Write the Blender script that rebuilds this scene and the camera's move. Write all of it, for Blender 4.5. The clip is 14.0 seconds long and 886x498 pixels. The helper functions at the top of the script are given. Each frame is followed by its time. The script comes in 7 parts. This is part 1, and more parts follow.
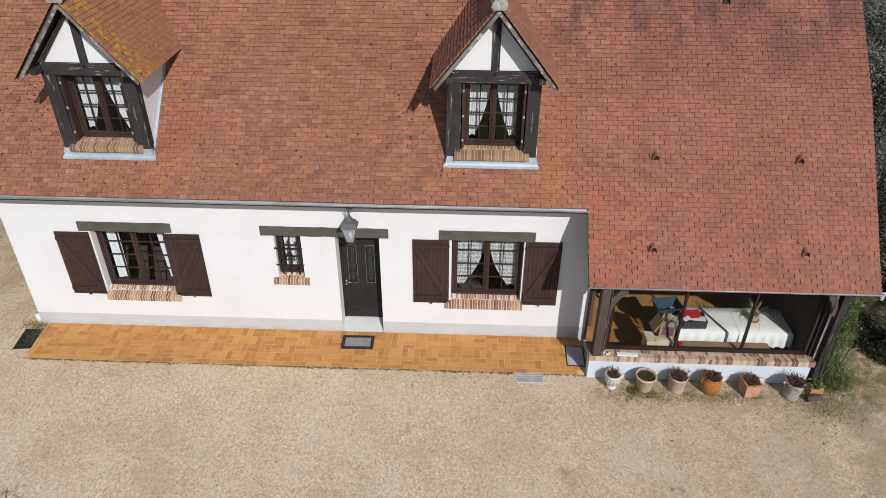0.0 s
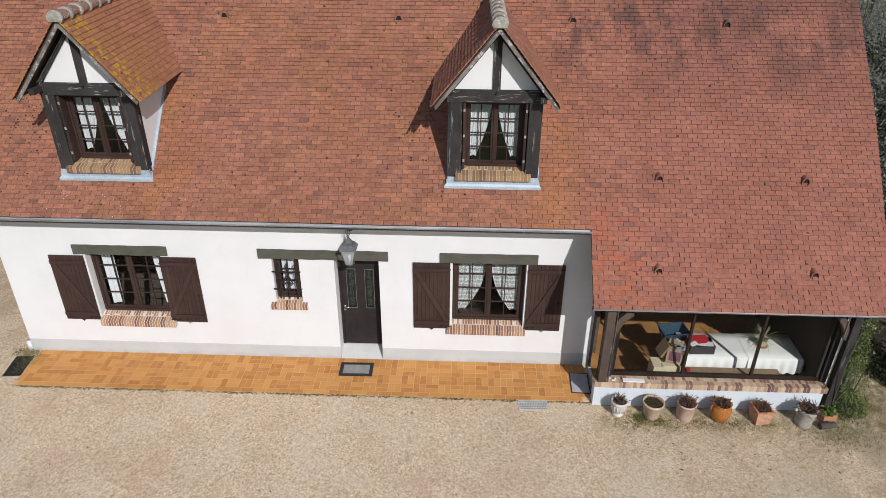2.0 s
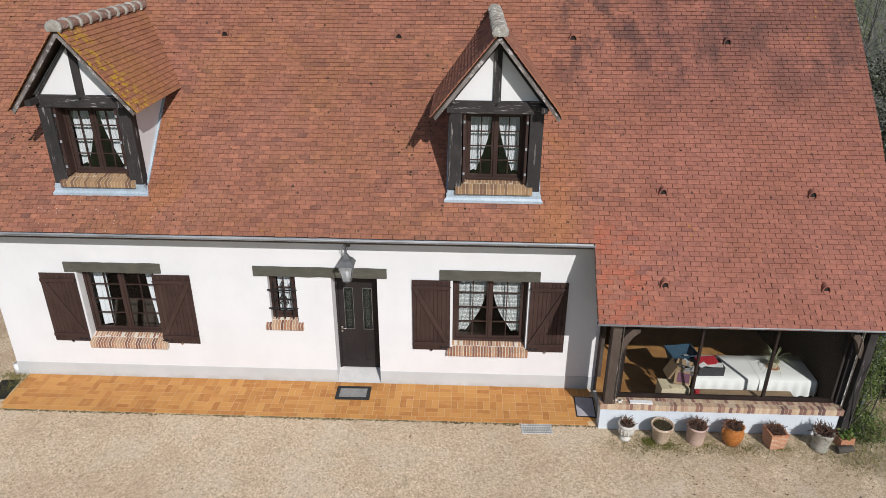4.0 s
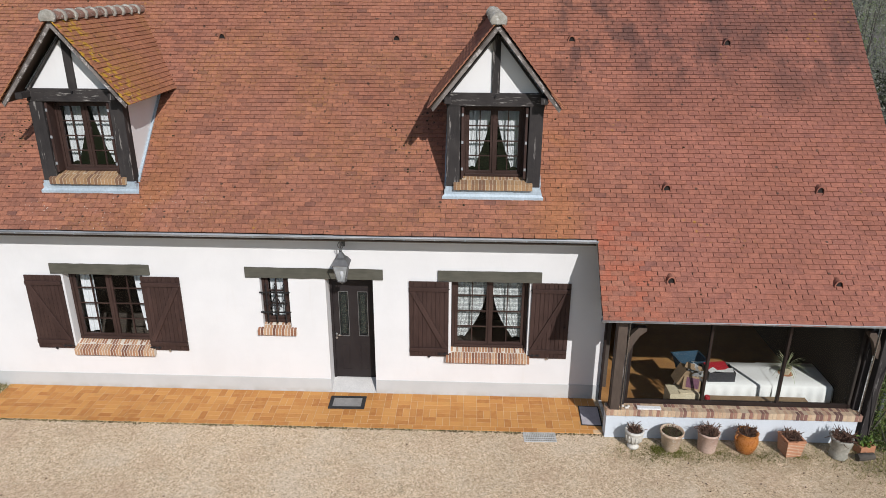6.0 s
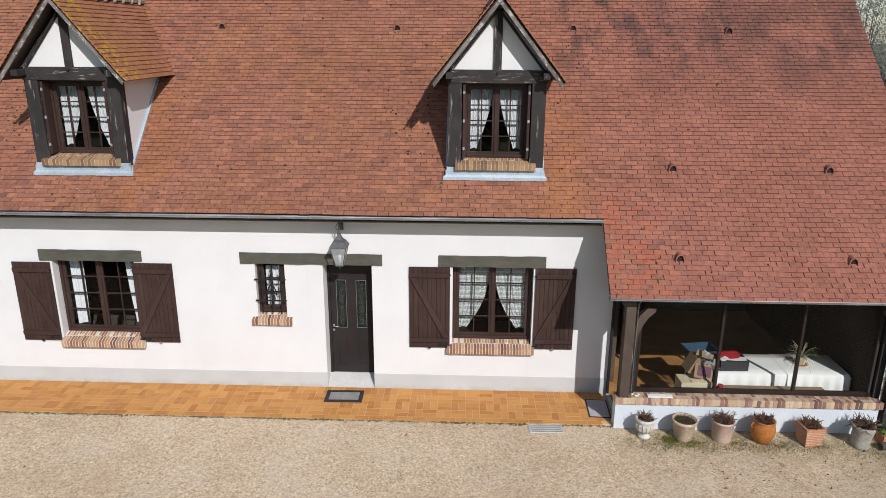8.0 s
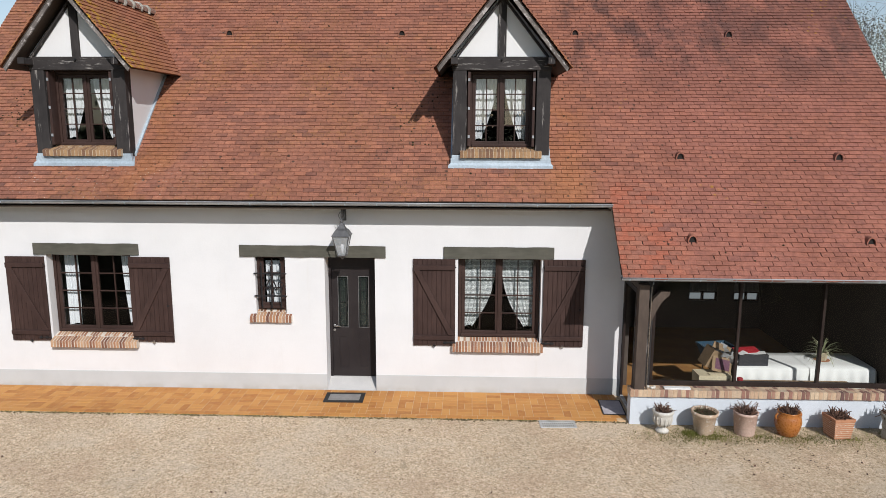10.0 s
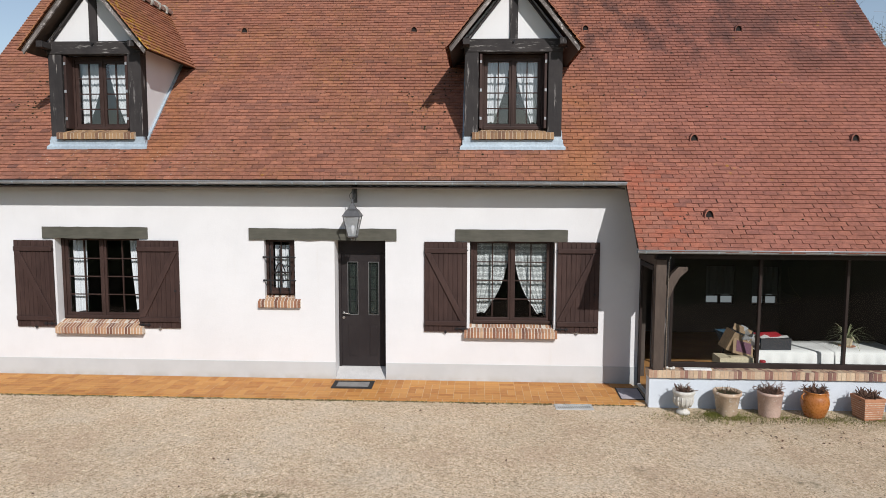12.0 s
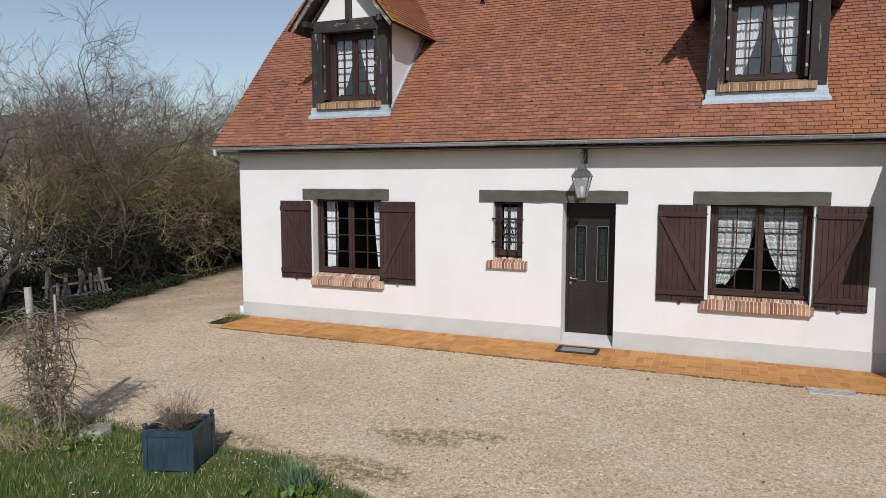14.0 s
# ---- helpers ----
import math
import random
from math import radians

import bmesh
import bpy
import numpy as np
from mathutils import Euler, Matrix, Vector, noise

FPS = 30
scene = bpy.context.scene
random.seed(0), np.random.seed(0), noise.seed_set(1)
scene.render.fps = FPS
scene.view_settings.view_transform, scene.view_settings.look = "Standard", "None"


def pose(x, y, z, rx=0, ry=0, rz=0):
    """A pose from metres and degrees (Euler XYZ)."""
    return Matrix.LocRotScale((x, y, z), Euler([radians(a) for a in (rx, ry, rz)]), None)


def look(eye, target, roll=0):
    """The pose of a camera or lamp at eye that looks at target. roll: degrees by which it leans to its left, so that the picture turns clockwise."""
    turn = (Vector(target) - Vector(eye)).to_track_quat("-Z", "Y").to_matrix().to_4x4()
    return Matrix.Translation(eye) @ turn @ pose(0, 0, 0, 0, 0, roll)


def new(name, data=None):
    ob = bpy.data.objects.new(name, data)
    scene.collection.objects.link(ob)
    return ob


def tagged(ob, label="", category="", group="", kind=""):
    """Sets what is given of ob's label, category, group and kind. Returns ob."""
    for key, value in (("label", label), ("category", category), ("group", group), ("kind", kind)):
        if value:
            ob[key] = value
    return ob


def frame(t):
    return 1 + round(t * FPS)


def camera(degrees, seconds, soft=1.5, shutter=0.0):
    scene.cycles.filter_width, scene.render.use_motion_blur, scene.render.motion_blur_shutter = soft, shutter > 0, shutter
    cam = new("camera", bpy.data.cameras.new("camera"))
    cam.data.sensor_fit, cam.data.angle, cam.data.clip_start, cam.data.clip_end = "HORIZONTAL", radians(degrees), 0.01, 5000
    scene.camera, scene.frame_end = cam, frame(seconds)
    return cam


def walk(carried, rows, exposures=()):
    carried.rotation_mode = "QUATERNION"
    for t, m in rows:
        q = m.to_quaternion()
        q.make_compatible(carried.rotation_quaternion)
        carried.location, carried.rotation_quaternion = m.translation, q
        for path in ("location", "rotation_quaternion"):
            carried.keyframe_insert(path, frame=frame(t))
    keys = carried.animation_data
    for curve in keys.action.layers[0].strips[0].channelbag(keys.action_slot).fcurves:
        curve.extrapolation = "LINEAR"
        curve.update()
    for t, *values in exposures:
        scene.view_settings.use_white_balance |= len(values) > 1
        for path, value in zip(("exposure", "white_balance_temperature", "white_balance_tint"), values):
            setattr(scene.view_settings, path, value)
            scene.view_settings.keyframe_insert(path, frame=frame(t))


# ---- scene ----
cam = camera(65.3, 14.0, soft=0.66)
PATH = [
    (0, (2.153, -12.312, 10.432), (2.101, -10.64, 9.336), 0.5),
    (0.5, (2.141, -12.306, 10.282), (2.087, -10.625, 9.199), 0.5),
    (1, (2.145, -12.306, 10.135), (2.09, -10.604, 9.086), 0.5),
    (1.5, (2.149, -12.3, 10.042), (2.093, -10.58, 9.022), 0.5),
    (2, (2.154, -12.305, 9.946), (2.097, -10.569, 8.955), 0.4),
    (2.5, (2.137, -12.322, 9.779), (2.078, -10.568, 8.82), 0.4),
    (3, (2.146, -12.339, 9.587), (2.085, -10.568, 8.66), 0.4),
    (5.5, (2.232, -12.339, 8.383), (2.165, -10.488, 7.628), 0.3),
    (6, (2.232, -12.37, 8.061), (2.165, -10.506, 7.34), 0.3),
    (6.5, (2.199, -12.431, 7.745), (2.134, -10.554, 7.057), 0.3),
    (7, (2.184, -12.471, 7.405), (2.119, -10.582, 6.753), 0.4),
    (7.5, (2.184, -12.464, 7.073), (2.119, -10.563, 6.455), 0.3),
    (8, (2.197, -12.431, 6.743), (2.131, -10.519, 6.16), 0.3),
    (10.3, (2.102, -12.522, 4.864), (2.034, -10.548, 4.546), 0.2),
    (10.5, (2.133, -12.521, 4.793), (2.063, -10.544, 4.495), 0.3),
    (11, (2.142, -12.501, 4.416), (2.065, -10.516, 4.19), 0.2),
    (11.5, (2.093, -12.513, 3.997), (2.015, -10.523, 3.81), 0.2),
    (12, (2.068, -12.512, 3.662), (1.972, -10.523, 3.472), 0.2),
    (12.5, (2.065, -12.484, 3.405), (1.908, -10.499, 3.209), 0.2),
    (13, (2.108, -12.425, 3.209), (1.818, -10.456, 3.009), 0.2),
    (13.5, (2.17, -12.364, 3.143), (1.672, -10.438, 2.934), 0.0),
    (13.8, (2.181, -12.356, 3.078), (1.540, -10.4725, 2.872), 0.0),
    (14, (2.184, -12.353, 3.041), (1.432, -10.511, 2.838), 0.0),
]
walk(cam, [(t, look(eye, target, roll)) for t, eye, target, roll in PATH], exposures=[(0.0, -0.035), (3.0, -0.025), (5.5, 0.0), (11.5, 0.0), (13.0, -0.08), (14.0, -0.16)])

# ---------------------------------------------------------------- light
SUN_EL, SUN_AZ = 35.3, 156.2
world = bpy.data.worlds.new("sky")
scene.world = world
world.use_nodes = True
wn = world.node_tree.nodes
sky = wn.new("ShaderNodeTexSky")
sky.sky_type = "NISHITA"
sky.sun_disc = False
sky.sun_elevation = radians(SUN_EL)
sky.sun_rotation = radians(SUN_AZ)
sky.air_density, sky.dust_density, sky.ozone_density = 1.0, 0.6, 1.4
haze = wn.new("ShaderNodeHueSaturation")
haze.inputs["Saturation"].default_value = 0.82
world.node_tree.links.new(sky.outputs[0], haze.inputs["Color"])
world.node_tree.links.new(haze.outputs[0], wn["Background"].inputs[0])
wn["Background"].inputs[1].default_value = 0.106
sun = new("sun", bpy.data.lights.new("sun", "SUN"))
sun.data.energy, sun.data.angle, sun.data.color = 4.0, radians(0.55), (1.0, 0.968, 0.95)
sun.matrix_world = look((0.68 * 20, -1.54 * 20, 1.19 * 20), (0, 0, 0))
scene.view_settings.exposure = 0.0


# ---------------------------------------------------------------- geometry helpers
class Geo:
    """Vertices and faces of one mesh."""

    def __init__(self):
        self.v, self.f = [], []

    def add(self, verts, faces, m=None):
        n = len(self.v)
        self.v += [tuple(m @ Vector(p)) if m else tuple(p) for p in verts]
        self.f += [tuple(n + i for i in f) for f in faces]
        return self

    def box(self, x0, y0, z0, x1, y1, z1, m=None):
        p = [(x, y, z) for z in (z0, z1) for y in (y0, y1) for x in (x0, x1)]
        return self.add(p, [(0, 2, 3, 1), (4, 5, 7, 6), (0, 1, 5, 4), (2, 6, 7, 3), (0, 4, 6, 2), (1, 3, 7, 5)], m)

    def prism(self, outline, y0, y1, m=None):
        """An outline of (x, z) points drawn out from y0 to y1."""
        n = len(outline)
        p = [(x, y0, z) for x, z in outline] + [(x, y1, z) for x, z in outline]
        f = [tuple(range(n)), tuple(reversed(range(n, 2 * n)))] + [(i, i + n, (i + 1) % n + n, (i + 1) % n) for i in range(n)]
        return self.add(p, f, m)

    def tube(self, pts, r0, r1, sides=5, cap=True, m=None):
        """A tapered tube along points."""
        pts = [Vector(p) for p in pts]
        k, ring, verts = len(pts), [], []
        for i, p in enumerate(pts):
            d = (pts[min(i + 1, k - 1)] - pts[max(i - 1, 0)]).normalized()
            a = d.orthogonal().normalized()
            b = d.cross(a)
            r = r0 + (r1 - r0) * i / max(k - 1, 1)
            verts += [p + (a * math.cos(2 * math.pi * j / sides) + b * math.sin(2 * math.pi * j / sides)) * r for j in range(sides)]
        faces = [(i * sides + j, i * sides + (j + 1) % sides, (i + 1) * sides + (j + 1) % sides, (i + 1) * sides + j) for i in range(k - 1) for j in range(sides)]
        if cap:
            faces += [tuple(reversed(range(sides))), tuple(range((k - 1) * sides, k * sides))]
        return self.add(verts, faces, m)

    def lathe(self, profile, sides=24, m=None, wobble=0.0, rnd=None):
        """A profile of (radius, z) points turned round the z axis."""
        verts, k = [], len(profile)
        for r, z in profile:
            for j in range(sides):
                w = 1 + (rnd.uniform(-wobble, wobble) if rnd and wobble else 0)
                verts.append((r * w * math.cos(2 * math.pi * j / sides), r * w * math.sin(2 * math.pi * j / sides), z))
        faces = [(i * sides + j, i * sides + (j + 1) % sides, (i + 1) * sides + (j + 1) % sides, (i + 1) * sides + j) for i in range(k - 1) for j in range(sides)]
        faces += [tuple(reversed(range(sides))), tuple(range((k - 1) * sides, k * sides))]
        return self.add(verts, faces, m)

    def mesh(self, name, material, smooth=False, bevel=0.0, segments=2):
        me = bpy.data.meshes.new(name)
        me.from_pydata(self.v, [], self.f)
        if bevel:
            bm = bmesh.new()
            bm.from_mesh(me)
            bmesh.ops.bevel(bm, geom=list(bm.edges), offset=bevel, segments=segments, affect="EDGES", profile=0.6)
            bm.to_mesh(me)
            bm.free()
        if smooth:
            for p in me.polygons:
                p.use_smooth = True
        me.materials.append(material)
        me.update()
        return me


def part(name, geo, material, parent=None, label="", smooth=False, bevel=0.0, at=None):
    """Links one mesh object, as a thing or as a part of one."""
    ob = new(name, geo if isinstance(geo, bpy.types.Mesh) else geo.mesh(name, material, smooth, bevel))
    if parent:
        ob.parent = parent
    if at is not None:
        ob.matrix_basis = at
    return tagged(ob, label)


def thing(name, label, category, x=0, y=0, z=0, turn=0, group="", kind=""):
    """An Empty at a thing's base that parents its parts."""
    ob = new(name)
    ob.empty_display_size = 0.1
    ob.matrix_basis = pose(x, y, z, 0, 0, turn)
    return tagged(ob, label, category, group, kind)


def cube(x0, y0, z0, x1, y1, z1):
    return Geo().box(x0, y0, z0, x1, y1, z1)


def wall_mesh(name, x0, x1, z0, z1, y0, y1, holes, material):
    """A wall along x with openings (x0, z0, x1, z1) through it."""
    xs = sorted({x0, x1, *[h[0] for h in holes], *[h[2] for h in holes]})
    zs = sorted({z0, z1, *[h[1] for h in holes], *[h[3] for h in holes]})
    bm = bmesh.new()
    grid = {(i, k): bm.verts.new((x, y0, z)) for i, x in enumerate(xs) for k, z in enumerate(zs)}
    faces = []
    for i in range(len(xs) - 1):
        for k in range(len(zs) - 1):
            cx, cz = (xs[i] + xs[i + 1]) / 2, (zs[k] + zs[k + 1]) / 2
            if not any(h[0] < cx < h[2] and h[1] < cz < h[3] for h in holes):
                faces.append(bm.faces.new([grid[i, k], grid[i + 1, k], grid[i + 1, k + 1], grid[i, k + 1]]))
    out = bmesh.ops.extrude_face_region(bm, geom=faces)
    for v in out["geom"]:
        if isinstance(v, bmesh.types.BMVert):
            v.co.y = y1
    bmesh.ops.recalc_face_normals(bm, faces=list(bm.faces))
    bmesh.ops.delete(bm, geom=[v for v in bm.verts if not v.link_faces], context="VERTS")
    me = bpy.data.meshes.new(name)
    bm.to_mesh(me)
    bm.free()
    me.materials.append(material)
    return me


# ---------------------------------------------------------------- materials
class Nodes:
    """A small writer of node trees."""

    def __init__(self, name):
        self.m = bpy.data.materials.new(name)
        self.m.use_nodes = True
        self.t = self.m.node_tree
        self.bsdf = self.t.nodes["Principled BSDF"]
        self.pos = self.t.nodes.new("ShaderNodeNewGeometry").outputs["Position"]

    def put(self, socket, value):
        if isinstance(value, bpy.types.NodeSocket):
            self.t.links.new(value, socket)
        else:
            socket.default_value = value

    def set(self, **kw):
        for k, v in kw.items():
            self.put(self.bsdf.inputs[k.replace("_", " ")], v)
        return self

    def mapped(self, scale, vector=None):
        n = self.t.nodes.new("ShaderNodeMapping")
        self.put(n.inputs["Vector"], vector or self.pos)
        n.inputs["Scale"].default_value = scale
        return n.outputs[0]

    def noise(self, scale, detail=4, rough=0.6, vector=None, distort=0.0):
        n = self.t.nodes.new("ShaderNodeTexNoise")
        self.put(n.inputs["Vector"], vector or self.pos)
        n.inputs["Scale"].default_value, n.inputs["Detail"].default_value = scale, detail
        n.inputs["Roughness"].default_value, n.inputs["Distortion"].default_value = rough, distort
        return n.outputs["Fac"]

    def voronoi(self, scale, out="Distance", feature="F1", vector=None):
        n = self.t.nodes.new("ShaderNodeTexVoronoi")
        n.feature = feature
        self.put(n.inputs["Vector"], vector or self.pos)
        n.inputs["Scale"].default_value = scale
        return n.outputs[out]

    def math(self, op, a, b=0.0, c=0.0):
        n = self.t.nodes.new("ShaderNodeMath")
        n.operation = op
        for s, v in zip(n.inputs, (a, b, c)):
            self.put(s, v)
        return n.outputs[0]

    def span(self, value, a, b, lo=0.0, hi=1.0):
        n = self.t.nodes.new("ShaderNodeMapRange")
        n.interpolation_type = "SMOOTHSTEP"
        for s, v in zip(n.inputs, (value, a, b, lo, hi)):
            self.put(s, v)
        return n.outputs[0]

    def mix(self, fac, a, b, blend="MIX"):
        n = self.t.nodes.new("ShaderNodeMix")
        n.data_type, n.blend_type = "RGBA", blend
        for s, v in zip((n.inputs[0], n.inputs[6], n.inputs[7]), (fac, a, b)):
            self.put(s, (*v, 1) if isinstance(v, tuple) and len(v) == 3 else v)
        return n.outputs[2]

    def ramp(self, fac, stops):
        n = self.t.nodes.new("ShaderNodeValToRGB")
        e = n.color_ramp.elements
        while len(e) < len(stops):
            e.new(0.5)
        for el, (p, c) in zip(e, stops):
            el.position, el.color = p, (*c, 1)
        self.put(n.inputs[0], fac)
        return n.outputs[0]

    def split(self, vector=None):
        n = self.t.nodes.new("ShaderNodeSeparateXYZ")
        self.put(n.inputs[0], vector or self.pos)
        return n.outputs

    def random(self):
        """A value of its own for each object and each loose piece."""
        a = self.t.nodes.new("ShaderNodeObjectInfo").outputs["Random"]
        b = self.t.nodes.new("ShaderNodeNewGeometry").outputs["Random Per Island"]
        return self.math("FRACT", self.math("ADD", a, b))

    def bump(self, height, strength=0.3, distance=0.01):
        n = self.t.nodes.new("ShaderNodeBump")
        n.inputs["Strength"].default_value, n.inputs["Distance"].default_value = strength, distance
        self.put(n.inputs["Height"], height)
        self.put(self.bsdf.inputs["Normal"], n.outputs[0])
        return self


def surface(name, a, b, large=1.5, fine=40.0, rough=0.7, bump=0.3, depth=0.004, metal=0.0, vary=0.0, stretch=None, worn=None, worn_at=0.62, gloss=0.5):
    """Two tones at a large scale, grain at a fine one, and wear of a third tone."""
    n = Nodes(name)
    vec = n.mapped(stretch) if stretch else None
    col = n.mix(n.span(n.noise(large, 5), 0.35, 0.65), a, b)
    grain = n.noise(fine, 5, 0.65, vec)
    col = n.mix(0.55, col, n.ramp(grain, [(0.25, (0.55, 0.55, 0.55)), (0.75, (1.3, 1.3, 1.3))]), "MULTIPLY")
    if worn:
        col = n.mix(n.span(n.noise(fine * 0.35, 6, 0.7, vec), worn_at, worn_at + 0.08), col, worn)
    if vary:
        r = n.random()
        col = n.mix(1.0, col, n.ramp(r, [(0.0, (1 - vary,) * 3), (1.0, (1 + vary,) * 3)]), "MULTIPLY")
    n.set(Base_Color=col, Roughness=n.span(grain, 0.2, 0.8, max(rough - 0.1, 0.02), min(rough + 0.1, 1)), Metallic=metal, Specular_IOR_Level=gloss)
    n.bump(grain, bump, depth)
    return n.m


def render_material():
    n = Nodes("lime_render")
    x, y, z = n.split()
    col = n.mix(n.span(n.noise(0.9, 5), 0.35, 0.7), (0.69, 0.69, 0.692), (0.65, 0.65, 0.652))
    streak = n.noise(3.0, 5, 0.6, n.mapped((2.2, 2.2, 0.25)))
    col = n.mix(n.span(streak, 0.58, 0.8, 0.0, 0.35), col, (0.62, 0.60, 0.57))
    splash = n.math("MULTIPLY", n.span(z, 0.62, 0.25), n.span(n.noise(2.5, 6), 0.45, 0.75))
    col = n.mix(n.math("MULTIPLY", splash, 0.2), col, (0.55, 0.52, 0.46))
    n.set(Base_Color=col, Roughness=0.9)
    n.bump(n.math("ADD", n.noise(60, 4), n.math("MULTIPLY", n.noise(7, 3), 1.5)), 0.35, 0.006)
    return n.m


def plinth_material():
    n = Nodes("painted_plinth")
    x, y, z = n.split()
    col = n.mix(n.span(n.noise(1.2, 5), 0.35, 0.7), (0.50, 0.515, 0.515), (0.455, 0.47, 0.47))
    dirt = n.math("MULTIPLY", n.span(z, 0.16, 0.0), n.span(n.noise(3.5, 6), 0.35, 0.6))
    col = n.mix(n.math("MULTIPLY", dirt, 0.35), col, (0.27, 0.24, 0.18))
    n.set(Base_Color=col, Roughness=0.85)
    n.bump(n.noise(50, 4), 0.3, 0.005)
    return n.m


DORMERS = (-4.955, 2.705)     # the dormers' centre lines


def tile_material(name="clay_tile", mossy=0.0):
    n = Nodes(name)
    x, y, z = n.split()
    r = n.random()
    col = n.ramp(r, [(0.0, (0.19, 0.088, 0.066)), (0.06, (0.25, 0.110, 0.075)), (0.35, (0.288, 0.124, 0.082)), (0.7, (0.318, 0.137, 0.089)), (0.95, (0.37, 0.156, 0.096)), (1.0, (0.24, 0.108, 0.077))])
    # a strip of replaced, brighter tiles along the step of the eaves
    fresh = n.math("MULTIPLY", n.math("MULTIPLY", n.span(x, 4.4, 4.7), n.span(x, 6.0, 5.2)), n.math("MULTIPLY", n.span(y, 0.1, -0.4), n.span(n.noise(1.6, 4), 0.36, 0.56)))
    fresh = n.math("MULTIPLY", fresh, n.span(n.math("FRACT", n.math("MULTIPLY", r, 7.0)), 0.25, 0.7))
    # the newer, pinker tiles over the veranda side
    east = n.span(n.math("ADD", x, n.math("MULTIPLY", n.noise(0.5), 2.0)), 4.5, 7.5)
    col = n.mix(n.math("MULTIPLY", east, 0.45), col, (0.288, 0.109, 0.086))
    # ochre run-off beside the dormers
    for c in DORMERS:
        near = n.span(n.math("ABSOLUTE", n.math("SUBTRACT", x, c + 1.25)), 0.85, 0.10)
        near = n.math("MULTIPLY", near, n.math("MULTIPLY", n.span(y, 1.9, 0.9), n.span(n.noise(1.4, 5, 0.65), 0.34, 0.58)))
        col = n.mix(n.math("MULTIPLY", near, 0.42), col, (0.40, 0.165, 0.055))
    patch = n.span(n.noise(0.8, 4, 0.6), 0.42, 0.62)
    col = n.mix(n.math("MULTIPLY", patch, 0.3), col, (0.22, 0.085, 0.05))
    col = n.mix(n.math("MULTIPLY", fresh, 0.6), col, (0.40, 0.118, 0.066))
    # soot-dark algae runs high on the east side
    runs = n.span(n.noise(1.5, 6, 0.7, n.mapped((1.0, 0.6, 0.6))), 0.46, 0.64)
    high = n.math("MULTIPLY", n.span(x, 3.4, 4.4), n.span(y, 1.1, 2.6))
    col = n.mix(n.math("MULTIPLY", n.math("MULTIPLY", runs, high), 0.78), col, (0.085, 0.048, 0.042))
    grime = n.math("MULTIPLY", n.math("MULTIPLY", n.span(x, 4.8, 7.5), n.span(y, 0.6, 3.2)), n.span(n.noise(0.8, 5, 0.65), 0.30, 0.60))
    col = n.mix(n.math("MULTIPLY", grime, 0.62), col, (0.135, 0.062, 0.050))
    # yellow lichen
    spots = n.span(n.voronoi(7.0), 0.26, 0.10)
    lich = n.span(n.noise(0.9, 3, 0.5), 0.60 - 0.14 * mossy, 0.74 - 0.14 * mossy)
    crest = n.math("MULTIPLY", n.span(x, 8.9, 9.5), n.span(y, 2.7, 3.4))
    lich = n.math("MAXIMUM", lich, n.math("MULTIPLY", crest, n.span(n.noise(2.2, 3, 0.5), 0.38, 0.48)))
    col = n.mix(n.math("MULTIPLY", n.math("MULTIPLY", spots, lich), 0.8), col, (0.40, 0.21, 0.025))
    if mossy:
        col = n.mix(0.3, col, (0.38, 0.15, 0.06))
        rim = n.math("MULTIPLY", n.math("MULTIPLY", n.span(y, 0.75, 0.05), n.span(x, -4.98, -4.90)), n.span(n.voronoi(8.0), 0.56, 0.34))
        col = n.mix(n.math("MULTIPLY", rim, n.span(n.noise(3.0, 4, 0.6), 0.36, 0.50)), col, (0.46, 0.265, 0.025))
    # a thin ochre bloom over the older tiles
    bloom = n.math("MULTIPLY", n.span(x, 4.6, 2.6), n.span(n.noise(0.7, 5, 0.65), 0.42, 0.66))
    bloom = n.math("MULTIPLY", bloom, n.span(n.noise(24, 5, 0.7), 0.42, 0.62))
    col = n.mix(n.math("MULTIPLY", bloom, 0.42 + 0.3 * mossy), col, (0.33, 0.165, 0.045))
    fleck = n.math("MULTIPLY", n.span(n.voronoi(16.0), 0.11, 0.06), n.span(n.noise(1.7), 0.5, 0.65))
    col = n.mix(n.math("MULTIPLY", fleck, 0.6), col, (0.55, 0.5, 0.42))
    low = n.math("MULTIPLY", n.math("MULTIPLY", n.span(x, -2.2, -3.4), n.span(x, -6.6, -5.8)), n.span(y, 0.35, 0.05))
    dots = n.math("MULTIPLY", n.math("MULTIPLY", low, n.span(n.voronoi(13.0), 0.16, 0.09)), n.span(n.noise(2.4, 4), 0.42, 0.56))
    col = n.mix(n.math("MULTIPLY", dots, 0.85), col, (0.66, 0.63, 0.56))
    moss = n.math("MULTIPLY", n.span(n.voronoi(4.2), 0.14, 0.09), n.span(n.noise(6.0), 0.45, 0.55))
    col = n.mix(n.math("MULTIPLY", moss, 0.85), col, (0.045, 0.032, 0.024))
    mottle = n.noise(13, 6, 0.75)
    col = n.mix(0.8, col, n.ramp(mottle, [(0.3, (0.60, 0.60, 0.62)), (0.7, (1.28, 1.26, 1.25))]), "MULTIPLY")
    grain = n.noise(70, 5, 0.75)
    col = n.mix(0.9, col, n.ramp(grain, [(0.3, (0.52, 0.52, 0.52)), (0.7, (1.36, 1.36, 1.36))]), "MULTIPLY")
    n.set(Base_Color=col, Roughness=0.88, Specular_IOR_Level=0.3)
    n.bump(grain, 0.5, 0.004)
    return n.m


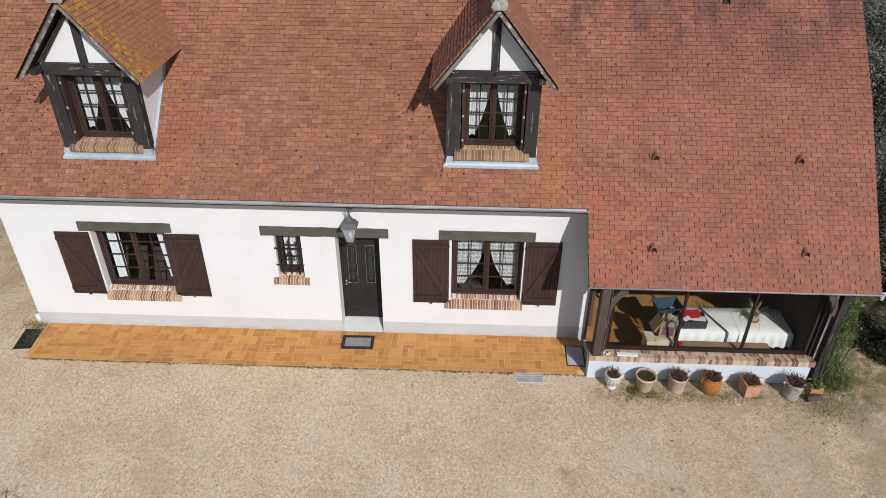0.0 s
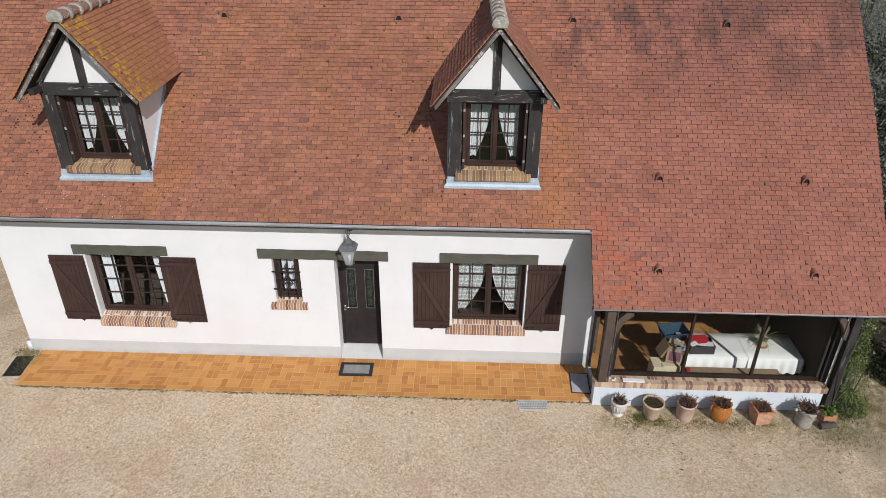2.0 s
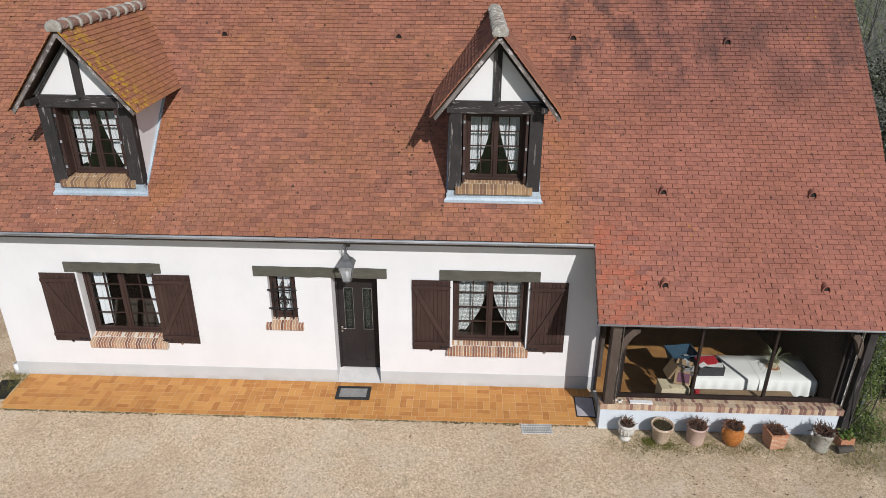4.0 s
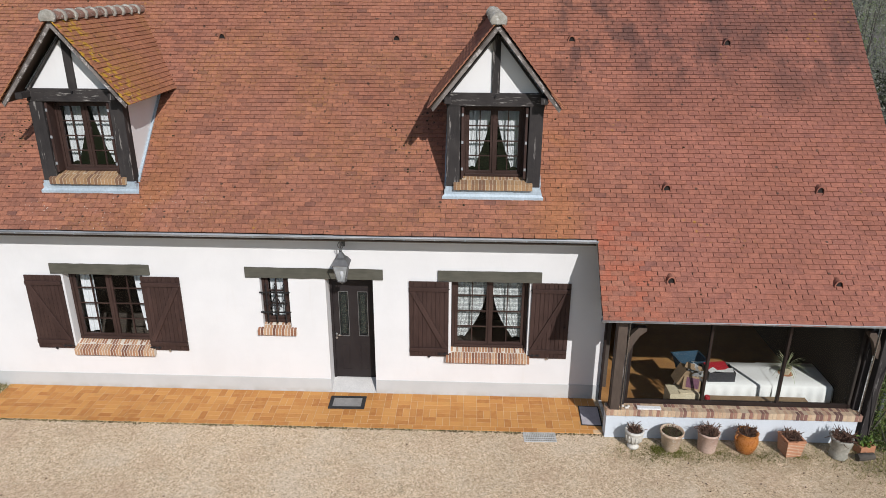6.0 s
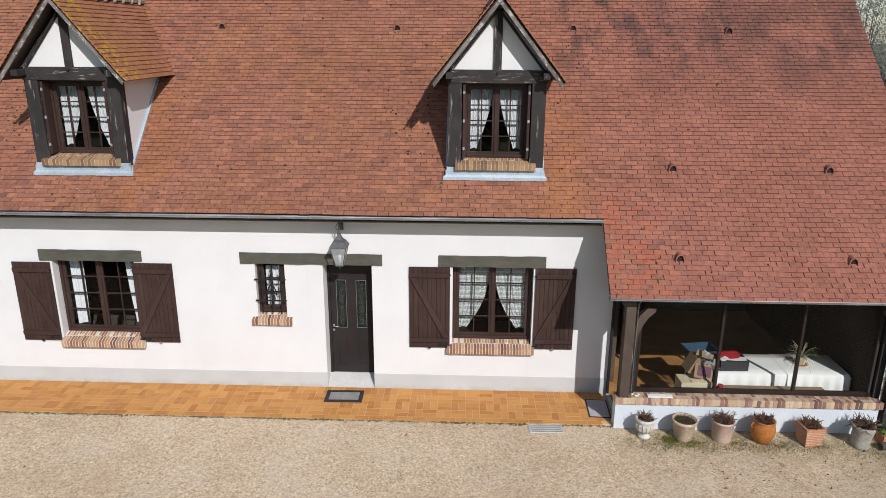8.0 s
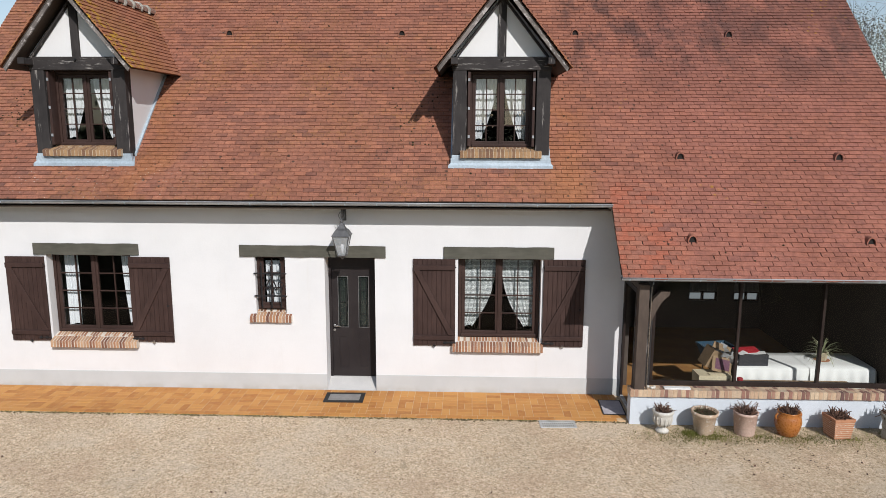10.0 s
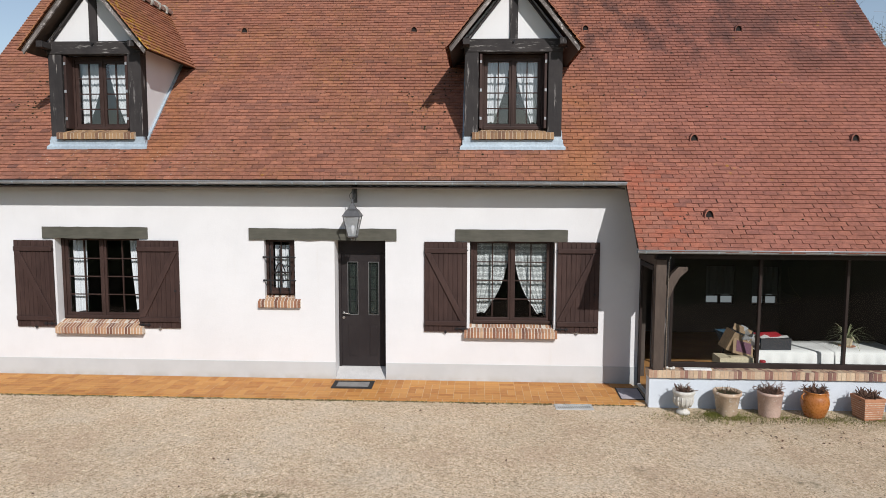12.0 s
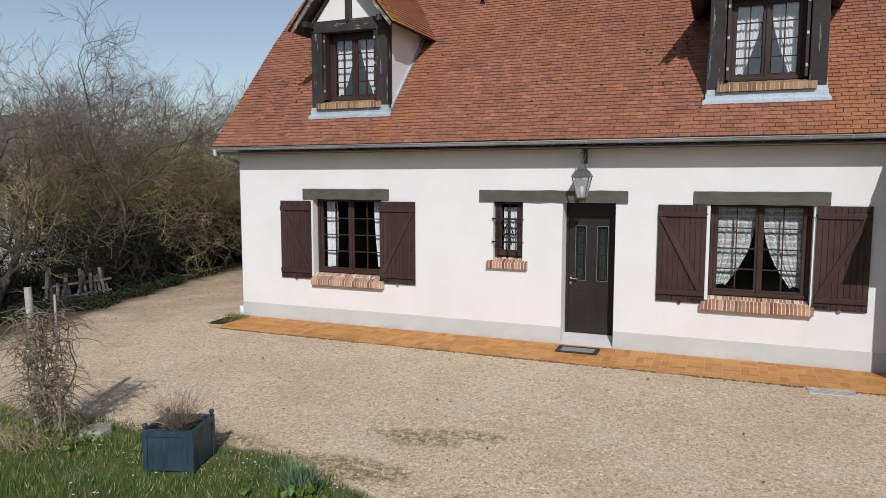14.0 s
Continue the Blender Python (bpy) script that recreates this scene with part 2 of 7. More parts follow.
def paver_material():
    n = Nodes("terracotta_paver")
    r = n.random()
    col = n.ramp(r, [(0.0, (0.41, 0.165, 0.046)), (0.35, (0.51, 0.230, 0.066)), (0.7, (0.58, 0.285, 0.086)), (1.0, (0.45, 0.19, 0.052))])
    col = n.mix(n.math("MULTIPLY", n.span(n.noise(9, 5), 0.4, 0.7), 0.4), col, (0.57, 0.30, 0.09))
    col = n.mix(n.math("MULTIPLY", n.span(n.noise(2.2, 6), 0.52, 0.75), 0.22), col, (0.22, 0.11, 0.05))
    n.set(Base_Color=col, Roughness=0.62, Specular_IOR_Level=0.3)
    n.bump(n.noise(60, 4), 0.3, 0.003)
    return n.m


def brick_material(name, stops):
    n = Nodes(name)
    col = n.ramp(n.random(), stops)
    g = n.noise(45, 6, 0.7)
    col = n.mix(0.7, col, n.ramp(g, [(0.25, (0.6, 0.58, 0.56)), (0.75, (1.25, 1.25, 1.25))]), "MULTIPLY")
    n.set(Base_Color=col, Roughness=0.85)
    n.bump(g, 0.6, 0.005)
    return n.m


def ground_material():
    n = Nodes("gravel_and_turf")
    x, y, z = n.split()
    warp = n.math("MULTIPLY_ADD", n.noise(1.3, 6, 0.7), 1.0, -0.5)
    # gravel: fine stones of several tones, worn wheel tracks and earthy patches
    cell = n.t.nodes.new("ShaderNodeTexVoronoi")
    cell.inputs["Scale"].default_value = 70
    n.put(cell.inputs["Vector"], n.pos)
    tone = n.split(cell.outputs["Color"])[0]
    coarse = n.split(n.voronoi(34, "Color"))[1]
    tone = n.math("ADD", n.math("MULTIPLY", tone, 0.60), n.math("MULTIPLY", coarse, 0.40))
    col = n.ramp(tone, [(0.06, (0.25, 0.175, 0.105)), (0.28, (0.50, 0.37, 0.24)), (0.52, (0.64, 0.495, 0.342)), (0.75, (0.75, 0.605, 0.44)), (0.95, (0.86, 0.735, 0.585))])
    col = n.mix(n.math("MULTIPLY", n.span(n.noise(0.45, 5, 0.6), 0.45, 0.70), 0.28), col, (0.36, 0.285, 0.195))
    col = n.mix(n.math("MULTIPLY", n.span(n.noise(2.6, 6, 0.65), 0.55, 0.75), 0.30), col, (0.30, 0.235, 0.15))
    drift = n.noise(0.75, 5, 0.62)
    col = n.mix(n.span(drift, 0.36, 0.52, 0.30, 0.0), col, (0.66, 0.575, 0.47))
    col = n.mix(n.span(drift, 0.50, 0.66, 0.0, 0.42), col, (0.46, 0.315, 0.215))
    clod = n.noise(13, 6, 0.75)
    col = n.mix(0.62, col, n.ramp(clod, [(0.30, (0.62, 0.59, 0.54)), (0.62, (1.16, 1.15, 1.13))]), "MULTIPLY")
    # Earthy tone at both ends; westward it also puts shade into the gravel.
    earth = n.math("MAXIMUM", n.math("ADD", n.math("MULTIPLY", n.span(x, 3.5, 9.0), 0.6), n.math("MULTIPLY", n.span(x, 8.2, 10.5), 0.7)), n.span(x, -7.6, -10.5))
    earth = n.math("MULTIPLY", earth, n.span(n.noise(1.1, 6, 0.7), 0.30, 0.62))
    col = n.mix(n.math("MULTIPLY", earth, 0.5), col, (0.27, 0.205, 0.12))
    weeds = n.math("MULTIPLY", n.span(n.noise(0.9, 6, 0.75), 0.60, 0.70), n.span(n.noise(9, 5, 0.7), 0.40, 0.62))
    col = n.mix(n.math("MULTIPLY", weeds, 0.6), col, (0.10, 0.085, 0.03))
    for px_, py_, rx_, ry_ in ((-1.1, -5.15, 0.75, 0.30), (-0.45, -4.85, 0.5, 0.2), (-1.35, -6.25, 0.9, 0.35), (0.6, -6.6, 1.3, 0.35), (-3.4, -6.0, 1.2, 0.22)):
        ax = n.math("DIVIDE", n.math("SUBTRACT", x, px_), rx_)
        ay = n.math("DIVIDE", n.math("SUBTRACT", y, py_), ry_)
        near = n.span(n.math("ADD", n.math("ADD", n.math("MULTIPLY", ax, ax), n.math("MULTIPLY", ay, ay)), n.math("MULTIPLY", warp, 1.8)), 1.1, 0.2)
        bare = n.math("MULTIPLY", near, n.span(n.noise(11, 5, 0.7), 0.38, 0.62))
        col = n.mix(n.math("MULTIPLY", bare, 0.9), col, (0.15, 0.115, 0.045))
    # mossy, grassy ground along the veranda and its far side
    edge = n.math("ADD", n.math("MULTIPLY", n.span(x, 9.2, 12.5), 0.6), n.math("MULTIPLY", n.math("MULTIPLY", n.span(x, 4.6, 5.6), n.span(y, -2.5, -1.5)), 0.75))
    moss = n.math("MULTIPLY", edge, n.span(n.noise(3.2, 6, 0.75), 0.36, 0.62))
    col = n.mix(n.math("MINIMUM", n.math("MULTIPLY", moss, 0.85), 0.85), col, n.mix(n.noise(14, 5), (0.07, 0.075, 0.018), (0.17, 0.13, 0.06)))
    # the lawn in front, and the rough grass beyond the drive
    line = n.math("ADD", n.math("MAXIMUM", n.math("MULTIPLY", n.math("ADD", x, 2.2), -0.42), -60.0), 0.0)
    lawn = n.math("SUBTRACT", n.math("MINIMUM", -6.2, n.math("ADD", -6.2, line)), n.math("SUBTRACT", y, n.math("MULTIPLY", warp, 0.55)))
    lawn = n.span(lawn, -0.08, 0.12)
    rim = n.math("MULTIPLY_ADD", y, -0.27, -11.2)
    west = n.span(n.math("SUBTRACT", n.math("ADD", x, n.math("MULTIPLY", warp, 1.6)), rim), 0.4, -0.5)
    far = n.span(n.math("ADD", y, warp), 12.5, 14.0)
    grass = n.math("MAXIMUM", n.math("MAXIMUM", lawn, west), far)
    turf = n.mix(n.span(n.noise(3.0, 6, 0.7), 0.35, 0.65), (0.045, 0.085, 0.014), (0.12, 0.115, 0.035))
    turf = n.mix(0.7, turf, n.ramp(n.noise(70, 4), [(0.3, (0.5, 0.5, 0.5)), (0.7, (1.4, 1.4, 1.4))]), "MULTIPLY")
    # Beyond the rim the thicket's shade is put into a dark litter brown.
    shade_litter = n.mix(n.noise(9, 6, 0.7), (0.035, 0.028, 0.016), (0.085, 0.066, 0.038))
    turf = n.mix(n.math("MULTIPLY", west, n.span(n.math("ADD", x, n.math("MULTIPLY", y, 0.27)), -16.5, -15.0)), turf, shade_litter)
    col = n.mix(grass, col, turf)
    n.set(Base_Color=col, Roughness=0.95)
    n.bump(n.math("ADD", n.math("MULTIPLY", cell.outputs["Distance"], -1.0), n.math("MULTIPLY", n.noise(5, 5), 2.0)), 0.6, 0.010)
    return n.m


def glass_material(name, ior):
    n = Nodes(name)
    t = n.t
    clear = t.nodes.new("ShaderNodeBsdfTransparent")
    clear.inputs[0].default_value = (0.86, 0.89, 0.88, 1)
    gloss = t.nodes.new("ShaderNodeBsdfGlossy")
    gloss.inputs["Roughness"].default_value = 0.0
    fres = t.nodes.new("ShaderNodeFresnel")
    fres.inputs["IOR"].default_value = ior
    both = t.nodes.new("ShaderNodeMixShader")
    t.links.new(fres.outputs[0], both.inputs[0])
    t.links.new(clear.outputs[0], both.inputs[1])
    t.links.new(gloss.outputs[0], both.inputs[2])
    t.links.new(both.outputs[0], t.nodes["Material Output"].inputs["Surface"])
    return n.m


def cloth_material(name, col, lace=0.0):
    n = Nodes(name)
    base = n.mix(n.noise(6, 4), col, tuple(c * 0.86 for c in col))
    n.set(Base_Color=base, Roughness=0.9, Subsurface_Weight=0.0)
    if lace:
        vec = n.mapped((22, 0.0, 22))
        dots = n.span(n.voronoi(2.0, vector=vec), 0.25, 0.42)
        band = n.math("SINE", n.math("MULTIPLY", n.split()[2], 62.0))
        hole = n.math("MULTIPLY", n.span(n.math("ADD", dots, n.math("MULTIPLY", band, 0.36)), 0.45, 0.9), lace)
        n.set(Alpha=n.math("SUBTRACT", 1.0, hole))
    n.bump(n.noise(120, 3), 0.2, 0.002)
    return n.m


def leaf_material(name, a, b, rough=0.5):
    n = Nodes(name)
    r = n.random()
    col = n.mix(r, a, b)
    col = n.mix(n.math("MULTIPLY", n.span(n.noise(1.4, 4), 0.4, 0.65), 0.5), col, tuple(c * 0.55 for c in a))
    n.set(Base_Color=col, Roughness=rough, Specular_IOR_Level=0.5 if rough < 0.6 else 0.2)
    return n.m


RENDER = render_material()
PLINTH = plinth_material()
TILE = tile_material()
TILE_MOSSY = tile_material("mossy_clay_tile", 1.0)
RIDGE = surface("lichened_ridge_tile", (0.27, 0.15, 0.11), (0.17, 0.095, 0.07), 6, 40, 0.9, 0.6, 0.006, worn=(0.38, 0.36, 0.31), worn_at=0.55)
RIDGE_MORTAR = surface("lichened_mortar", (0.34, 0.32, 0.28), (0.22, 0.20, 0.17), 8, 40, 0.95, 0.8, 0.01, worn=(0.46, 0.45, 0.41), worn_at=0.55)
PAVER = paver_material()
BRICK = brick_material("sill_brick", [(0.0, (0.16, 0.070, 0.045)), (0.3, (0.31, 0.145, 0.082)), (0.6, (0.43, 0.24, 0.132)), (0.85, (0.49, 0.32, 0.20)), (1.0, (0.23, 0.105, 0.068))])
BRICK_BUFF = brick_material("buff_brick", [(0.0, (0.17, 0.09, 0.055)), (0.35, (0.30, 0.18, 0.09)), (0.75, (0.38, 0.235, 0.12)), (1.0, (0.22, 0.12, 0.07))])
BRICK_MIXED = brick_material("mixed_brick", [(0.0, (0.13, 0.070, 0.062)), (0.28, (0.30, 0.155, 0.115)), (0.45, (0.50, 0.35, 0.23)), (0.75, (0.58, 0.45, 0.31)), (1.0, (0.26, 0.14, 0.11))])
MORTAR = surface("mortar", (0.66, 0.60, 0.52), (0.56, 0.50, 0.42), 4, 60, 0.95, 0.5)
GROUND = ground_material()
TIMBER = surface("dark_stained_timber", (0.029, 0.026, 0.026), (0.044, 0.039, 0.038), 2, 22, 0.75, 0.6, 0.006, stretch=(1.6, 1.6, 0.16), worn=(0.22, 0.205, 0.195), worn_at=0.585, gloss=0.2)
TIMBER_BAR = surface("dark_stained_beam", (0.029, 0.026, 0.026), (0.044, 0.039, 0.038), 2, 40, 0.75, 0.6, 0.006, stretch=(0.16, 1.6, 1.6), worn=(0.26, 0.245, 0.23), worn_at=0.565, gloss=0.2)
BARGE = surface("weathered_bargeboard", (0.10, 0.085, 0.077), (0.20, 0.175, 0.16), 3, 30, 0.85, 0.6, 0.005, worn=(0.42, 0.39, 0.37), worn_at=0.53)
BAY_WOOD = surface("brown_painted_post", (0.075, 0.056, 0.045), (0.095, 0.072, 0.058), 2, 26, 0.65, 0.4, 0.004, stretch=(1, 1, 0.2), worn=(0.15, 0.12, 0.10), worn_at=0.7, gloss=0.2)
LINTEL = surface("olive_grey_beam", (0.082, 0.080, 0.064), (0.100, 0.096, 0.078), 2, 20, 0.7, 0.35, 0.005, stretch=(0.2, 1, 1), worn=(0.055, 0.052, 0.042), worn_at=0.68, gloss=0.2)
SHUTTER = surface("brown_shutter_paint", (0.044, 0.0255, 0.022), (0.058, 0.034, 0.029), 1.3, 30, 0.55, 0.25, 0.003, stretch=(1, 1, 0.15), vary=0.10, gloss=0.2)
SASH = surface("brown_window_paint", (0.040, 0.0235, 0.0195), (0.055, 0.033, 0.028), 2, 40, 0.45, 0.2, 0.002, gloss=0.2)
SASH_DARK = surface("dark_brown_joinery", (0.022, 0.015, 0.013), (0.032, 0.022, 0.019), 2, 40, 0.5, 0.2, 0.002, gloss=0.2)
DOOR = surface("dark_door_paint", (0.023, 0.0185, 0.019), (0.029, 0.024, 0.024), 2, 60, 0.5, 0.12, 0.001, gloss=0.2)
BLACK = surface("black_iron", (0.016, 0.016, 0.018), (0.025, 0.024, 0.025), 8, 60, 0.5, 0.3, 0.002, gloss=0.2)
STEEL = surface("brushed_steel", (0.62, 0.62, 0.62), (0.52, 0.52, 0.53), 9, 80, 0.3, 0.1, 0.001, metal=1.0)
ZINC = surface("weathered_zinc", (0.38, 0.395, 0.415), (0.28, 0.295, 0.31), 1.5, 40, 0.5, 0.15, 0.002, metal=0.25)
LEAD = surface("pale_flashing", (0.42, 0.50, 0.56), (0.34, 0.41, 0.47), 3, 30, 0.55, 0.25, 0.003, metal=0.1)
GLASS = glass_material("window_glass", 1.32)
GLASS_DOUBLE = glass_material("double_glazing", 2.2)
LACE = cloth_material("lace_curtain", (0.76, 0.79, 0.79), 0.55)
SHEER = cloth_material("white_curtain", (0.72, 0.74, 0.77))
CLOTH = cloth_material("white_tablecloth", (0.82, 0.82, 0.80))
GREY_CLOTH = cloth_material("grey_half_curtain", (0.16, 0.15, 0.145))


def daylight_material():
    """A glowing panel added in place of daylight behind a small window."""
    n = Nodes("daylight_panel_glow")
    n.set(Base_Color=(0, 0, 0, 1), Emission_Color=(0.86, 0.94, 1.0, 1), Emission_Strength=0.22)
    return n.m


PALE_GLOW = daylight_material()
STEP = surface("concrete_step", (0.56, 0.55, 0.53), (0.50, 0.49, 0.475), 2, 60, 0.85, 0.15, 0.003)
# Inner surfaces; the rooms' lack of light is put into this colour.
INSIDE = surface("shade_dark_plaster", (0.090, 0.074, 0.062), (0.072, 0.059, 0.050), 1, 30, 0.9, 0.2, gloss=0.2)
INSIDE_PALE = surface("inner_pale_wall", (0.34, 0.31, 0.27), (0.28, 0.25, 0.22), 1, 30, 0.9, 0.2)
FLOOR_IN = surface("inner_floor_tile", (0.40, 0.21, 0.075), (0.32, 0.155, 0.055), 2, 25, 0.5, 0.2)
BARK = surface("grey_bark", (0.045, 0.038, 0.032), (0.08, 0.07, 0.057), 3, 30, 0.9, 0.8, 0.01, stretch=(1, 1, 0.3))
TWIG = surface("bare_twig", (0.115, 0.092, 0.066), (0.175, 0.142, 0.102), 1.2, 20, 0.9, 0.2, vary=0.35)
# Greyer, paler copy of TWIG: distance haze is put into the colour.
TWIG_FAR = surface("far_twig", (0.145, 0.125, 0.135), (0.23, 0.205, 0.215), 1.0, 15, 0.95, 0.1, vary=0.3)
DARK_GLASS = surface("dark_obscure_glass", (0.025, 0.032, 0.030), (0.035, 0.042, 0.038), 6, 60, 0.25, 0.3, 0.002)
# Darker copy of INSIDE, with the unlit room put into its colour.
DARK_WALL = surface("shade_dark_inner_wall", (0.035, 0.030, 0.026), (0.045, 0.038, 0.033), 1, 30, 0.95, 0.2, gloss=0.2)
# Near-black that stands in for the shade inside the vent hoods.
CAVITY_SHADE = surface("cavity_shade", (0.012, 0.010, 0.009), (0.018, 0.014, 0.012), 4, 30, 1.0, 0.1)
MORTAR_TAN = surface("tan_mortar", (0.50, 0.40, 0.29), (0.42, 0.33, 0.23), 4, 60, 0.95, 0.5)
LANTERN = surface("grey_lantern_metal", (0.085, 0.086, 0.09), (0.12, 0.12, 0.122), 8, 60, 0.5, 0.3, 0.002, metal=0.3)
# Paler than the door, so that the beads' sun glint is in the colour.
BEAD_GLINT = surface("glint_pale_bead", (0.17, 0.17, 0.168), (0.13, 0.13, 0.128), 8, 60, 0.4, 0.1, 0.001)


def frosted_material():
    n = Nodes("frosted_glass")
    n.set(Base_Color=n.mix(n.noise(20, 4), (0.46, 0.48, 0.49), (0.36, 0.38, 0.39)), Roughness=0.25, Alpha=0.55)
    return n.m


FROSTED = frosted_material()
LOW_WALL = surface("blue_white_wall_paint", (0.60, 0.65, 0.70), (0.54, 0.59, 0.64), 0.8, 110, 0.9, 0.25, 0.003)
GRATE = surface("galvanised_grate", (0.58, 0.58, 0.57), (0.48, 0.48, 0.47), 6, 40, 0.6, 0.3, 0.002)
MOSS = surface("roof_moss", (0.030, 0.024, 0.014), (0.052, 0.042, 0.022), 14, 60, 1.0, 0.8, 0.006, gloss=0.2)
JOINT = surface("paver_joint", (0.64, 0.45, 0.27), (0.55, 0.37, 0.21), 4, 60, 0.95, 0.5)

# ---------------------------------------------------------------- ground and terrace
def ground_sheet():
    g = Geo()
    xs = sorted({*[i * 1.0 for i in range(-20, 21)], *[s * d for d in (26, 34, 45, 60, 90, 140, 220, 400, 800, 1600) for s in (-1, 1)]})
    n = len(xs)
    verts = []
    for y in xs:
        for x in xs:
            calm = max(0.0, min(1.0, (max(abs(x), abs(y)) - 13) / 20))
            verts.append((x, y, -0.004 + calm * 0.35 * noise.noise((x * 0.06, y * 0.06, 3.0)) if abs(x) < 400 and abs(y) < 400 else 0.0))
    g.add(verts, [(j * n + i, j * n + i + 1, (j + 1) * n + i + 1, (j + 1) * n + i) for j in range(n - 1) for i in range(n - 1)])
    return tagged(part("ground", g, GROUND, smooth=True), "beige gravel drive running into mown grass", "ground", kind="structure")


ground_sheet()

# ---------------------------------------------------------------- house walls
W1, SW, DR, W2 = (-5.80, 0.95, -4.19, 2.70), (-1.84, 1.46, -1.27, 2.70), (-0.53, -0.05, 0.41, 2.61), (1.955, 0.95, 3.49, 2.70)
LEFT, RIGHT, BACK = -7.64, 9.78, 9.0
BAY_X = 5.06
wall_front = tagged(part("wall_front", wall_mesh("wall_front", LEFT, BAY_X, -0.05, 4.05, 0.0, 0.38, [W1, SW, DR, W2], RENDER), RENDER), "white lime-rendered front wall of the cottage", "wall", kind="structure")


def gable(name, x0, x1, front, label):
    g = Geo()
    outline = [(front, -0.05), (front, 4.08 + front), (4.5, 8.55), (BACK, 4.08), (BACK, -0.05)]
    g.v = [(x, y, z) for x in (x0, x1) for y, z in outline]
    n = len(outline)
    g.f = [tuple(reversed(range(n))), tuple(range(n, 2 * n))] + [(i, (i + 1) % n, (i + 1) % n + n, i + n) for i in range(n)]
    return tagged(part(name, g, RENDER), label, "wall", kind="structure")


gable("wall_west", LEFT, LEFT + 0.36, 0.384, "white lime-rendered gable wall")
gable("wall_east", RIGHT - 0.3, RIGHT, -1.0, "white lime-rendered gable wall behind the veranda")
tagged(part("wall_back", cube(LEFT + 0.36, BACK - 0.36, -0.05, RIGHT - 0.3, BACK - 0.002, 4.0), RENDER), "plain rendered rear wall", "wall", kind="structure")
for k, (a, b) in enumerate(((LEFT, DR[0]), (DR[2], BAY_X))):
    tagged(part("plinth", cube(a, -0.012, -0.05, b, 0.0, 0.335), PLINTH, bevel=0.003), "pale grey painted plinth along the foot of the wall", "plinth", kind="structure")
tagged(part("floor", cube(LEFT + 0.36, 0.38, -0.05, BAY_X, BACK - 0.36, 0.16), INSIDE), "floor inside the house, coloured dark for the unlit room", "floor", kind="structure")
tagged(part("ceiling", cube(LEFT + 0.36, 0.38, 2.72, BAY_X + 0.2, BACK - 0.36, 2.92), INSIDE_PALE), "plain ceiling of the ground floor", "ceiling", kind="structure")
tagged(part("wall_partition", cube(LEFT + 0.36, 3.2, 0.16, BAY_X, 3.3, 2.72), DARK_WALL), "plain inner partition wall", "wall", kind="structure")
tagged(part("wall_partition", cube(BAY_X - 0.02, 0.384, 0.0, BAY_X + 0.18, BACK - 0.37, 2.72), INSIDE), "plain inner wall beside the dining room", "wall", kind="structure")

# ---------------------------------------------------------------- roof
DECK = 4.160          # height of the roof deck above y = 0; the slope is 45 degrees
EAVE, BAY_EAVE, STEP_X = -0.475, -1.56, 4.615


def verge_left(y):
    return -7.97 - 0.21 * max(0.0, min(1.0, (y - EAVE) / 2.6))


def verge_right(y):
    return 10.12 + 0.20 * max(0.0, min(1.0, (y - BAY_EAVE) / 2.8))


def kick(x, y):
    """The last rows tilt up a little towards the gutter."""
    e = EAVE if x < STEP_X else BAY_EAVE
    return 0.018 * max(0.0, 1 - (y - e) / 0.7) ** 2


holes = [(c - 0.80, 0.12, c + 0.80, 1.75) for c in DORMERS]
deck = wall_mesh("roof", -7.96, 10.10, BAY_EAVE + 0.09, 4.55, 0.0, 0.045, [(-7.96, BAY_EAVE + 0.09, STEP_X, EAVE + 0.05), *holes], BAY_WOOD)
for v in deck.vertices:
    v.co = (v.co.x, v.co.z, DECK + v.co.z - v.co.y)
roof = tagged(part("roof", deck, BAY_WOOD), "steep roof of red-brown plain clay tiles", "roof", kind="structure")
rear = Geo()
rear.v = [(x, y, DECK + 9.1 - y - d) for d in (0, 0.14) for y in (4.56, 10.0) for x in (-7.96, 10.1)]
rear.f = [(0, 1, 3, 2), (4, 6, 7, 5), (0, 4, 5, 1), (2, 3, 7, 6), (0, 2, 6, 4), (1, 5, 7, 3)]
tagged(part("roof_rear", rear, TILE), "rear slope of the clay tile roof", "roof", kind="structure")

TILE_W, GAUGE = 0.205, 0.098


def tile_points(w, lift=0.0):
    """A plain tile: along u, up the slope v and off the slope n; its butt is proud of the row below."""
    a, top = w / 2 - 0.0042, GAUGE + 0.035
    p = [(-a, 0, 0.010 + lift), (a, 0, 0.010 + lift), (a, 0, 0.029 + lift), (-a, 0, 0.029 + lift), (-a, top, -0.004), (a, top, -0.004), (a, top, 0.008), (-a, top, 0.008)]
    return p, [(0, 1, 2, 3), (3, 2, 6, 7), (0, 3, 7, 4), (1, 5, 6, 2)]


def tile_row(u0, u1, odd, rnd):
    """Centres and widths of one row of tiles between u0 and u1, in bond with the rows above and below."""
    edges = [u0]
    u = (math.floor(u0 / TILE_W) + (0.5 if odd else 0.0)) * TILE_W
    while u < u1 - 0.05:
        if u > u0 + 0.05:
            edges.append(u + rnd.gauss(0, 0.007))
        u += TILE_W
    edges.append(u1)
    return [((a + b) / 2, b - a) for a, b in zip(edges, edges[1:])]


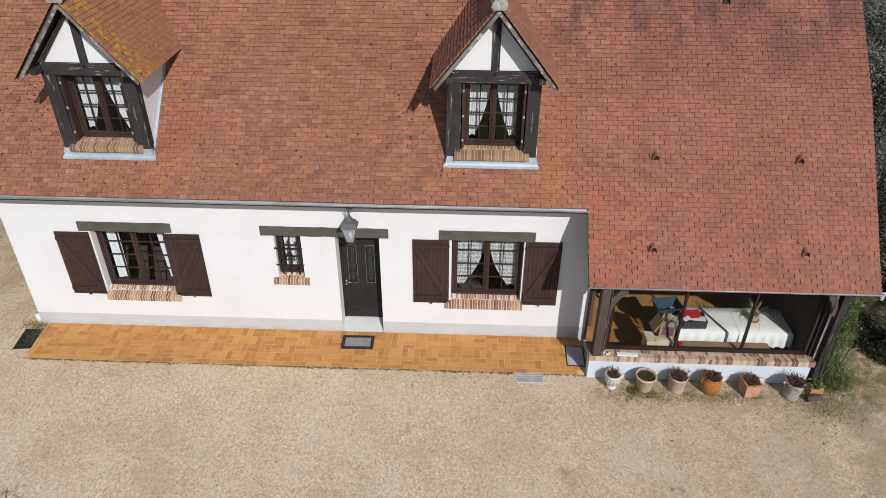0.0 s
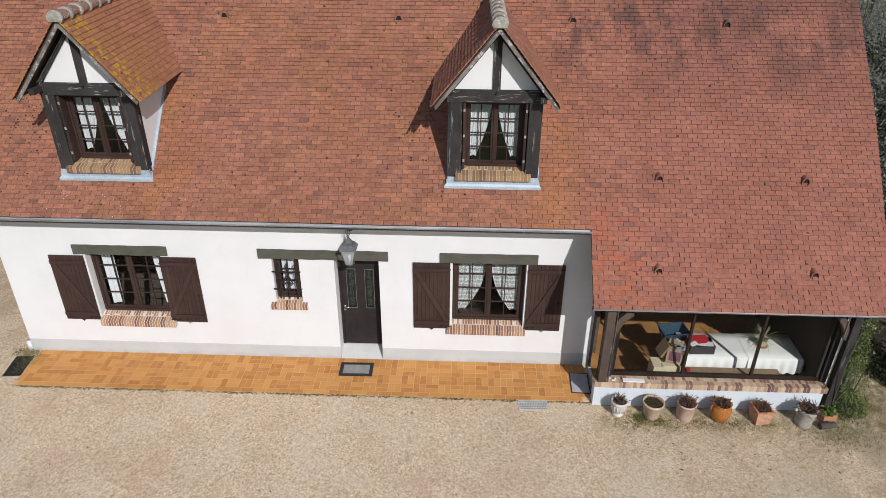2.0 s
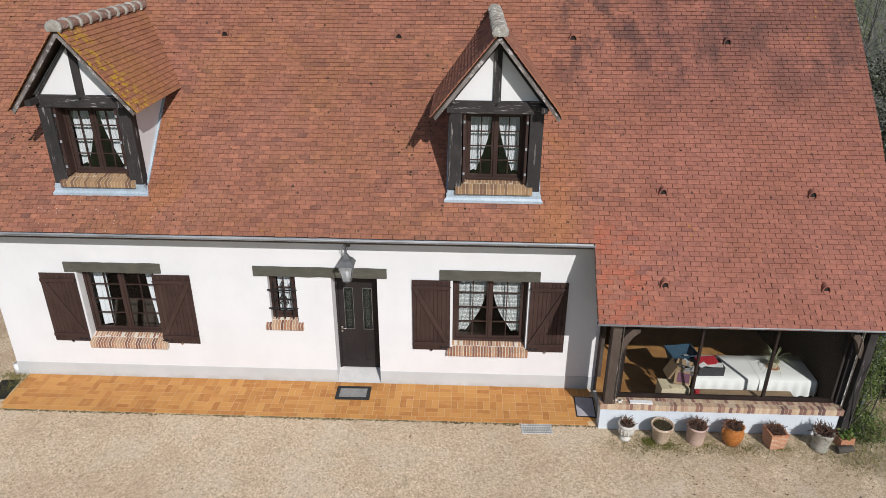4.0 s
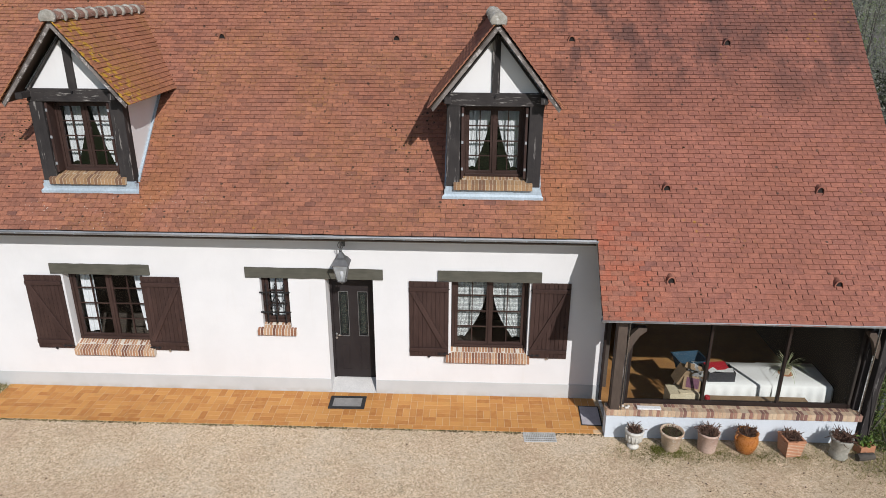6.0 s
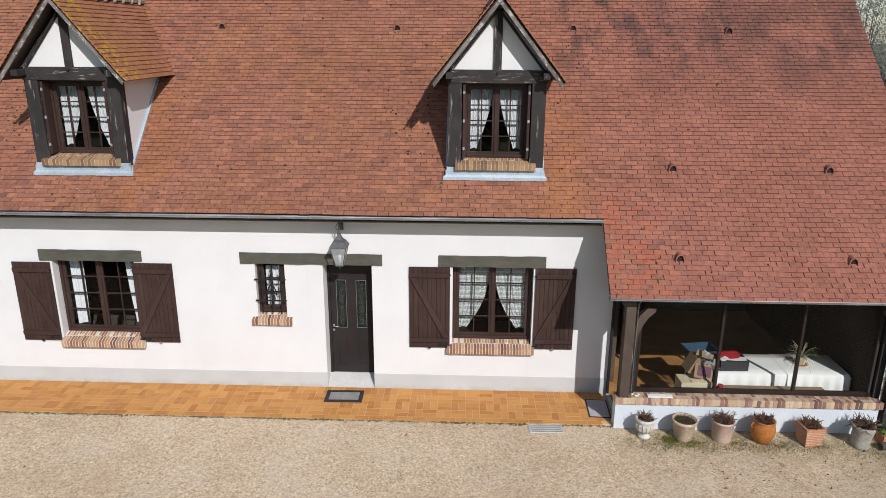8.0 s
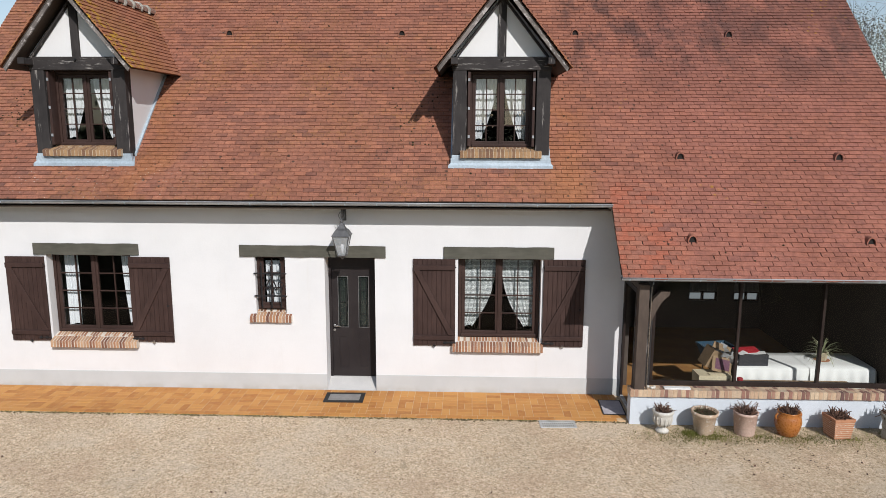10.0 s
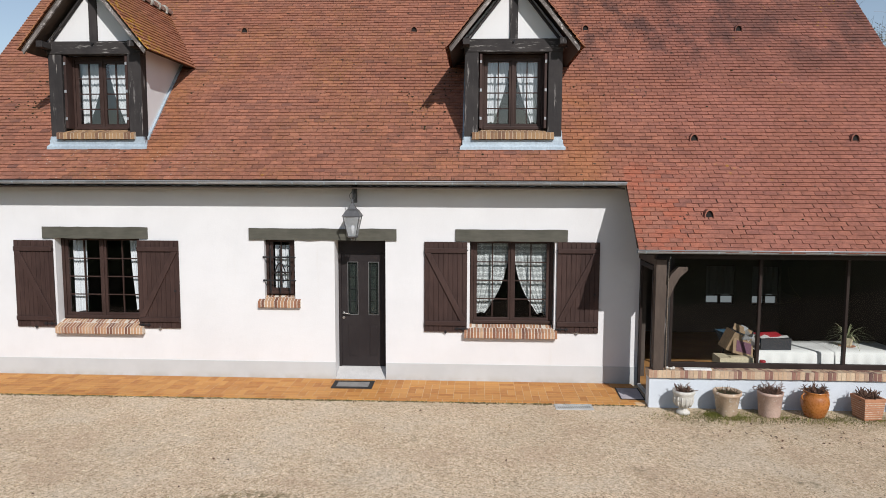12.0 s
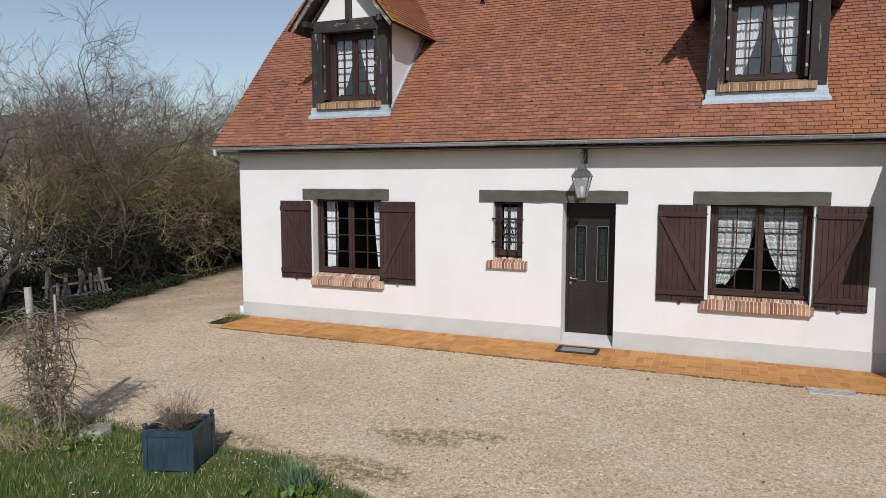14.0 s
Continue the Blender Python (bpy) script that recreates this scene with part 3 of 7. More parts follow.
def set_tile(geo, origin, U, V, N, u, v, w, rnd):
    """Adds one slightly uneven tile to a joined mesh."""
    p, f = tile_points(w, rnd.choice((0, 0, 0, 0.001, 0.003, 0.005)) + rnd.uniform(-0.001, 0.0015))
    turn, dv = rnd.gauss(0, 0.007), rnd.gauss(0, 0.0028)
    geo.add([origin + U * (u + a - b * turn) + V * (v + b + a * turn + dv) + N * c for a, b, c in p], f)


def lay_main_roof():
    rnd = random.Random(4)
    s = math.sqrt(0.5)
    U, V, N = Vector((1, 0, 0)), Vector((0, s, s)), Vector((0, -s, s))
    joined = Geo()
    share = Geo()
    p, f = tile_points(TILE_W)
    share.add(p, f)
    tile_mesh = share.mesh("tile", TILE)
    single = 0
    base = Vector((0, BAY_EAVE - 0.03, DECK + BAY_EAVE - 0.03))
    rows = int((4.55 - BAY_EAVE) / s * 1.0 / GAUGE)
    for i in range(rows):
        v = i * GAUGE
        y = base.y + v * s
        lo = STEP_X if y < EAVE - 0.03 else verge_left(y)
        for k, (u, w) in enumerate(tile_row(lo - (0.0 if lo == STEP_X else 0.0), verge_right(y), i % 2, rnd)):
            if any(abs(u - c) < 0.80 and 0.10 < y < 1.70 for c in DORMERS):
                continue
            o = base + Vector((0, 0, 0.012 * noise.noise((u * 0.5, y * 0.5, 1)) + kick(u, y)))
            if single < 297 and u > STEP_X and w > 0.18:
                m = Matrix.Translation(o + U * u + V * (v + rnd.gauss(0, 0.0035)) + N * rnd.choice((0, 0, 0.002, 0.005))) @ Matrix((U, V, N)).transposed().to_4x4() @ Matrix.Rotation(rnd.gauss(0, 0.008), 4, "Z")
                part("tile", tile_mesh, TILE, roof, at=m)
                single += 1
            else:
                set_tile(joined, o, U, V, N, u, v, w, rnd)
    tagged(part("roof_tiles", joined, TILE, roof, "weathered red-brown plain clay tiles"), kind="stuff")
    ridge = Geo()
    x = -8.15
    while x < 10.2:
        ridge.tube([(x, 4.55, DECK + 4.50), (x + 0.36, 4.55, DECK + 4.51)], 0.13, 0.12, 10)
        x += 0.34
    part("ridge_tiles", ridge, RIDGE, roof, smooth=True)


# ---------------------------------------------------------------- windows
def bar_geo(x0, x1, z0, z1, y0, y1, t):
    """Four members round an opening, one mesh."""
    return Geo().box(x0, y0, z0, x1, y1, z0 + t).box(x0, y0, z1 - t, x1, y1, z1).box(x0, y0, z0 + t, x0 + t, y1, z1 - t).box(x1 - t, y0, z0 + t, x1, y1, z1 - t)


def casement(name, label, x0, x1, z0, z1, y, leaves=2, cols=2, rows=4, glass=GLASS):
    """A casement window in its frame, seated at depth y."""
    win = thing(name, label, "window", (x0 + x1) / 2, y, z0, kind="structure")
    hw, h = (x1 - x0) / 2, z1 - z0
    part("window_frame", bar_geo(-hw, hw, 0, h, -0.015, 0.075, 0.055), SASH, win, bevel=0.004)
    part("drip_rail", Geo().prism([(-hw + 0.05, 0.02), (hw - 0.05, 0.02), (hw - 0.05, 0.075), (-hw + 0.05, 0.075)], -0.05, -0.016), SASH, win, bevel=0.008)
    w = (2 * hw - 0.11) / leaves
    for k in range(leaves):
        a = -hw + 0.055 + k * w
        b = a + w
        sash = part("sash", bar_geo(a + 0.003, b - 0.003, 0.06, h - 0.058, 0.0, 0.05, 0.062), SASH, win, bevel=0.005)
        ga, gb, g0, g1 = a + 0.065, b - 0.065, 0.122, h - 0.12
        for i in range(1, cols):
            gx = ga + (gb - ga) * i / cols
            part("glazing_bar", cube(gx - 0.010, 0.006, g0 - 0.002, gx + 0.010, 0.04, g1 + 0.002), SASH, sash)
        for j in range(1, rows):
            gz = g0 + (g1 - g0) * j / rows
            part("glazing_bar", cube(ga - 0.002, 0.008, gz - 0.010, gb + 0.002, 0.038, gz + 0.010), SASH, sash)
        for i in range(cols):
            for j in range(rows):
                c, d = ga + (gb - ga) * i / cols + 0.011, ga + (gb - ga) * (i + 1) / cols - 0.011
                e, f = g0 + (g1 - g0) * j / rows + 0.011, g0 + (g1 - g0) * (j + 1) / rows - 0.011
                tilt = 0.0012 * ((i * 7 + j * 3 + k * 5) % 5 - 2)
                pane = part("pane", Geo().add([(c, 0.022 - tilt, e), (d, 0.022 + tilt, e), (d, 0.022 + tilt * 2, f), (c, 0.022, f)], [(0, 1, 2, 3)]), glass, sash)
                pane.visible_shadow = False
    if leaves == 2:
        part("astragal", cube(-0.022, -0.022, 0.065, 0.022, 0.0, h - 0.06), SASH, win, bevel=0.006)
    return win


def curtain(label, x_out, x_in, z0, z1, y, material, gather=0.78, power=2.0, seed=1, group="curtains behind the windows"):
    """A gathered curtain, tied back towards its outer side."""
    rnd = random.Random(seed)
    nu, nv = 44, 30
    verts = []
    phase = [rnd.uniform(0, 6) for _ in range(4)]
    for j in range(nv + 1):
        t = j / nv
        wide = 1 - gather * t ** power
        tail = 0.0 if t < 0.9 else (t - 0.9) * 0.9
        for i in range(nu + 1):
            s = i / nu
            x = x_out + (x_in - x_out) * s * (wide + tail * 0.3)
            fold = math.sin(s * 34 + phase[0]) * 0.6 + math.sin(s * 57 + phase[1] + t) * 0.4
            dip = 0.05 * s * t ** 3
            verts.append((x, y + 0.018 * fold * (1 - 0.3 * t), z1 + (z0 - z1) * t + dip * math.sin(s * 3)))
    faces = [(j * (nu + 1) + i, j * (nu + 1) + i + 1, (j + 1) * (nu + 1) + i + 1, (j + 1) * (nu + 1) + i) for j in range(nv) for i in range(nu)]
    return tagged(part("curtain", Geo().add(verts, faces), material, smooth=True), label, "curtain", group)


def brick_sill(name, label, x0, x1, y0, y1, zf, zb, low, count, material, mortar=MORTAR, joint=0.0055):
    """A sill of bricks on edge, sloping from zb at y1 down to zf at y0."""
    sill = thing(name, label, "sill", (x0 + x1) / 2, y0, low, kind="structure")
    hw, d, a, b = (x1 - x0) / 2, y1 - y0, zf - low, zb - low
    core = Geo()
    core.v = [(x, y, z) for x in (-hw + 0.004, hw - 0.004) for y, z in ((0.004, 0.006), (0.004, a - 0.003), (d, b - 0.003), (d, 0.006))]
    core.f = [(0, 1, 2, 3), (7, 6, 5, 4), (0, 4, 5, 1), (1, 5, 6, 2), (2, 6, 7, 3), (3, 7, 4, 0)]
    part("mortar_bed", core, mortar, sill)
    pitch = 2 * hw / count
    half = pitch / 2 - joint
    split = 0.54
    ym, zm = d * split, a + (b - a) * split
    meshes = []
    for ya, yb, za, zc in ((0, ym - joint, a, zm), (ym + joint, d, zm, b)):
        g = Geo()
        g.add([(x, y, z) for x in (-half, half) for y, z in ((ya, 0.0), (ya, za), (yb, zc), (yb, 0.0))],
              [(0, 1, 2, 3), (7, 6, 5, 4), (0, 4, 5, 1), (1, 5, 6, 2), (2, 6, 7, 3), (3, 7, 4, 0)])
        meshes.append(g.mesh("brick", material, bevel=0.003, segments=1))
    rnd = random.Random(int(abs(x0) * 100))
    for k, i in [(0, i) for i in range(count)] + [(1, i) for i in range(count - 1)]:
        part("brick", meshes[k], material, sill, at=pose(-hw + pitch * (i + 0.5 + 0.5 * k), rnd.uniform(-0.004, 0.003), rnd.uniform(-0.003, 0.003), 0, 0, rnd.uniform(-0.6, 0.6)))
    return sill


def shutter(x0, x1, z0, z1, hinge_right, label):
    """A boarded shutter with two ledges and a brace, folded open against the wall."""
    sh = thing("shutter", label, "shutter", x0, -0.016, z0, group="window shutters")
    w, h, n = x1 - x0, z1 - z0, 9
    pitch = w / n
    board = Geo().box(0.002, -0.026, 0, pitch - 0.002, 0, h).mesh("board", SHUTTER, bevel=0.003, segments=1)
    for i in range(n):
        part("board", board, SHUTTER, sh, at=pose(i * pitch, 0, 0))
    part("backing", cube(0.004, -0.016, 0.004, w - 0.004, -0.002, h - 0.004), SHUTTER, sh)
    for z in (0.12, h - 0.20):
        part("ledge", cube(0.01, -0.060, z, w - 0.01, -0.0265, z + 0.085), SHUTTER, sh, bevel=0.007)
    za, zb = 0.21, h - 0.205
    xa, xb = (w - 0.07, 0.07) if hinge_right else (0.07, w - 0.07)
    t = 0.055
    part("brace", Geo().prism([(xa - t, za), (xa + t, za), (xb + t, zb), (xb - t, zb)], -0.058, -0.0265), SHUTTER, sh, bevel=0.007)
    s = w if hinge_right else 0.0
    sg = -1 if hinge_right else 1
    for z in (0.05, h - 0.16):
        part("hinge", cube(min(s - sg * 0.015, s + sg * 0.10), -0.034, z, max(s - sg * 0.015, s + sg * 0.10), -0.0265, z + 0.02), BLACK, sh, "black iron strap hinge")
    part("hold_back", Geo().tube([(w / 2 + sg * 0.0, -0.03, -0.03), (w / 2, -0.03, 0.03)], 0.012, 0.008, 6).box(w / 2 - 0.03, -0.038, -0.012, w / 2 + 0.03, -0.028, 0.004), STEEL if not hinge_right else BLACK, sh, "small metal shutter stay")
    part("bolt", Geo().tube([(s + sg * 0.03, -0.042, 0.065), (s + sg * 0.22, -0.042, 0.065)], 0.009, 0.009, 6).box(min(s + sg * 0.05, s + sg * 0.09), -0.05, 0.045, max(s + sg * 0.05, s + sg * 0.09), -0.0265, 0.085).box(min(s + sg * 0.16, s + sg * 0.20), -0.05, 0.045, max(s + sg * 0.16, s + sg * 0.20), -0.0265, 0.085), BLACK, sh, "black iron bolt")
    if not hinge_right:
        part("latch", cube(w - 0.10, -0.04, h * 0.42, w - 0.06, -0.0265, h * 0.42 + 0.03), BLACK, sh)
    return sh


def lintel(x0, x1, label):
    g = Geo()
    rnd = random.Random(int(x0 * 10))
    n = 12
    for i in range(n + 1):
        x = x0 + (x1 - x0) * i / n
        a, b, c = (rnd.uniform(-0.006, 0.006) for _ in range(3))
        g.v += [(x, -0.034 + c, 2.612 + a), (x, -0.034 + c, 2.828 + b), (x, 0.16, 2.828 + b), (x, 0.16, 2.612 + a)]
    g.f = [(4 * i + j, 4 * i + (j + 1) % 4, 4 * i + 4 + (j + 1) % 4, 4 * i + 4 + j) for i in range(n) for j in range(4)] + [(3, 2, 1, 0), (4 * n, 4 * n + 1, 4 * n + 2, 4 * n + 3)]
    return tagged(part("lintel", g, LINTEL, bevel=0.0), label, "lintel", kind="structure")


lintel(-6.02, -4.02, "olive-grey painted timber lintel over a window")
lintel(-2.11, 0.615, "long olive-grey timber lintel over door and small window")
lintel(1.69, 3.71, "olive-grey painted timber lintel over a window")

casement("window_1", "brown casement window with small panes, ground floor", W1[0] + 0.01, W1[2] - 0.01, 1.06, 2.68, 0.19)
casement("window_2", "brown casement window with lace curtains, ground floor", W2[0] + 0.01, W2[2] - 0.01, 1.06, 2.68, 0.19)
casement("window_3", "small brown window behind an iron grille", SW[0] + 0.01, SW[2] - 0.01, 1.58, 2.68, 0.115, 1, 2, 3)
brick_sill("sill_window_1", "sloping sill of red bricks on edge", -5.81, -4.13, -0.12, 0.18, 0.955, 1.06, 0.83, 29, BRICK, MORTAR, 0.0066)
brick_sill("sill_window_2", "sloping sill of red bricks on edge", 1.855, 3.55, -0.12, 0.18, 0.965, 1.06, 0.85, 29, BRICK, MORTAR, 0.0066)
brick_sill("sill_window_3", "sloping sill of red bricks on edge", -1.955, -1.16, -0.08, 0.18, 1.48, 1.58, 1.36, 13, BRICK, MORTAR, 0.0066)
shutter(-6.58, -5.83, 0.94, 2.575, True, "brown boarded shutter folded open on the wall")
shutter(-4.22, -3.435, 0.94, 2.585, False, "brown boarded shutter folded open beside the window")
shutter(1.125, 1.908, 0.945, 2.60, True, "brown boarded shutter with diagonal brace, folded open")
shutter(3.528, 4.290, 0.955, 2.61, False, "brown boarded shutter, partly in the veranda's shadow")

curtain("white lace curtain tied back", W2[0] + 0.08, W2[0] + 0.72, 1.22, 2.60, 0.33, LACE, 0.72, 2.4, 2)
curtain("white lace curtain tied back", W2[2] - 0.08, W2[2] - 0.72, 1.22, 2.60, 0.33, LACE, 0.72, 2.4, 3)
curtain("narrow white curtain hanging at the window's side", W1[0] + 0.15, W1[0] + 0.43, 1.16, 2.60, 0.31, SHEER, 0.10, 2.5, 4)
curtain("narrow white curtain hanging at the window's side", W1[2] - 0.11, W1[2] - 0.33, 1.20, 2.60, 0.31, SHEER, 0.45, 1.6, 5)
curtain("white lace curtain behind the iron grille", SW[0] + 0.15, SW[2] - 0.04, 1.66, 2.5, 0.215, SHEER, 0.04, 1.2, 6)


# ---------------------------------------------------------------- iron grille, front door, lantern
def grille():
    gr = thing("window_grille", "black wrought-iron window grille with spear tips", "grille", -1.555, -0.03, 1.58)
    for z in (0.27, 0.70):
        part("rail", cube(-0.30, -0.009, z, 0.285, 0.009, z + 0.028), BLACK, gr)
    for x in (-0.16, 0.02, 0.20):
        bar = part("upright", Geo().tube([(x, 0, 0.05), (x, 0, 0.86)], 0.015, 0.015, 6), BLACK, gr)
        tip = Geo().add([(x - 0.028, 0, 0.86), (x + 0.028, 0, 0.86), (x, 0, 0.94), (x, -0.012, 0.88), (x, 0.012, 0.88)], [(0, 3, 2), (3, 1, 2), (1, 4, 2), (4, 0, 2)])
        for s in (-1, 1):
            tip.tube([(x, 0, 0.84), (x + s * 0.03, 0, 0.88), (x + s * 0.045, 0, 0.86)], 0.006, 0.003, 5)
        part("spear_tip", tip, BLACK, bar)
    for s in (-1, 1):
        pts = [(0.02 + s * (0.012 + 0.085 * math.sin(a)), 0.0, 0.38 + 0.17 * a / math.pi + 0.06 * math.cos(a * 2)) for a in [math.pi * i / 10 for i in range(11)]]
        part("scroll", Geo().tube(pts, 0.014, 0.014, 6), BLACK, gr)
        for x in (-0.16, 0.20):
            curl = [(x + s * 0.055 * math.sin(a), 0.0, 0.50 + 0.05 * math.cos(a) * (1 if a < 4 else 0.5)) for a in [0.55 * i for i in range(10)]]
            part("scroll", Geo().tube(curl, 0.009, 0.007, 6), BLACK, gr)
        for z in (0.281, 0.711):
            part("fixing", Geo().tube([(s * 0.30, 0, z), (s * 0.30, 0.03, z)], 0.008, 0.008, 6), BLACK, gr)
    return gr


def front_door():
    y = 0.36
    d = thing("door_1", "dark brown panelled front door with two tall glazed lights, closed", "door", -0.06, y, 0.17, kind="structure")
    hw, h = 0.468, 2.43
    part("door_frame", Geo().box(-hw, -0.02, 0, -hw + 0.05, 0.09, h).box(hw - 0.05, -0.02, 0, hw, 0.09, h).box(-hw + 0.05, -0.02, h - 0.24, hw - 0.05, 0.09, h), DOOR, d, bevel=0.004)
    lights = ((-0.29, -0.105), (0.105, 0.29))
    leaf = wall_mesh("leaf", -hw + 0.053, hw - 0.053, 0.004, h - 0.244, 0.0, 0.05, [(a, 1.0, b, 2.0) for a, b in lights] + [(a, 0.20, b, 0.80) for a, b in lights], DOOR)
    leaf = part("leaf", leaf, DOOR, d)
    for a, b in lights:
        part("panel", cube(a, 0.005, 0.20, b, 0.04, 0.80), DOOR, leaf, bevel=0.002)
        part("raised_field", cube(a + 0.025, 0.001, 0.225, b - 0.025, 0.005, 0.775), DOOR, leaf, bevel=0.003)
        part("pane", Geo().add([(a, 0.02, 1.0), (b, 0.02, 1.0), (b, 0.02, 2.0), (a, 0.02, 2.0)], [(0, 1, 2, 3)]), GLASS, leaf).visible_shadow = False
        part("backing", cube(a - 0.01, 0.051, 0.97, b + 0.01, 0.056, 2.01), DARK_GLASS, leaf)
        part("glazing_bead", bar_geo(a - 0.008, b + 0.008, 0.992, 2.008, -0.010, 0.0, 0.009), BEAD_GLINT, leaf, "glazing bead, coloured pale for its sun glint")
        part("leading", bar_geo(a + 0.03, b - 0.03, 1.03, 1.95, 0.012, 0.019, 0.008), BLACK, leaf)
        for z in (1.26, 1.49, 1.72):
            part("leading", cube(a + 0.036, 0.014, z, b - 0.036, 0.019, z + 0.008), BLACK, leaf)
    hx = -0.375
    handle = part("handle", Geo().tube([(hx, 0, 1.03), (hx, -0.055, 1.03), (hx + 0.13, -0.06, 1.025)], 0.011, 0.010, 8).tube([(hx, 0.0, 1.03), (hx, -0.012, 1.03)], 0.026, 0.026, 14), STEEL, leaf, "chrome lever handle", smooth=True)
    part("lock_rose", Geo().tube([(hx, 0, 0.94), (hx, -0.012, 0.94)], 0.026, 0.024, 14), STEEL, leaf, "chrome lock rose")
    ramp = Geo()
    ramp.v = [(x, yy, z) for x in (-hw, hw) for yy, z in ((-0.365, -0.2), (-0.365, -0.145), (-0.025, 0.0), (0.11, 0.0), (0.11, -0.2))]
    ramp.f = [(0, 1, 2, 3, 4), (9, 8, 7, 6, 5)] + [(i, i + 5, (i + 1) % 5 + 5, (i + 1) % 5) for i in range(5)]
    tagged(part("door_step", ramp, STEP, at=pose(-0.06, y, 0.17)), "worn grey concrete step sloping from the threshold", "step", kind="structure")


def lantern():
    x, y = -0.135, -0.30
    la = thing("wall_lantern", "grey metal lantern hung from a scrolled wall bracket", "lantern", x, y, 2.64)
    ring = lambda r, z: [(r * math.cos(a), r * math.sin(a), z) for a in [math.pi / 4 + math.pi / 2 * i for i in range(4)]]
    cap = Geo().add(ring(0.235, 0.43) + ring(0.15, 0.53) + ring(0.10, 0.56) + ring(0.03, 0.66), [(i + 4 * k, (i + 1) % 4 + 4 * k, (i + 1) % 4 + 4 * k + 4, i + 4 * k + 4) for k in range(3) for i in range(4)] + [(3, 2, 1, 0), (12, 13, 14, 15)])
    part("cap", cap, LANTERN, la, "flared grey metal cap")
    body = Geo()
    lo, hi = ring(0.10, 0.07), ring(0.205, 0.43)
    for i in range(4):
        body.tube([lo[i], hi[i]], 0.010, 0.010, 5)
        body.tube([lo[i], lo[(i + 1) % 4]], 0.010, 0.010, 5)
        body.tube([hi[i], hi[(i + 1) % 4]], 0.011, 0.011, 5)
    part("cage", body, LANTERN, la)
    for i in range(4):
        p = part("pane", Geo().add([lo[i], lo[(i + 1) % 4], hi[(i + 1) % 4], hi[i]], [(0, 1, 2, 3)]), FROSTED, la)
        p.visible_shadow = False
    part("base", Geo().lathe([(0.10, 0.07), (0.085, 0.05), (0.03, 0.03), (0.018, 0.0)], 12), LANTERN, la)
    part("bulb", Geo().lathe([(0.015, 0.09), (0.018, 0.15), (0.035, 0.20), (0.03, 0.25), (0.008, 0.27)], 12), SHEER, la, "white frosted bulb", smooth=True)
    part("knob", Geo().lathe([(0.02, 0.65), (0.03, 0.68), (0.012, 0.71), (0.006, 0.74)], 10), LANTERN, la)
    arm = [(0, 0.30, 0.98), (0, 0.16, 1.00), (0, 0.03, 0.96), (0, -0.01, 0.86), (0, 0.0, 0.74)]
    part("bracket_arm", Geo().tube(arm, 0.014, 0.012, 8), LANTERN, la, smooth=True)
    sc = [(0, 0.26 - 0.10 * math.sin(a) - 0.02 * a, 0.72 + 0.09 * math.cos(a) + 0.03 * a) for a in [0.5 * i for i in range(11)]]
    part("bracket_scroll", Geo().tube(sc, 0.010, 0.008, 7), LANTERN, la, smooth=True)
    for s in (-1, 1):
        side = [(s * 0.05 * math.sin(a * 0.9), 0.0, 0.70 + 0.05 * a) for a in [0.35 * i for i in range(10)]]
        part("hanger", Geo().tube(side, 0.007, 0.007, 6), LANTERN, la)
    part("wall_plate", cube(-0.035, 0.28, 0.66, 0.035, 0.2985, 1.04), LANTERN, la, bevel=0.004)


grille()
front_door()
lantern()


# ---------------------------------------------------------------- gutters
def gutter(name, x0, x1, y, z, label, r=0.05):
    gu = thing(name, label, "gutter", x0, y, z, kind="structure")
    n = 10
    g = Geo()
    arc = [(r * math.cos(a), r * math.sin(a)) for a in [math.pi + math.pi * i / n for i in range(n + 1)]]
    prof = [(-r - 0.008, 0.012), *arc, (r + 0.004, 0.004)] + [(0.93 * a, 0.93 * b + 0.003) for a, b in reversed(arc)]
    m = len(prof)
    L = x1 - x0
    g.v = [(x, a, b) for x in (0, L) for a, b in prof]
    g.f = [(i, (i + 1) % m, (i + 1) % m + m, i + m) for i in range(m)] + [tuple(range(m)), tuple(reversed(range(m, 2 * m)))]
    part("trough", g, ZINC, gu)
    part("rolled_edge", Geo().tube([(0, -r - 0.004, 0.006), (L, -r - 0.004, 0.006)], 0.010, 0.010, 8), ZINC, gu, smooth=True)
    band = Geo()
    band.v = [(x, a * 1.05, b * 1.05) for x in (0, 0.022) for a, b in arc]
    k = n + 1
    band.f = [(i, i + 1, i + 1 + k, i + k) for i in range(n)]
    me = band.mesh("bracket", LEAD)
    for i in range(int(L / 0.56) + 1):
        part("bracket", me, LEAD, gu, at=pose(0.12 + i * 0.56, 0, 0))
    return gu


outlet = Geo().tube([(10.16, -1.555, 2.60), (10.16, -1.555, 2.50), (10.14, -1.45, 2.42), (10.10, -1.20, 2.34), (10.08, -1.02, 2.28), (10.08, -1.0, 0.1)], 0.04, 0.04, 10)
tagged(part("bay_downpipe", outlet, ZINC, smooth=True), "grey zinc downpipe bent back to the gable wall", "downpipe")
gutter("gutter_main", -8.0, 4.63, -0.497, 3.676, "long grey zinc gutter under the main eaves")
gutter("gutter_bay", 4.60, 10.24, -1.555, 2.618, "grey zinc gutter under the veranda eaves")
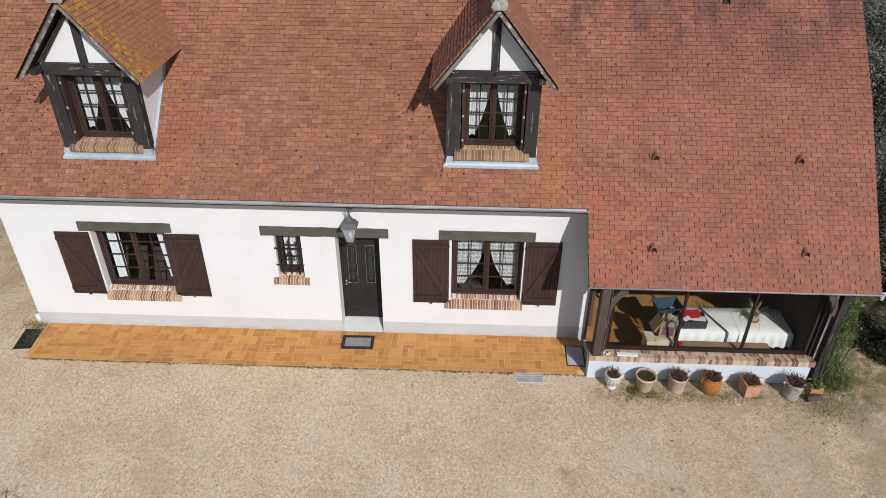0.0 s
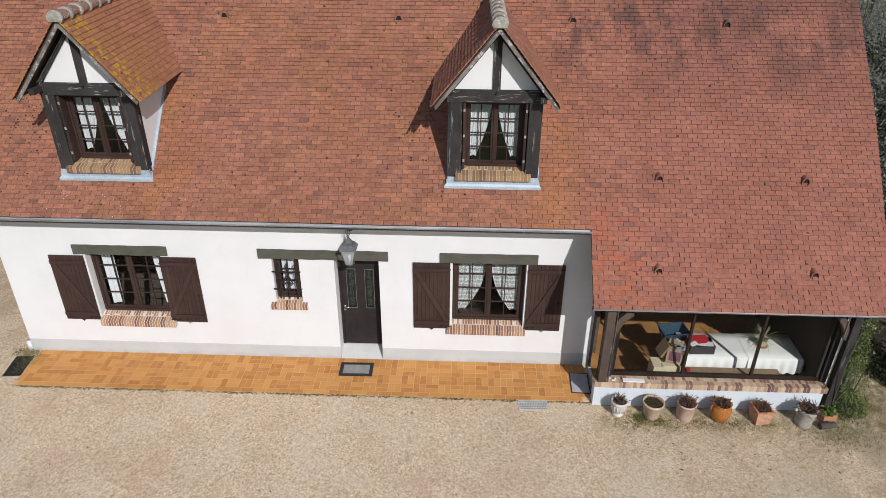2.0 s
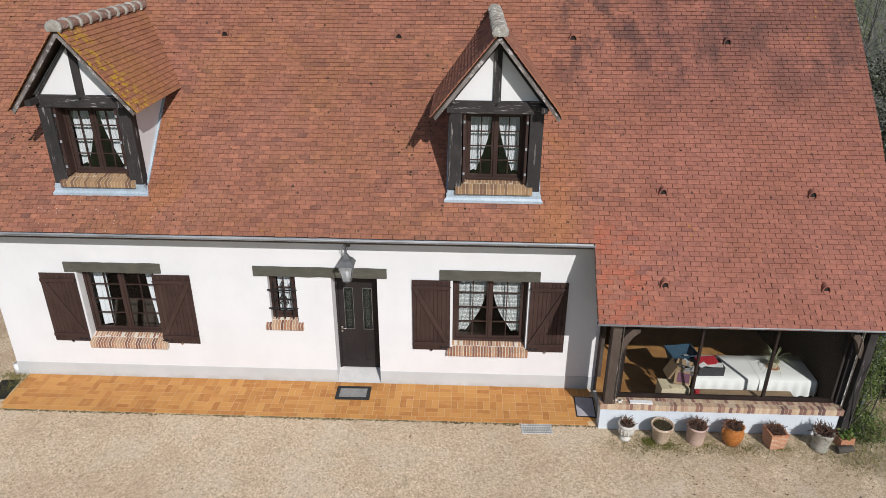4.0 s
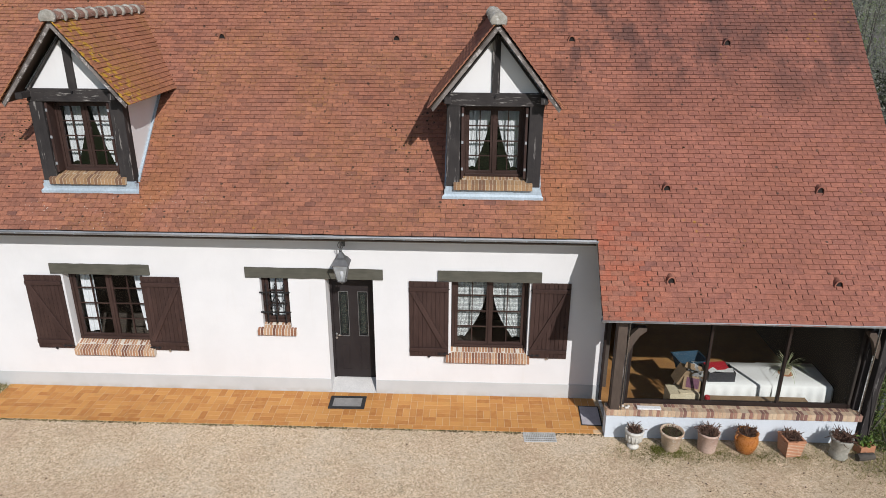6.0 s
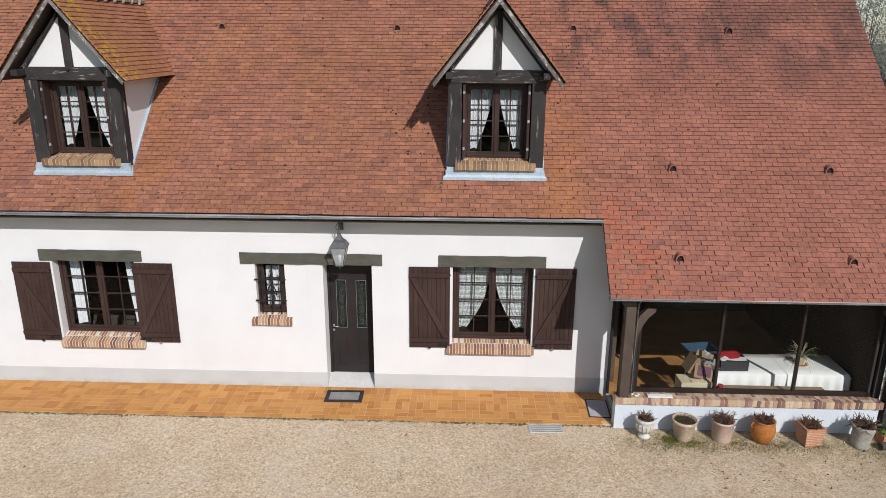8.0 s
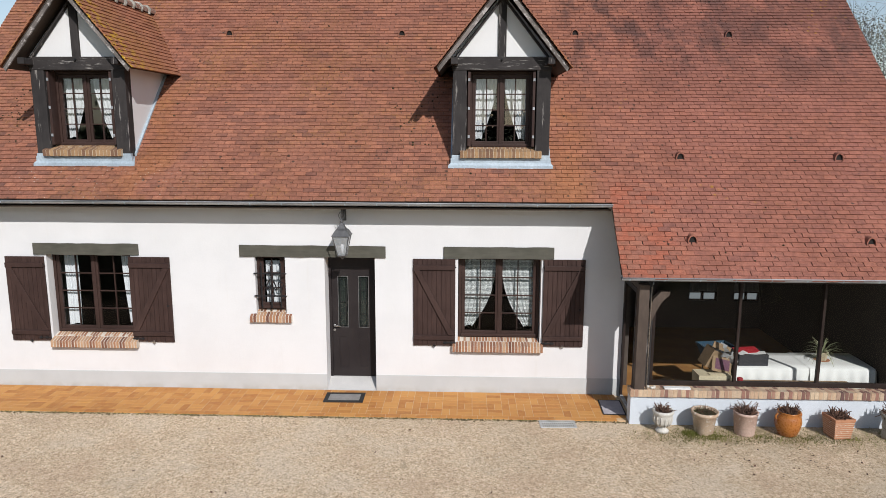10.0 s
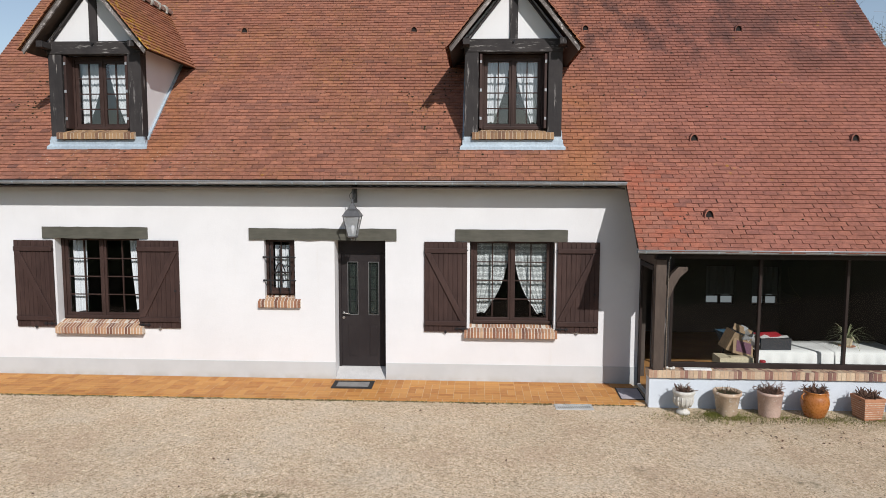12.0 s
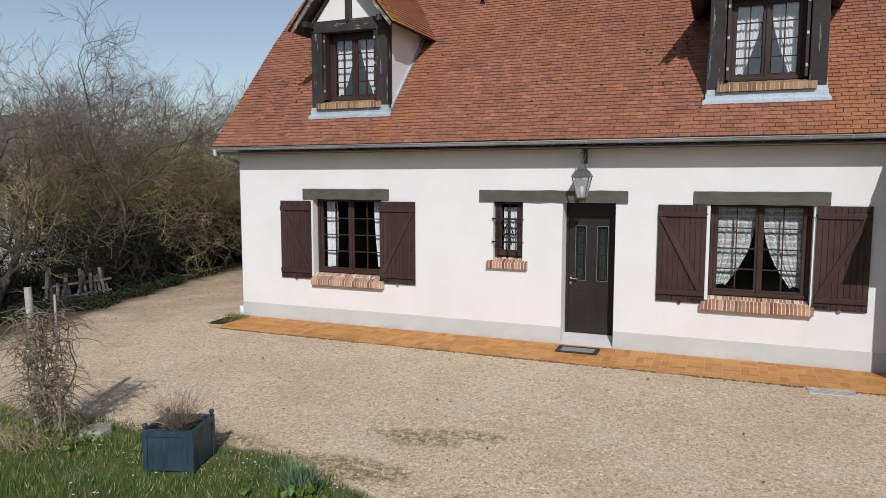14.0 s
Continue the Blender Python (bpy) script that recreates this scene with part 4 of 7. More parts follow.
tagged(part("soffit", Geo().add([(LEFT - 0.3, -0.44, 3.56), (STEP_X, -0.44, 3.56), (STEP_X, 0.0, 3.56), (LEFT - 0.3, 0.0, 3.56), (LEFT - 0.3, -0.44, 3.59), (STEP_X, -0.44, 3.59), (STEP_X, 0.0, 3.59), (LEFT - 0.3, 0.0, 3.59)],
     [(3, 2, 1, 0), (4, 5, 6, 7), (0, 1, 5, 4), (1, 2, 6, 5), (3, 0, 4, 7)]), BAY_WOOD), "dark boarded soffit under the eaves", "soffit", kind="structure")
pipe = thing("downpipe", "grey zinc downpipe with a white cast foot at the corner", "downpipe", LEFT - 0.07, 0.4, 0)
part("pipe", Geo().tube([(-0.16, -0.91, 3.66), (-0.16, -0.90, 3.55), (-0.10, -0.72, 3.46), (-0.01, -0.25, 3.36), (0, 0.0, 3.25), (0, 0.0, 0.2)], 0.042, 0.042, 12), ZINC, pipe, smooth=True)
part("foot", Geo().tube([(0, 0.0, 0.30), (0, -0.15, 0.16), (0.0, -0.34, 0.10)], 0.07, 0.075, 12).tube([(0.0, -0.33, 0.0), (0.0, -0.33, 0.22)], 0.085, 0.075, 12), RENDER, pipe, "white painted cast pipe foot", smooth=True)


# ---------------------------------------------------------------- dormers
def dormer(c, label, tile, seed):
    rnd = random.Random(seed)
    d = thing("dormer", label, "dormer", c, 0.10, 4.27, group="roof dormers")
    Z = lambda z: z - 4.27
    for s in (-1, 1):
        a, b = sorted((s * 0.62, s * 0.87))
        part("post", cube(a, 0.0, Z(4.41), b, 0.22, Z(6.0)), TIMBER, d, "weathered dark timber post", bevel=0.012)
        part("post_shoe", cube(a - 0.012, -0.014, Z(4.40), b + 0.012, 0.06, Z(4.495)), LEAD, d, "pale metal shoe at the post's foot", bevel=0.004)
        cheek = Geo()
        x0, x1 = sorted((s * 0.80, s * 0.86))
        cheek.v = [(x, y, z) for x in (x0, x1) for y, z in ((0.21, Z(4.33)), (0.21, Z(6.12)), (1.95, Z(6.12)))]
        cheek.f = [(0, 1, 2), (5, 4, 3), (0, 3, 4, 1), (1, 4, 5, 2), (2, 5, 3, 0)]
        part("cheek", cheek, RENDER, d, "white rendered dormer cheek")
        fl = Geo()
        xa, xb = sorted((s * 0.862, s * 0.905))
        fl.v = [(x, y, z) for x in (xa, xb) for y, z in ((0.16, Z(4.36)), (0.16, Z(4.50)), (1.80, Z(6.14)), (1.80, Z(6.06)))]
        fl.f = [(0, 1, 2, 3), (7, 6, 5, 4), (0, 4, 5, 1), (1, 5, 6, 2), (2, 6, 7, 3), (3, 7, 4, 0)]
        part("side_flashing", fl, LEAD, d, "pale metal flashing")
    part("tie_beam", cube(-0.88, -0.012, Z(5.985), 0.88, 0.20, Z(6.22)), TIMBER_BAR, d, "weathered dark timber tie beam", bevel=0.014)
    part("king_post", cube(-0.07, -0.004, Z(6.206), 0.07, 0.16, Z(7.22)), TIMBER, d, bevel=0.010)
    part("gable_panel", Geo().prism([(-0.92, Z(6.2)), (0.92, Z(6.2)), (0, Z(7.30))], 0.05, 0.12), RENDER, d, "white rendered gable infill")
    part("peg", Geo().tube([(0, -0.05, Z(6.17)), (0, 0.01, Z(6.17))], 0.018, 0.018, 8), BLACK, d)
    apex, foot, hw = 7.43, 6.02, 1.135
    slope = (apex - foot) / hw
    front, t = -0.34, 0.17
    for s in (-1, 1):
        out = [(0, Z(apex) - 0.01), (s * hw, Z(foot) - 0.01), (s * (hw - 0.035), Z(foot) - 0.085), (0, Z(apex) - 0.01 - t * 0.72)]
        part("bargeboard", Geo().prism(out if s > 0 else out[::-1], front, front + 0.035), BARGE, d, "split, weathered timber bargeboard", bevel=0.004)
        out = [(s * 0.02, Z(apex) - 0.20), (s * (hw - 0.18), Z(foot) + 0.04), (s * (hw - 0.22), Z(foot) + 0.03), (s * 0.02, Z(apex) - 0.26)]
        part("rafter", Geo().prism(out if s > 0 else out[::-1], -0.03, 0.10), TIMBER, d, bevel=0.006)
        a, b = sorted((s * 0.78, s * 0.90))
        part("purlin_end", cube(a, front + 0.05, Z(6.07), b, 0.10, Z(6.18)), TIMBER, d, bevel=0.008)
        dk = Geo()
        back_top, back_foot = apex - DECK - 0.10, foot - DECK - 0.10
        dk.v = [(s * x, y, z - q) for q in (0, 0.03) for x, y, z in ((0, front, Z(apex)), (hw, front, Z(foot)), (hw, back_foot + 0.05, Z(foot)), (0, back_top + 0.05, Z(apex)))]
        dk.f = [(0, 1, 2, 3), (7, 6, 5, 4), (0, 4, 5, 1), (1, 5, 6, 2), (2, 6, 7, 3), (3, 7, 4, 0)]
        part("roof_board", dk, BAY_WOOD, d)
        n = math.hypot(hw, apex - foot)
        V = Vector((-s * hw / n, 0, (apex - foot) / n))
        U = Vector((0, s, 0))
        N = U.cross(V)
        tiles = Geo()
        v, i = -0.05, 0
        while v < n - 0.02:
            z = foot + (v + 0.05) * (apex - foot) / n
            ya, yb = front - 0.045, z - DECK - 0.10 + 0.10
            lo, hi = (ya, yb) if s > 0 else (-yb, -ya)
            for u, w in tile_row(lo, hi, i % 2, rnd):
                set_tile(tiles, Vector((s * hw, 0, Z(foot))) + N * 0.022, U, V, N, u, v, w, rnd)
            v += GAUGE
            i += 1
        tagged(part("dormer_tiles", tiles, tile, d, "mossy plain clay tiles" if tile is TILE_MOSSY else "plain clay tiles"), kind="stuff")
    part("purlin_end", cube(-0.05, front + 0.05, Z(apex) - 0.17, 0.05, 0.10, Z(apex) - 0.05), TIMBER, d, bevel=0.008)
    y = front - 0.03
    k = 0
    while y < apex - DECK - 0.10:
        g = Geo()
        m = 8
        for yy, r in ((0.0, 0.125), (0.02, 0.13), (0.40, 0.11)):
            g.v += [(r * math.cos(a), yy, r * math.sin(a) * 0.85) for a in [math.pi * -0.12 + math.pi * 1.24 * i / m for i in range(m + 1)]]
        g.f = [(j * (m + 1) + i, (j + 1) * (m + 1) + i, (j + 1) * (m + 1) + i + 1, j * (m + 1) + i + 1) for j in range(2) for i in range(m)] + [tuple(range(m + 1))]
        part("ridge_tile", g, RIDGE, d, "lichened half-round ridge tile" if k == 0 else "", smooth=True, at=pose(rnd.uniform(-0.006, 0.006), y, Z(apex) + 0.035 + rnd.uniform(-0.005, 0.005)))
        collar = Geo()
        for yy, r in ((-0.025, 0.118), (-0.02, 0.142), (0.02, 0.148), (0.055, 0.136)):
            collar.v += [(r * rnd.uniform(0.95, 1.06) * math.cos(a), yy + rnd.uniform(-0.012, 0.012), r * rnd.uniform(0.95, 1.06) * math.sin(a) * 0.88) for a in [math.pi * -0.2 + math.pi * 1.4 * i / m for i in range(m + 1)]]
        collar.f = [(j * (m + 1) + i, (j + 1) * (m + 1) + i, (j + 1) * (m + 1) + i + 1, j * (m + 1) + i + 1) for j in range(3) for i in range(m)] + [tuple(range(m + 1))]
        part("mortar_collar", collar, RIDGE_MORTAR, d, "pale lichened mortar joint" if k == 0 else "", smooth=True, at=pose(0, y, Z(apex) + 0.035))
        y += 0.36
        k += 1
    # apron flashing below the sill
    ap = Geo()
    ap.v = [(x + math.copysign(0.045, x) * (yy < -0.03), yy, z) for x in (-0.90, 0.90) for yy, z in ((-0.04, Z(4.25)), (-0.04, Z(4.312)), (-0.015, Z(4.355)), (-0.012, Z(4.44)), (0.10, Z(4.44)), (0.10, Z(4.2)))]
    ap.f = [(0, 1, 2, 3, 4, 5), (11, 10, 9, 8, 7, 6)] + [(i, i + 6, (i + 1) % 6 + 6, (i + 1) % 6) for i in range(6)]
    part("apron_flashing", ap, LEAD, d, "pale blue-grey metal apron flashing")
    # narrow folded shutters in the reveals, with pale hinges
    for s in (-1, 1):
        a, b = sorted((s * 0.555, s * 0.60))
        leaf = part("folded_shutter", cube(a, 0.03, Z(4.65), b, 0.33, Z(5.97)), SHUTTER, d, "dark folded shutter leaf", bevel=0.004)
        for z in (4.80, 5.30, 5.80):
            part("hinge", cube(s * 0.578 - 0.018, 0.018, Z(z), s * 0.578 + 0.018, 0.03, Z(z) + 0.05), ZINC, leaf, "pale metal hinge")
    back = Geo().box(-0.80, 0.255, Z(4.35), 0.80, 0.28, Z(4.62))
    part("sill_board", back, TIMBER, d)
    return d


for c, label, tile, seed in ((DORMERS[0], "timber-framed gabled dormer, moss and lichen on its tiles", TILE_MOSSY, 8), (DORMERS[1], "timber-framed gabled dormer with bright white gable", TILE, 9)):
    dormer(c, label, tile, seed)
    casement("window_dormer", "brown casement dormer window with small panes", c - 0.575, c + 0.575, 4.62, 5.985, 0.36, glass=GLASS_DOUBLE)
    brick_sill("sill_dormer", "sill of buff bricks on edge under a dormer window", c - 0.735, c + 0.735, 0.02, 0.35, 4.56, 4.64, 4.445, 22, BRICK_BUFF, MORTAR_TAN)
    curtain("white curtain tied back in a dormer window", c - 0.48, c - 0.06, 4.76, 5.86, 0.51, SHEER, 0.70, 1.6, seed)
    curtain("white curtain tied back in a dormer window", c + 0.48, c + 0.06, 4.76, 5.86, 0.51, SHEER, 0.70, 1.6, seed + 10)
    tagged(part("attic_wall", cube(c - 0.85, 2.6, 2.93, c + 0.85, 2.66, 6.4), DARK_WALL), "plain attic wall, coloured dark for the unlit room", "wall", kind="structure")


def roof_vent(x, y):
    ve = thing("roof_vent", "small half-round clay vent tile on the roof", "vent", x, y, DECK + y + 0.02, group="roof vents")
    g, n = Geo(), 10
    for v, r, z in ((-0.055, 0.080, 0.0), (0.03, 0.077, 0.012), (0.12, 0.06, 0.03), (-0.055, 0.062, 0.0), (0.03, 0.060, 0.012)):
        g.v += [(r * math.cos(a), v, z + r * math.sin(a) * 1.45) for a in [math.pi * i / n for i in range(n + 1)]]
    k = n + 1
    g.f = [(j * k + i, j * k + i + 1, (j + 1) * k + i + 1, (j + 1) * k + i) for j in range(2) for i in range(n)] + [(i, 3 * k + i, 3 * k + i + 1, i + 1) for i in range(n)] + [(3 * k + i, 4 * k + i, 4 * k + i + 1, 3 * k + i + 1) for i in range(n)]
    g.box(-0.080, -0.055, -0.06, -0.062, 0.06, 0.0).box(0.062, -0.055, -0.06, 0.080, 0.06, 0.0)
    part("hood", g, TILE, ve)
    # A flat dark sheet across the mouth replaces the hollow's shade.
    part("throat_shade", Geo().add([(0.062 * math.cos(a), -0.02, 0.062 * math.sin(a) * 1.45) for a in [math.pi * i / n for i in range(n + 1)]] + [(-0.062, -0.02, -0.05), (0.062, -0.02, -0.05)], [tuple(range(n + 3))]), CAVITY_SHADE, ve)


for x, y in ((5.96, 0.27), (8.78, 0.27), (5.85, -1.04), (8.75, -1.05), (-3.01, 2.74), (0.695, 2.73), (4.35, 2.74), (7.535, 2.70)):
    roof_vent(x, y)


def roof_moss():
    rnd = random.Random(17)
    g = Geo()
    spots = [(c - 1.6, 0.9, 0.45, 0.5, 34) for c in DORMERS] + [(c + 1.35, 1.4, 0.25, 0.5, 12) for c in DORMERS] + [(c - 1.2, 1.7, 0.2, 0.4, 14) for c in DORMERS] + [(0.5, 2.6, 2.5, 0.7, 7), (6.0, 1.4, 2.2, 1.2, 10), (-4.5, 0.2, 2.5, 0.4, 6), (6.5, -1.1, 1.8, 0.3, 8), (-6.7, 1.1, 0.25, 0.30, 40)]
    for x, y, sx, sy, n in spots:
        for _ in range(n):
            px_, py_ = rnd.gauss(x, sx), rnd.gauss(y, sy)
            if py_ < (-0.40 if px_ < 4.7 else -1.45) or any(abs(px_ - c) < 1.0 and 0.0 < py_ < 2.0 for c in DORMERS):
                continue
            r = rnd.uniform(0.008, 0.024)
            m = 7
            at = Vector((px_, py_, DECK + py_ + 0.035))
            U, V, N = Vector((1, 0, 0)), Vector((0, 0.707, 0.707)), Vector((0, -0.707, 0.707))
            ring = [at + U * r * rnd.uniform(0.7, 1.25) * math.cos(a) + V * r * rnd.uniform(0.6, 1.1) * math.sin(a) for a in [6.283 * i / m for i in range(m)]]
            mid = [at + (q - at) * 0.7 + N * r * rnd.uniform(0.5, 0.8) for q in ring]
            g.add(ring + mid + [at + N * r * 0.95], [(i, (i + 1) % m, m + (i + 1) % m, m + i) for i in range(m)] + [(m + i, m + (i + 1) % m, 2 * m) for i in range(m)])
    tagged(part("moss_clumps", g, MOSS, roof, "dark moss clumps on the tiles"), kind="stuff")


roof_moss()


# ---------------------------------------------------------------- veranda
def veranda():
    tagged(part("veranda_low_wall", cube(4.92, -1.275, -0.05, 9.55, -1.06, 0.503), LOW_WALL, bevel=0.004), "low bluish-white painted wall under the veranda glazing", "wall", kind="structure")
    brick_sill("sill_veranda", "long sill of buff and plum bricks on edge", 4.90, 9.60, -1.32, -1.062, 0.636, 0.622, 0.505, 66, BRICK_MIXED, MORTAR_TAN)
    f = thing("veranda_frame", "dark brown timber frame of the glazed veranda", "veranda", 5.0, -1.2, 0, kind="structure")
    X, Yb = (lambda x: x - 5.0), (lambda y: y + 1.2)
    part("post", cube(X(4.965), Yb(-1.31), 0.625, X(5.135), Yb(-1.15), 2.45), BAY_WOOD, f, "brown painted corner post", bevel=0.012)
    # Darker timber than the left post puts the creeper's shadow into colour.
    part("post", cube(X(9.62), Yb(-1.335), 0.0, X(9.77), Yb(-1.165), 2.45), TIMBER, f, "corner post coloured dark for the creeper's shadow", bevel=0.012)
    part("jamb", cube(X(9.50), Yb(-1.11), 0.622, X(9.62), Yb(-1.0), 2.50), TIMBER, f, "dark timber jamb", bevel=0.008)
    # The eaves' shade is put into the beam by its darker timber.
    part("beam", cube(X(4.80), Yb(-1.06), 2.50, X(9.95), Yb(-0.92), 2.60), TIMBER_BAR, f, bevel=0.010)
    part("jamb", cube(X(5.02), Yb(-1.11), 0.622, X(5.264), Yb(-1.0), 2.50), TIMBER, f, "dark timber jamb", bevel=0.008)
    part("wall_post", cube(X(5.015), Yb(-0.09), 0.0, X(5.055), Yb(-0.002), 2.33), TIMBER, f, bevel=0.006)
    part("side_beam", cube(X(4.99), Yb(-1.075), 2.332, X(5.055), Yb(-0.002), 2.56), BAY_WOOD, f, bevel=0.008)
    for x, s, k in ((5.135, 1, 0.74), (9.62, -1, 0.55)):
        outline = [(X(x) + s * k * u, v) for u, v in ((0, 1.80), (0.10, 1.84), (0.17, 1.98), (0.30, 2.16), (0.46, 2.27), (0.46, 2.33), (0.26, 2.33), (0.10, 2.20), (0, 2.02))]
        part("brace", Geo().prism(outline if s < 0 else outline[::-1], Yb(-1.285), Yb(-1.16)), BAY_WOOD, f, "curved brown knee brace", bevel=0.006)
    win = thing("window_4", "wide veranda window of three tall panes", "window", 5.0, -1.06, 0.622, kind="structure")
    part("bottom_rail", cube(X(5.266), 0.0, 0.0, X(9.55), 0.06, 0.083), SASH_DARK, win, bevel=0.004)
    part("top_rail", cube(X(5.266), 0.0, 1.815, X(9.55), 0.06, 1.877), SASH_DARK, win, bevel=0.004)
    edges = (5.30, 6.725, 8.12, 9.52)
    for x in edges:
        part("mullion", cube(X(x) - 0.023, -0.006, 0.084, X(x) + 0.023, 0.066, 1.814), SASH_DARK, win, bevel=0.004)
    for a, b in zip(edges, edges[1:]):
        p = part("pane", Geo().add([(X(a) + 0.03, 0.03, 0.08), (X(b) - 0.03, 0.031, 0.08), (X(b) - 0.03, 0.032, 1.82), (X(a) + 0.03, 0.03, 1.82)], [(0, 1, 2, 3)]), GLASS, win)
        p.visible_shadow = False
    dr = thing("door_2", "open side doorway of the veranda in a dark timber frame", "door", 5.03, -1.0, 0.03, kind="structure")
    part("door_frame", Geo().box(-0.03, 0.0, 0, 0.03, 0.055, 2.28).box(-0.02, 0.878, 0, 0.02, 0.908, 2.28).box(-0.03, 0.055, 2.2, 0.03, 0.878, 2.28), SASH_DARK, dr, bevel=0.003)
    part("threshold", cube(-0.03, 0.055, 0, 0.03, 0.878, 0.035), STEP, dr, bevel=0.004)
    # inside
    tagged(part("veranda_floor", cube(5.062, -1.06, -0.05, 9.55, 4.6, 0.06), FLOOR_IN), "warm tiled floor of the dining room", "floor", kind="structure")
    tagged(part("veranda_ceiling", cube(5.06, -1.07, 2.565, 9.5, 4.6, 2.62), INSIDE), "ceiling of the dining room, coloured dark for its shade", "ceiling", kind="structure")
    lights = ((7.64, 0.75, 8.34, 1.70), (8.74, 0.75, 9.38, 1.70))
    tagged(part("wall_dining", wall_mesh("wall_dining", 5.22, 9.5, 0.06, 2.565, 4.40, 4.60, lights, INSIDE), INSIDE), "rear wall of the dining room with two low windows, coloured dark for shade", "wall", kind="structure")
    for x0, z0, x1, z1 in lights:
        rw = thing("window_rear", "small dark-framed rear window behind a half curtain", "window", (x0 + x1) / 2, 4.46, z0, kind="structure")
        hw = (x1 - x0) / 2
        part("window_frame", bar_geo(-hw, hw, 0, z1 - z0, 0, 0.05, 0.035), SASH, rw)
        part("mullion", cube(-0.03, -0.004, 0.035, 0.03, 0.046, z1 - z0 - 0.035), SASH, rw)
        part("transom", cube(-hw + 0.035, 0.004, 0.20, hw - 0.035, 0.042, 0.235), SASH, rw)
        # Added glowing panel, inside the house, in place of daylight.
        tagged(part("backdrop", Geo().add([(x0 - 0.1, 4.75, 0.6), (x1 + 0.1, 4.75, 0.6), (x1 + 0.1, 4.75, 1.8), (x0 - 0.1, 4.75, 1.8)], [(0, 1, 2, 3)]), PALE_GLOW), "glowing pale panel standing in for daylight behind the rear window", "backdrop", kind="structure")
        curtain("grey half curtain over a rear window", x0 + 0.02, x1 - 0.02, z0 + 0.22, z1 - 0.02, 4.44, GREY_CLOTH, 0.0, 1.0, int(x0 * 10))
    tagged(part("wall_dining_east", cube(9.42, -1.05, 0.06, 9.478, 4.4, 2.56), DARK_WALL), "inner side wall of the dining room, coloured dark for shade", "wall", kind="structure")
    for x, z0 in ((5.165, 0.634), (9.53, 0.634)):
        tagged(part("rain_pipe", Geo().tube([(x, -1.40, 2.50), (x, -1.295, 2.40), (x, -1.295, z0)], 0.014, 0.014, 8), STEEL, smooth=True), "thin bright metal rain pipe on the post", "pipe")


veranda()

# ---------------------------------------------------------------- things on and by the terrace
CLAY = surface("old_terracotta", (0.44, 0.21, 0.115), (0.38, 0.17, 0.09), 4, 40, 0.85, 0.4, 0.004, worn=(0.55, 0.42, 0.32), worn_at=0.6)
CLAY_PALE = surface("limed_terracotta", (0.52, 0.40, 0.29), (0.45, 0.32, 0.22), 5, 40, 0.9, 0.4, 0.004, worn=(0.62, 0.56, 0.47), worn_at=0.55)
CLAY_PINK = surface("pink_terracotta", (0.52, 0.38, 0.31), (0.46, 0.32, 0.26), 5, 40, 0.9, 0.3, 0.003, worn=(0.60, 0.54, 0.48), worn_at=0.6)
GLAZE = surface("amber_glaze", (0.42, 0.16, 0.035), (0.34, 0.12, 0.03), 5, 30, 0.3, 0.2, 0.003, worn=(0.50, 0.24, 0.08), worn_at=0.62)
STONE = surface("mossy_cast_stone", (0.38, 0.36, 0.31), (0.26, 0.25, 0.21), 6, 35, 0.95, 0.7, 0.008, worn=(0.14, 0.13, 0.09), worn_at=0.58)
STONE_WHITE = surface("white_cast_stone", (0.60, 0.58, 0.53), (0.50, 0.48, 0.43), 6, 35, 0.9, 0.5, 0.006, worn=(0.28, 0.26, 0.21), worn_at=0.6)
SOIL = surface("dark_soil", (0.05, 0.038, 0.026), (0.08, 0.06, 0.042), 12, 50, 1.0, 0.9, 0.01, gloss=0.2)
STALK = surface("dry_stalk", (0.070, 0.036, 0.025), (0.125, 0.066, 0.042), 5, 30, 0.85, 0.3, vary=0.4)
DRY_TWIG = surface("dry_grey_twig", (0.20, 0.15, 0.115), (0.28, 0.22, 0.17), 5, 30, 0.9, 0.3, vary=0.4)
STRAW = surface("dry_straw", (0.34, 0.27, 0.16), (0.42, 0.35, 0.22), 4, 30, 0.9, 0.2, vary=0.35)
GREEN = leaf_material("fresh_leaf", (0.075, 0.14, 0.02), (0.14, 0.20, 0.035))
CREEPER = leaf_material("creeper_leaf", (0.060, 0.095, 0.018), (0.13, 0.17, 0.040))
# Dark evergreen leaf, taken near-black so thickets also carry their inner shade.
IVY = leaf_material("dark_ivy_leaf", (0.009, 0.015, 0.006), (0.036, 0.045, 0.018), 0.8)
IVY_GREY = leaf_material("grey_green_leaf", (0.14, 0.145, 0.115), (0.30, 0.30, 0.25), 0.45)
MOSS_GREEN = leaf_material("yellow_green_grass", (0.10, 0.115, 0.018), (0.19, 0.18, 0.04), 0.7)
OLIVE = leaf_material("olive_bud", (0.145, 0.135, 0.042), (0.27, 0.245, 0.095), 0.7)
GRASS = leaf_material("lawn_blade", (0.055, 0.11, 0.014), (0.12, 0.18, 0.03), 0.5)
BLUE_LEAF = leaf_material("bluish_bulb_leaf", (0.075, 0.135, 0.07), (0.12, 0.185, 0.10), 0.45)
RUBBER = surface("black_rubber", (0.018, 0.018, 0.018), (0.028, 0.027, 0.026), 6, 60, 0.8, 0.5, 0.004)
COIR = surface("grey_bristle", (0.30, 0.29, 0.275), (0.24, 0.23, 0.22), 6, 160, 0.95, 0.9, 0.006)
LILAC = surface("faded_lilac_mat", (0.47, 0.44, 0.47), (0.40, 0.37, 0.40), 5, 140, 0.95, 0.8, 0.005)
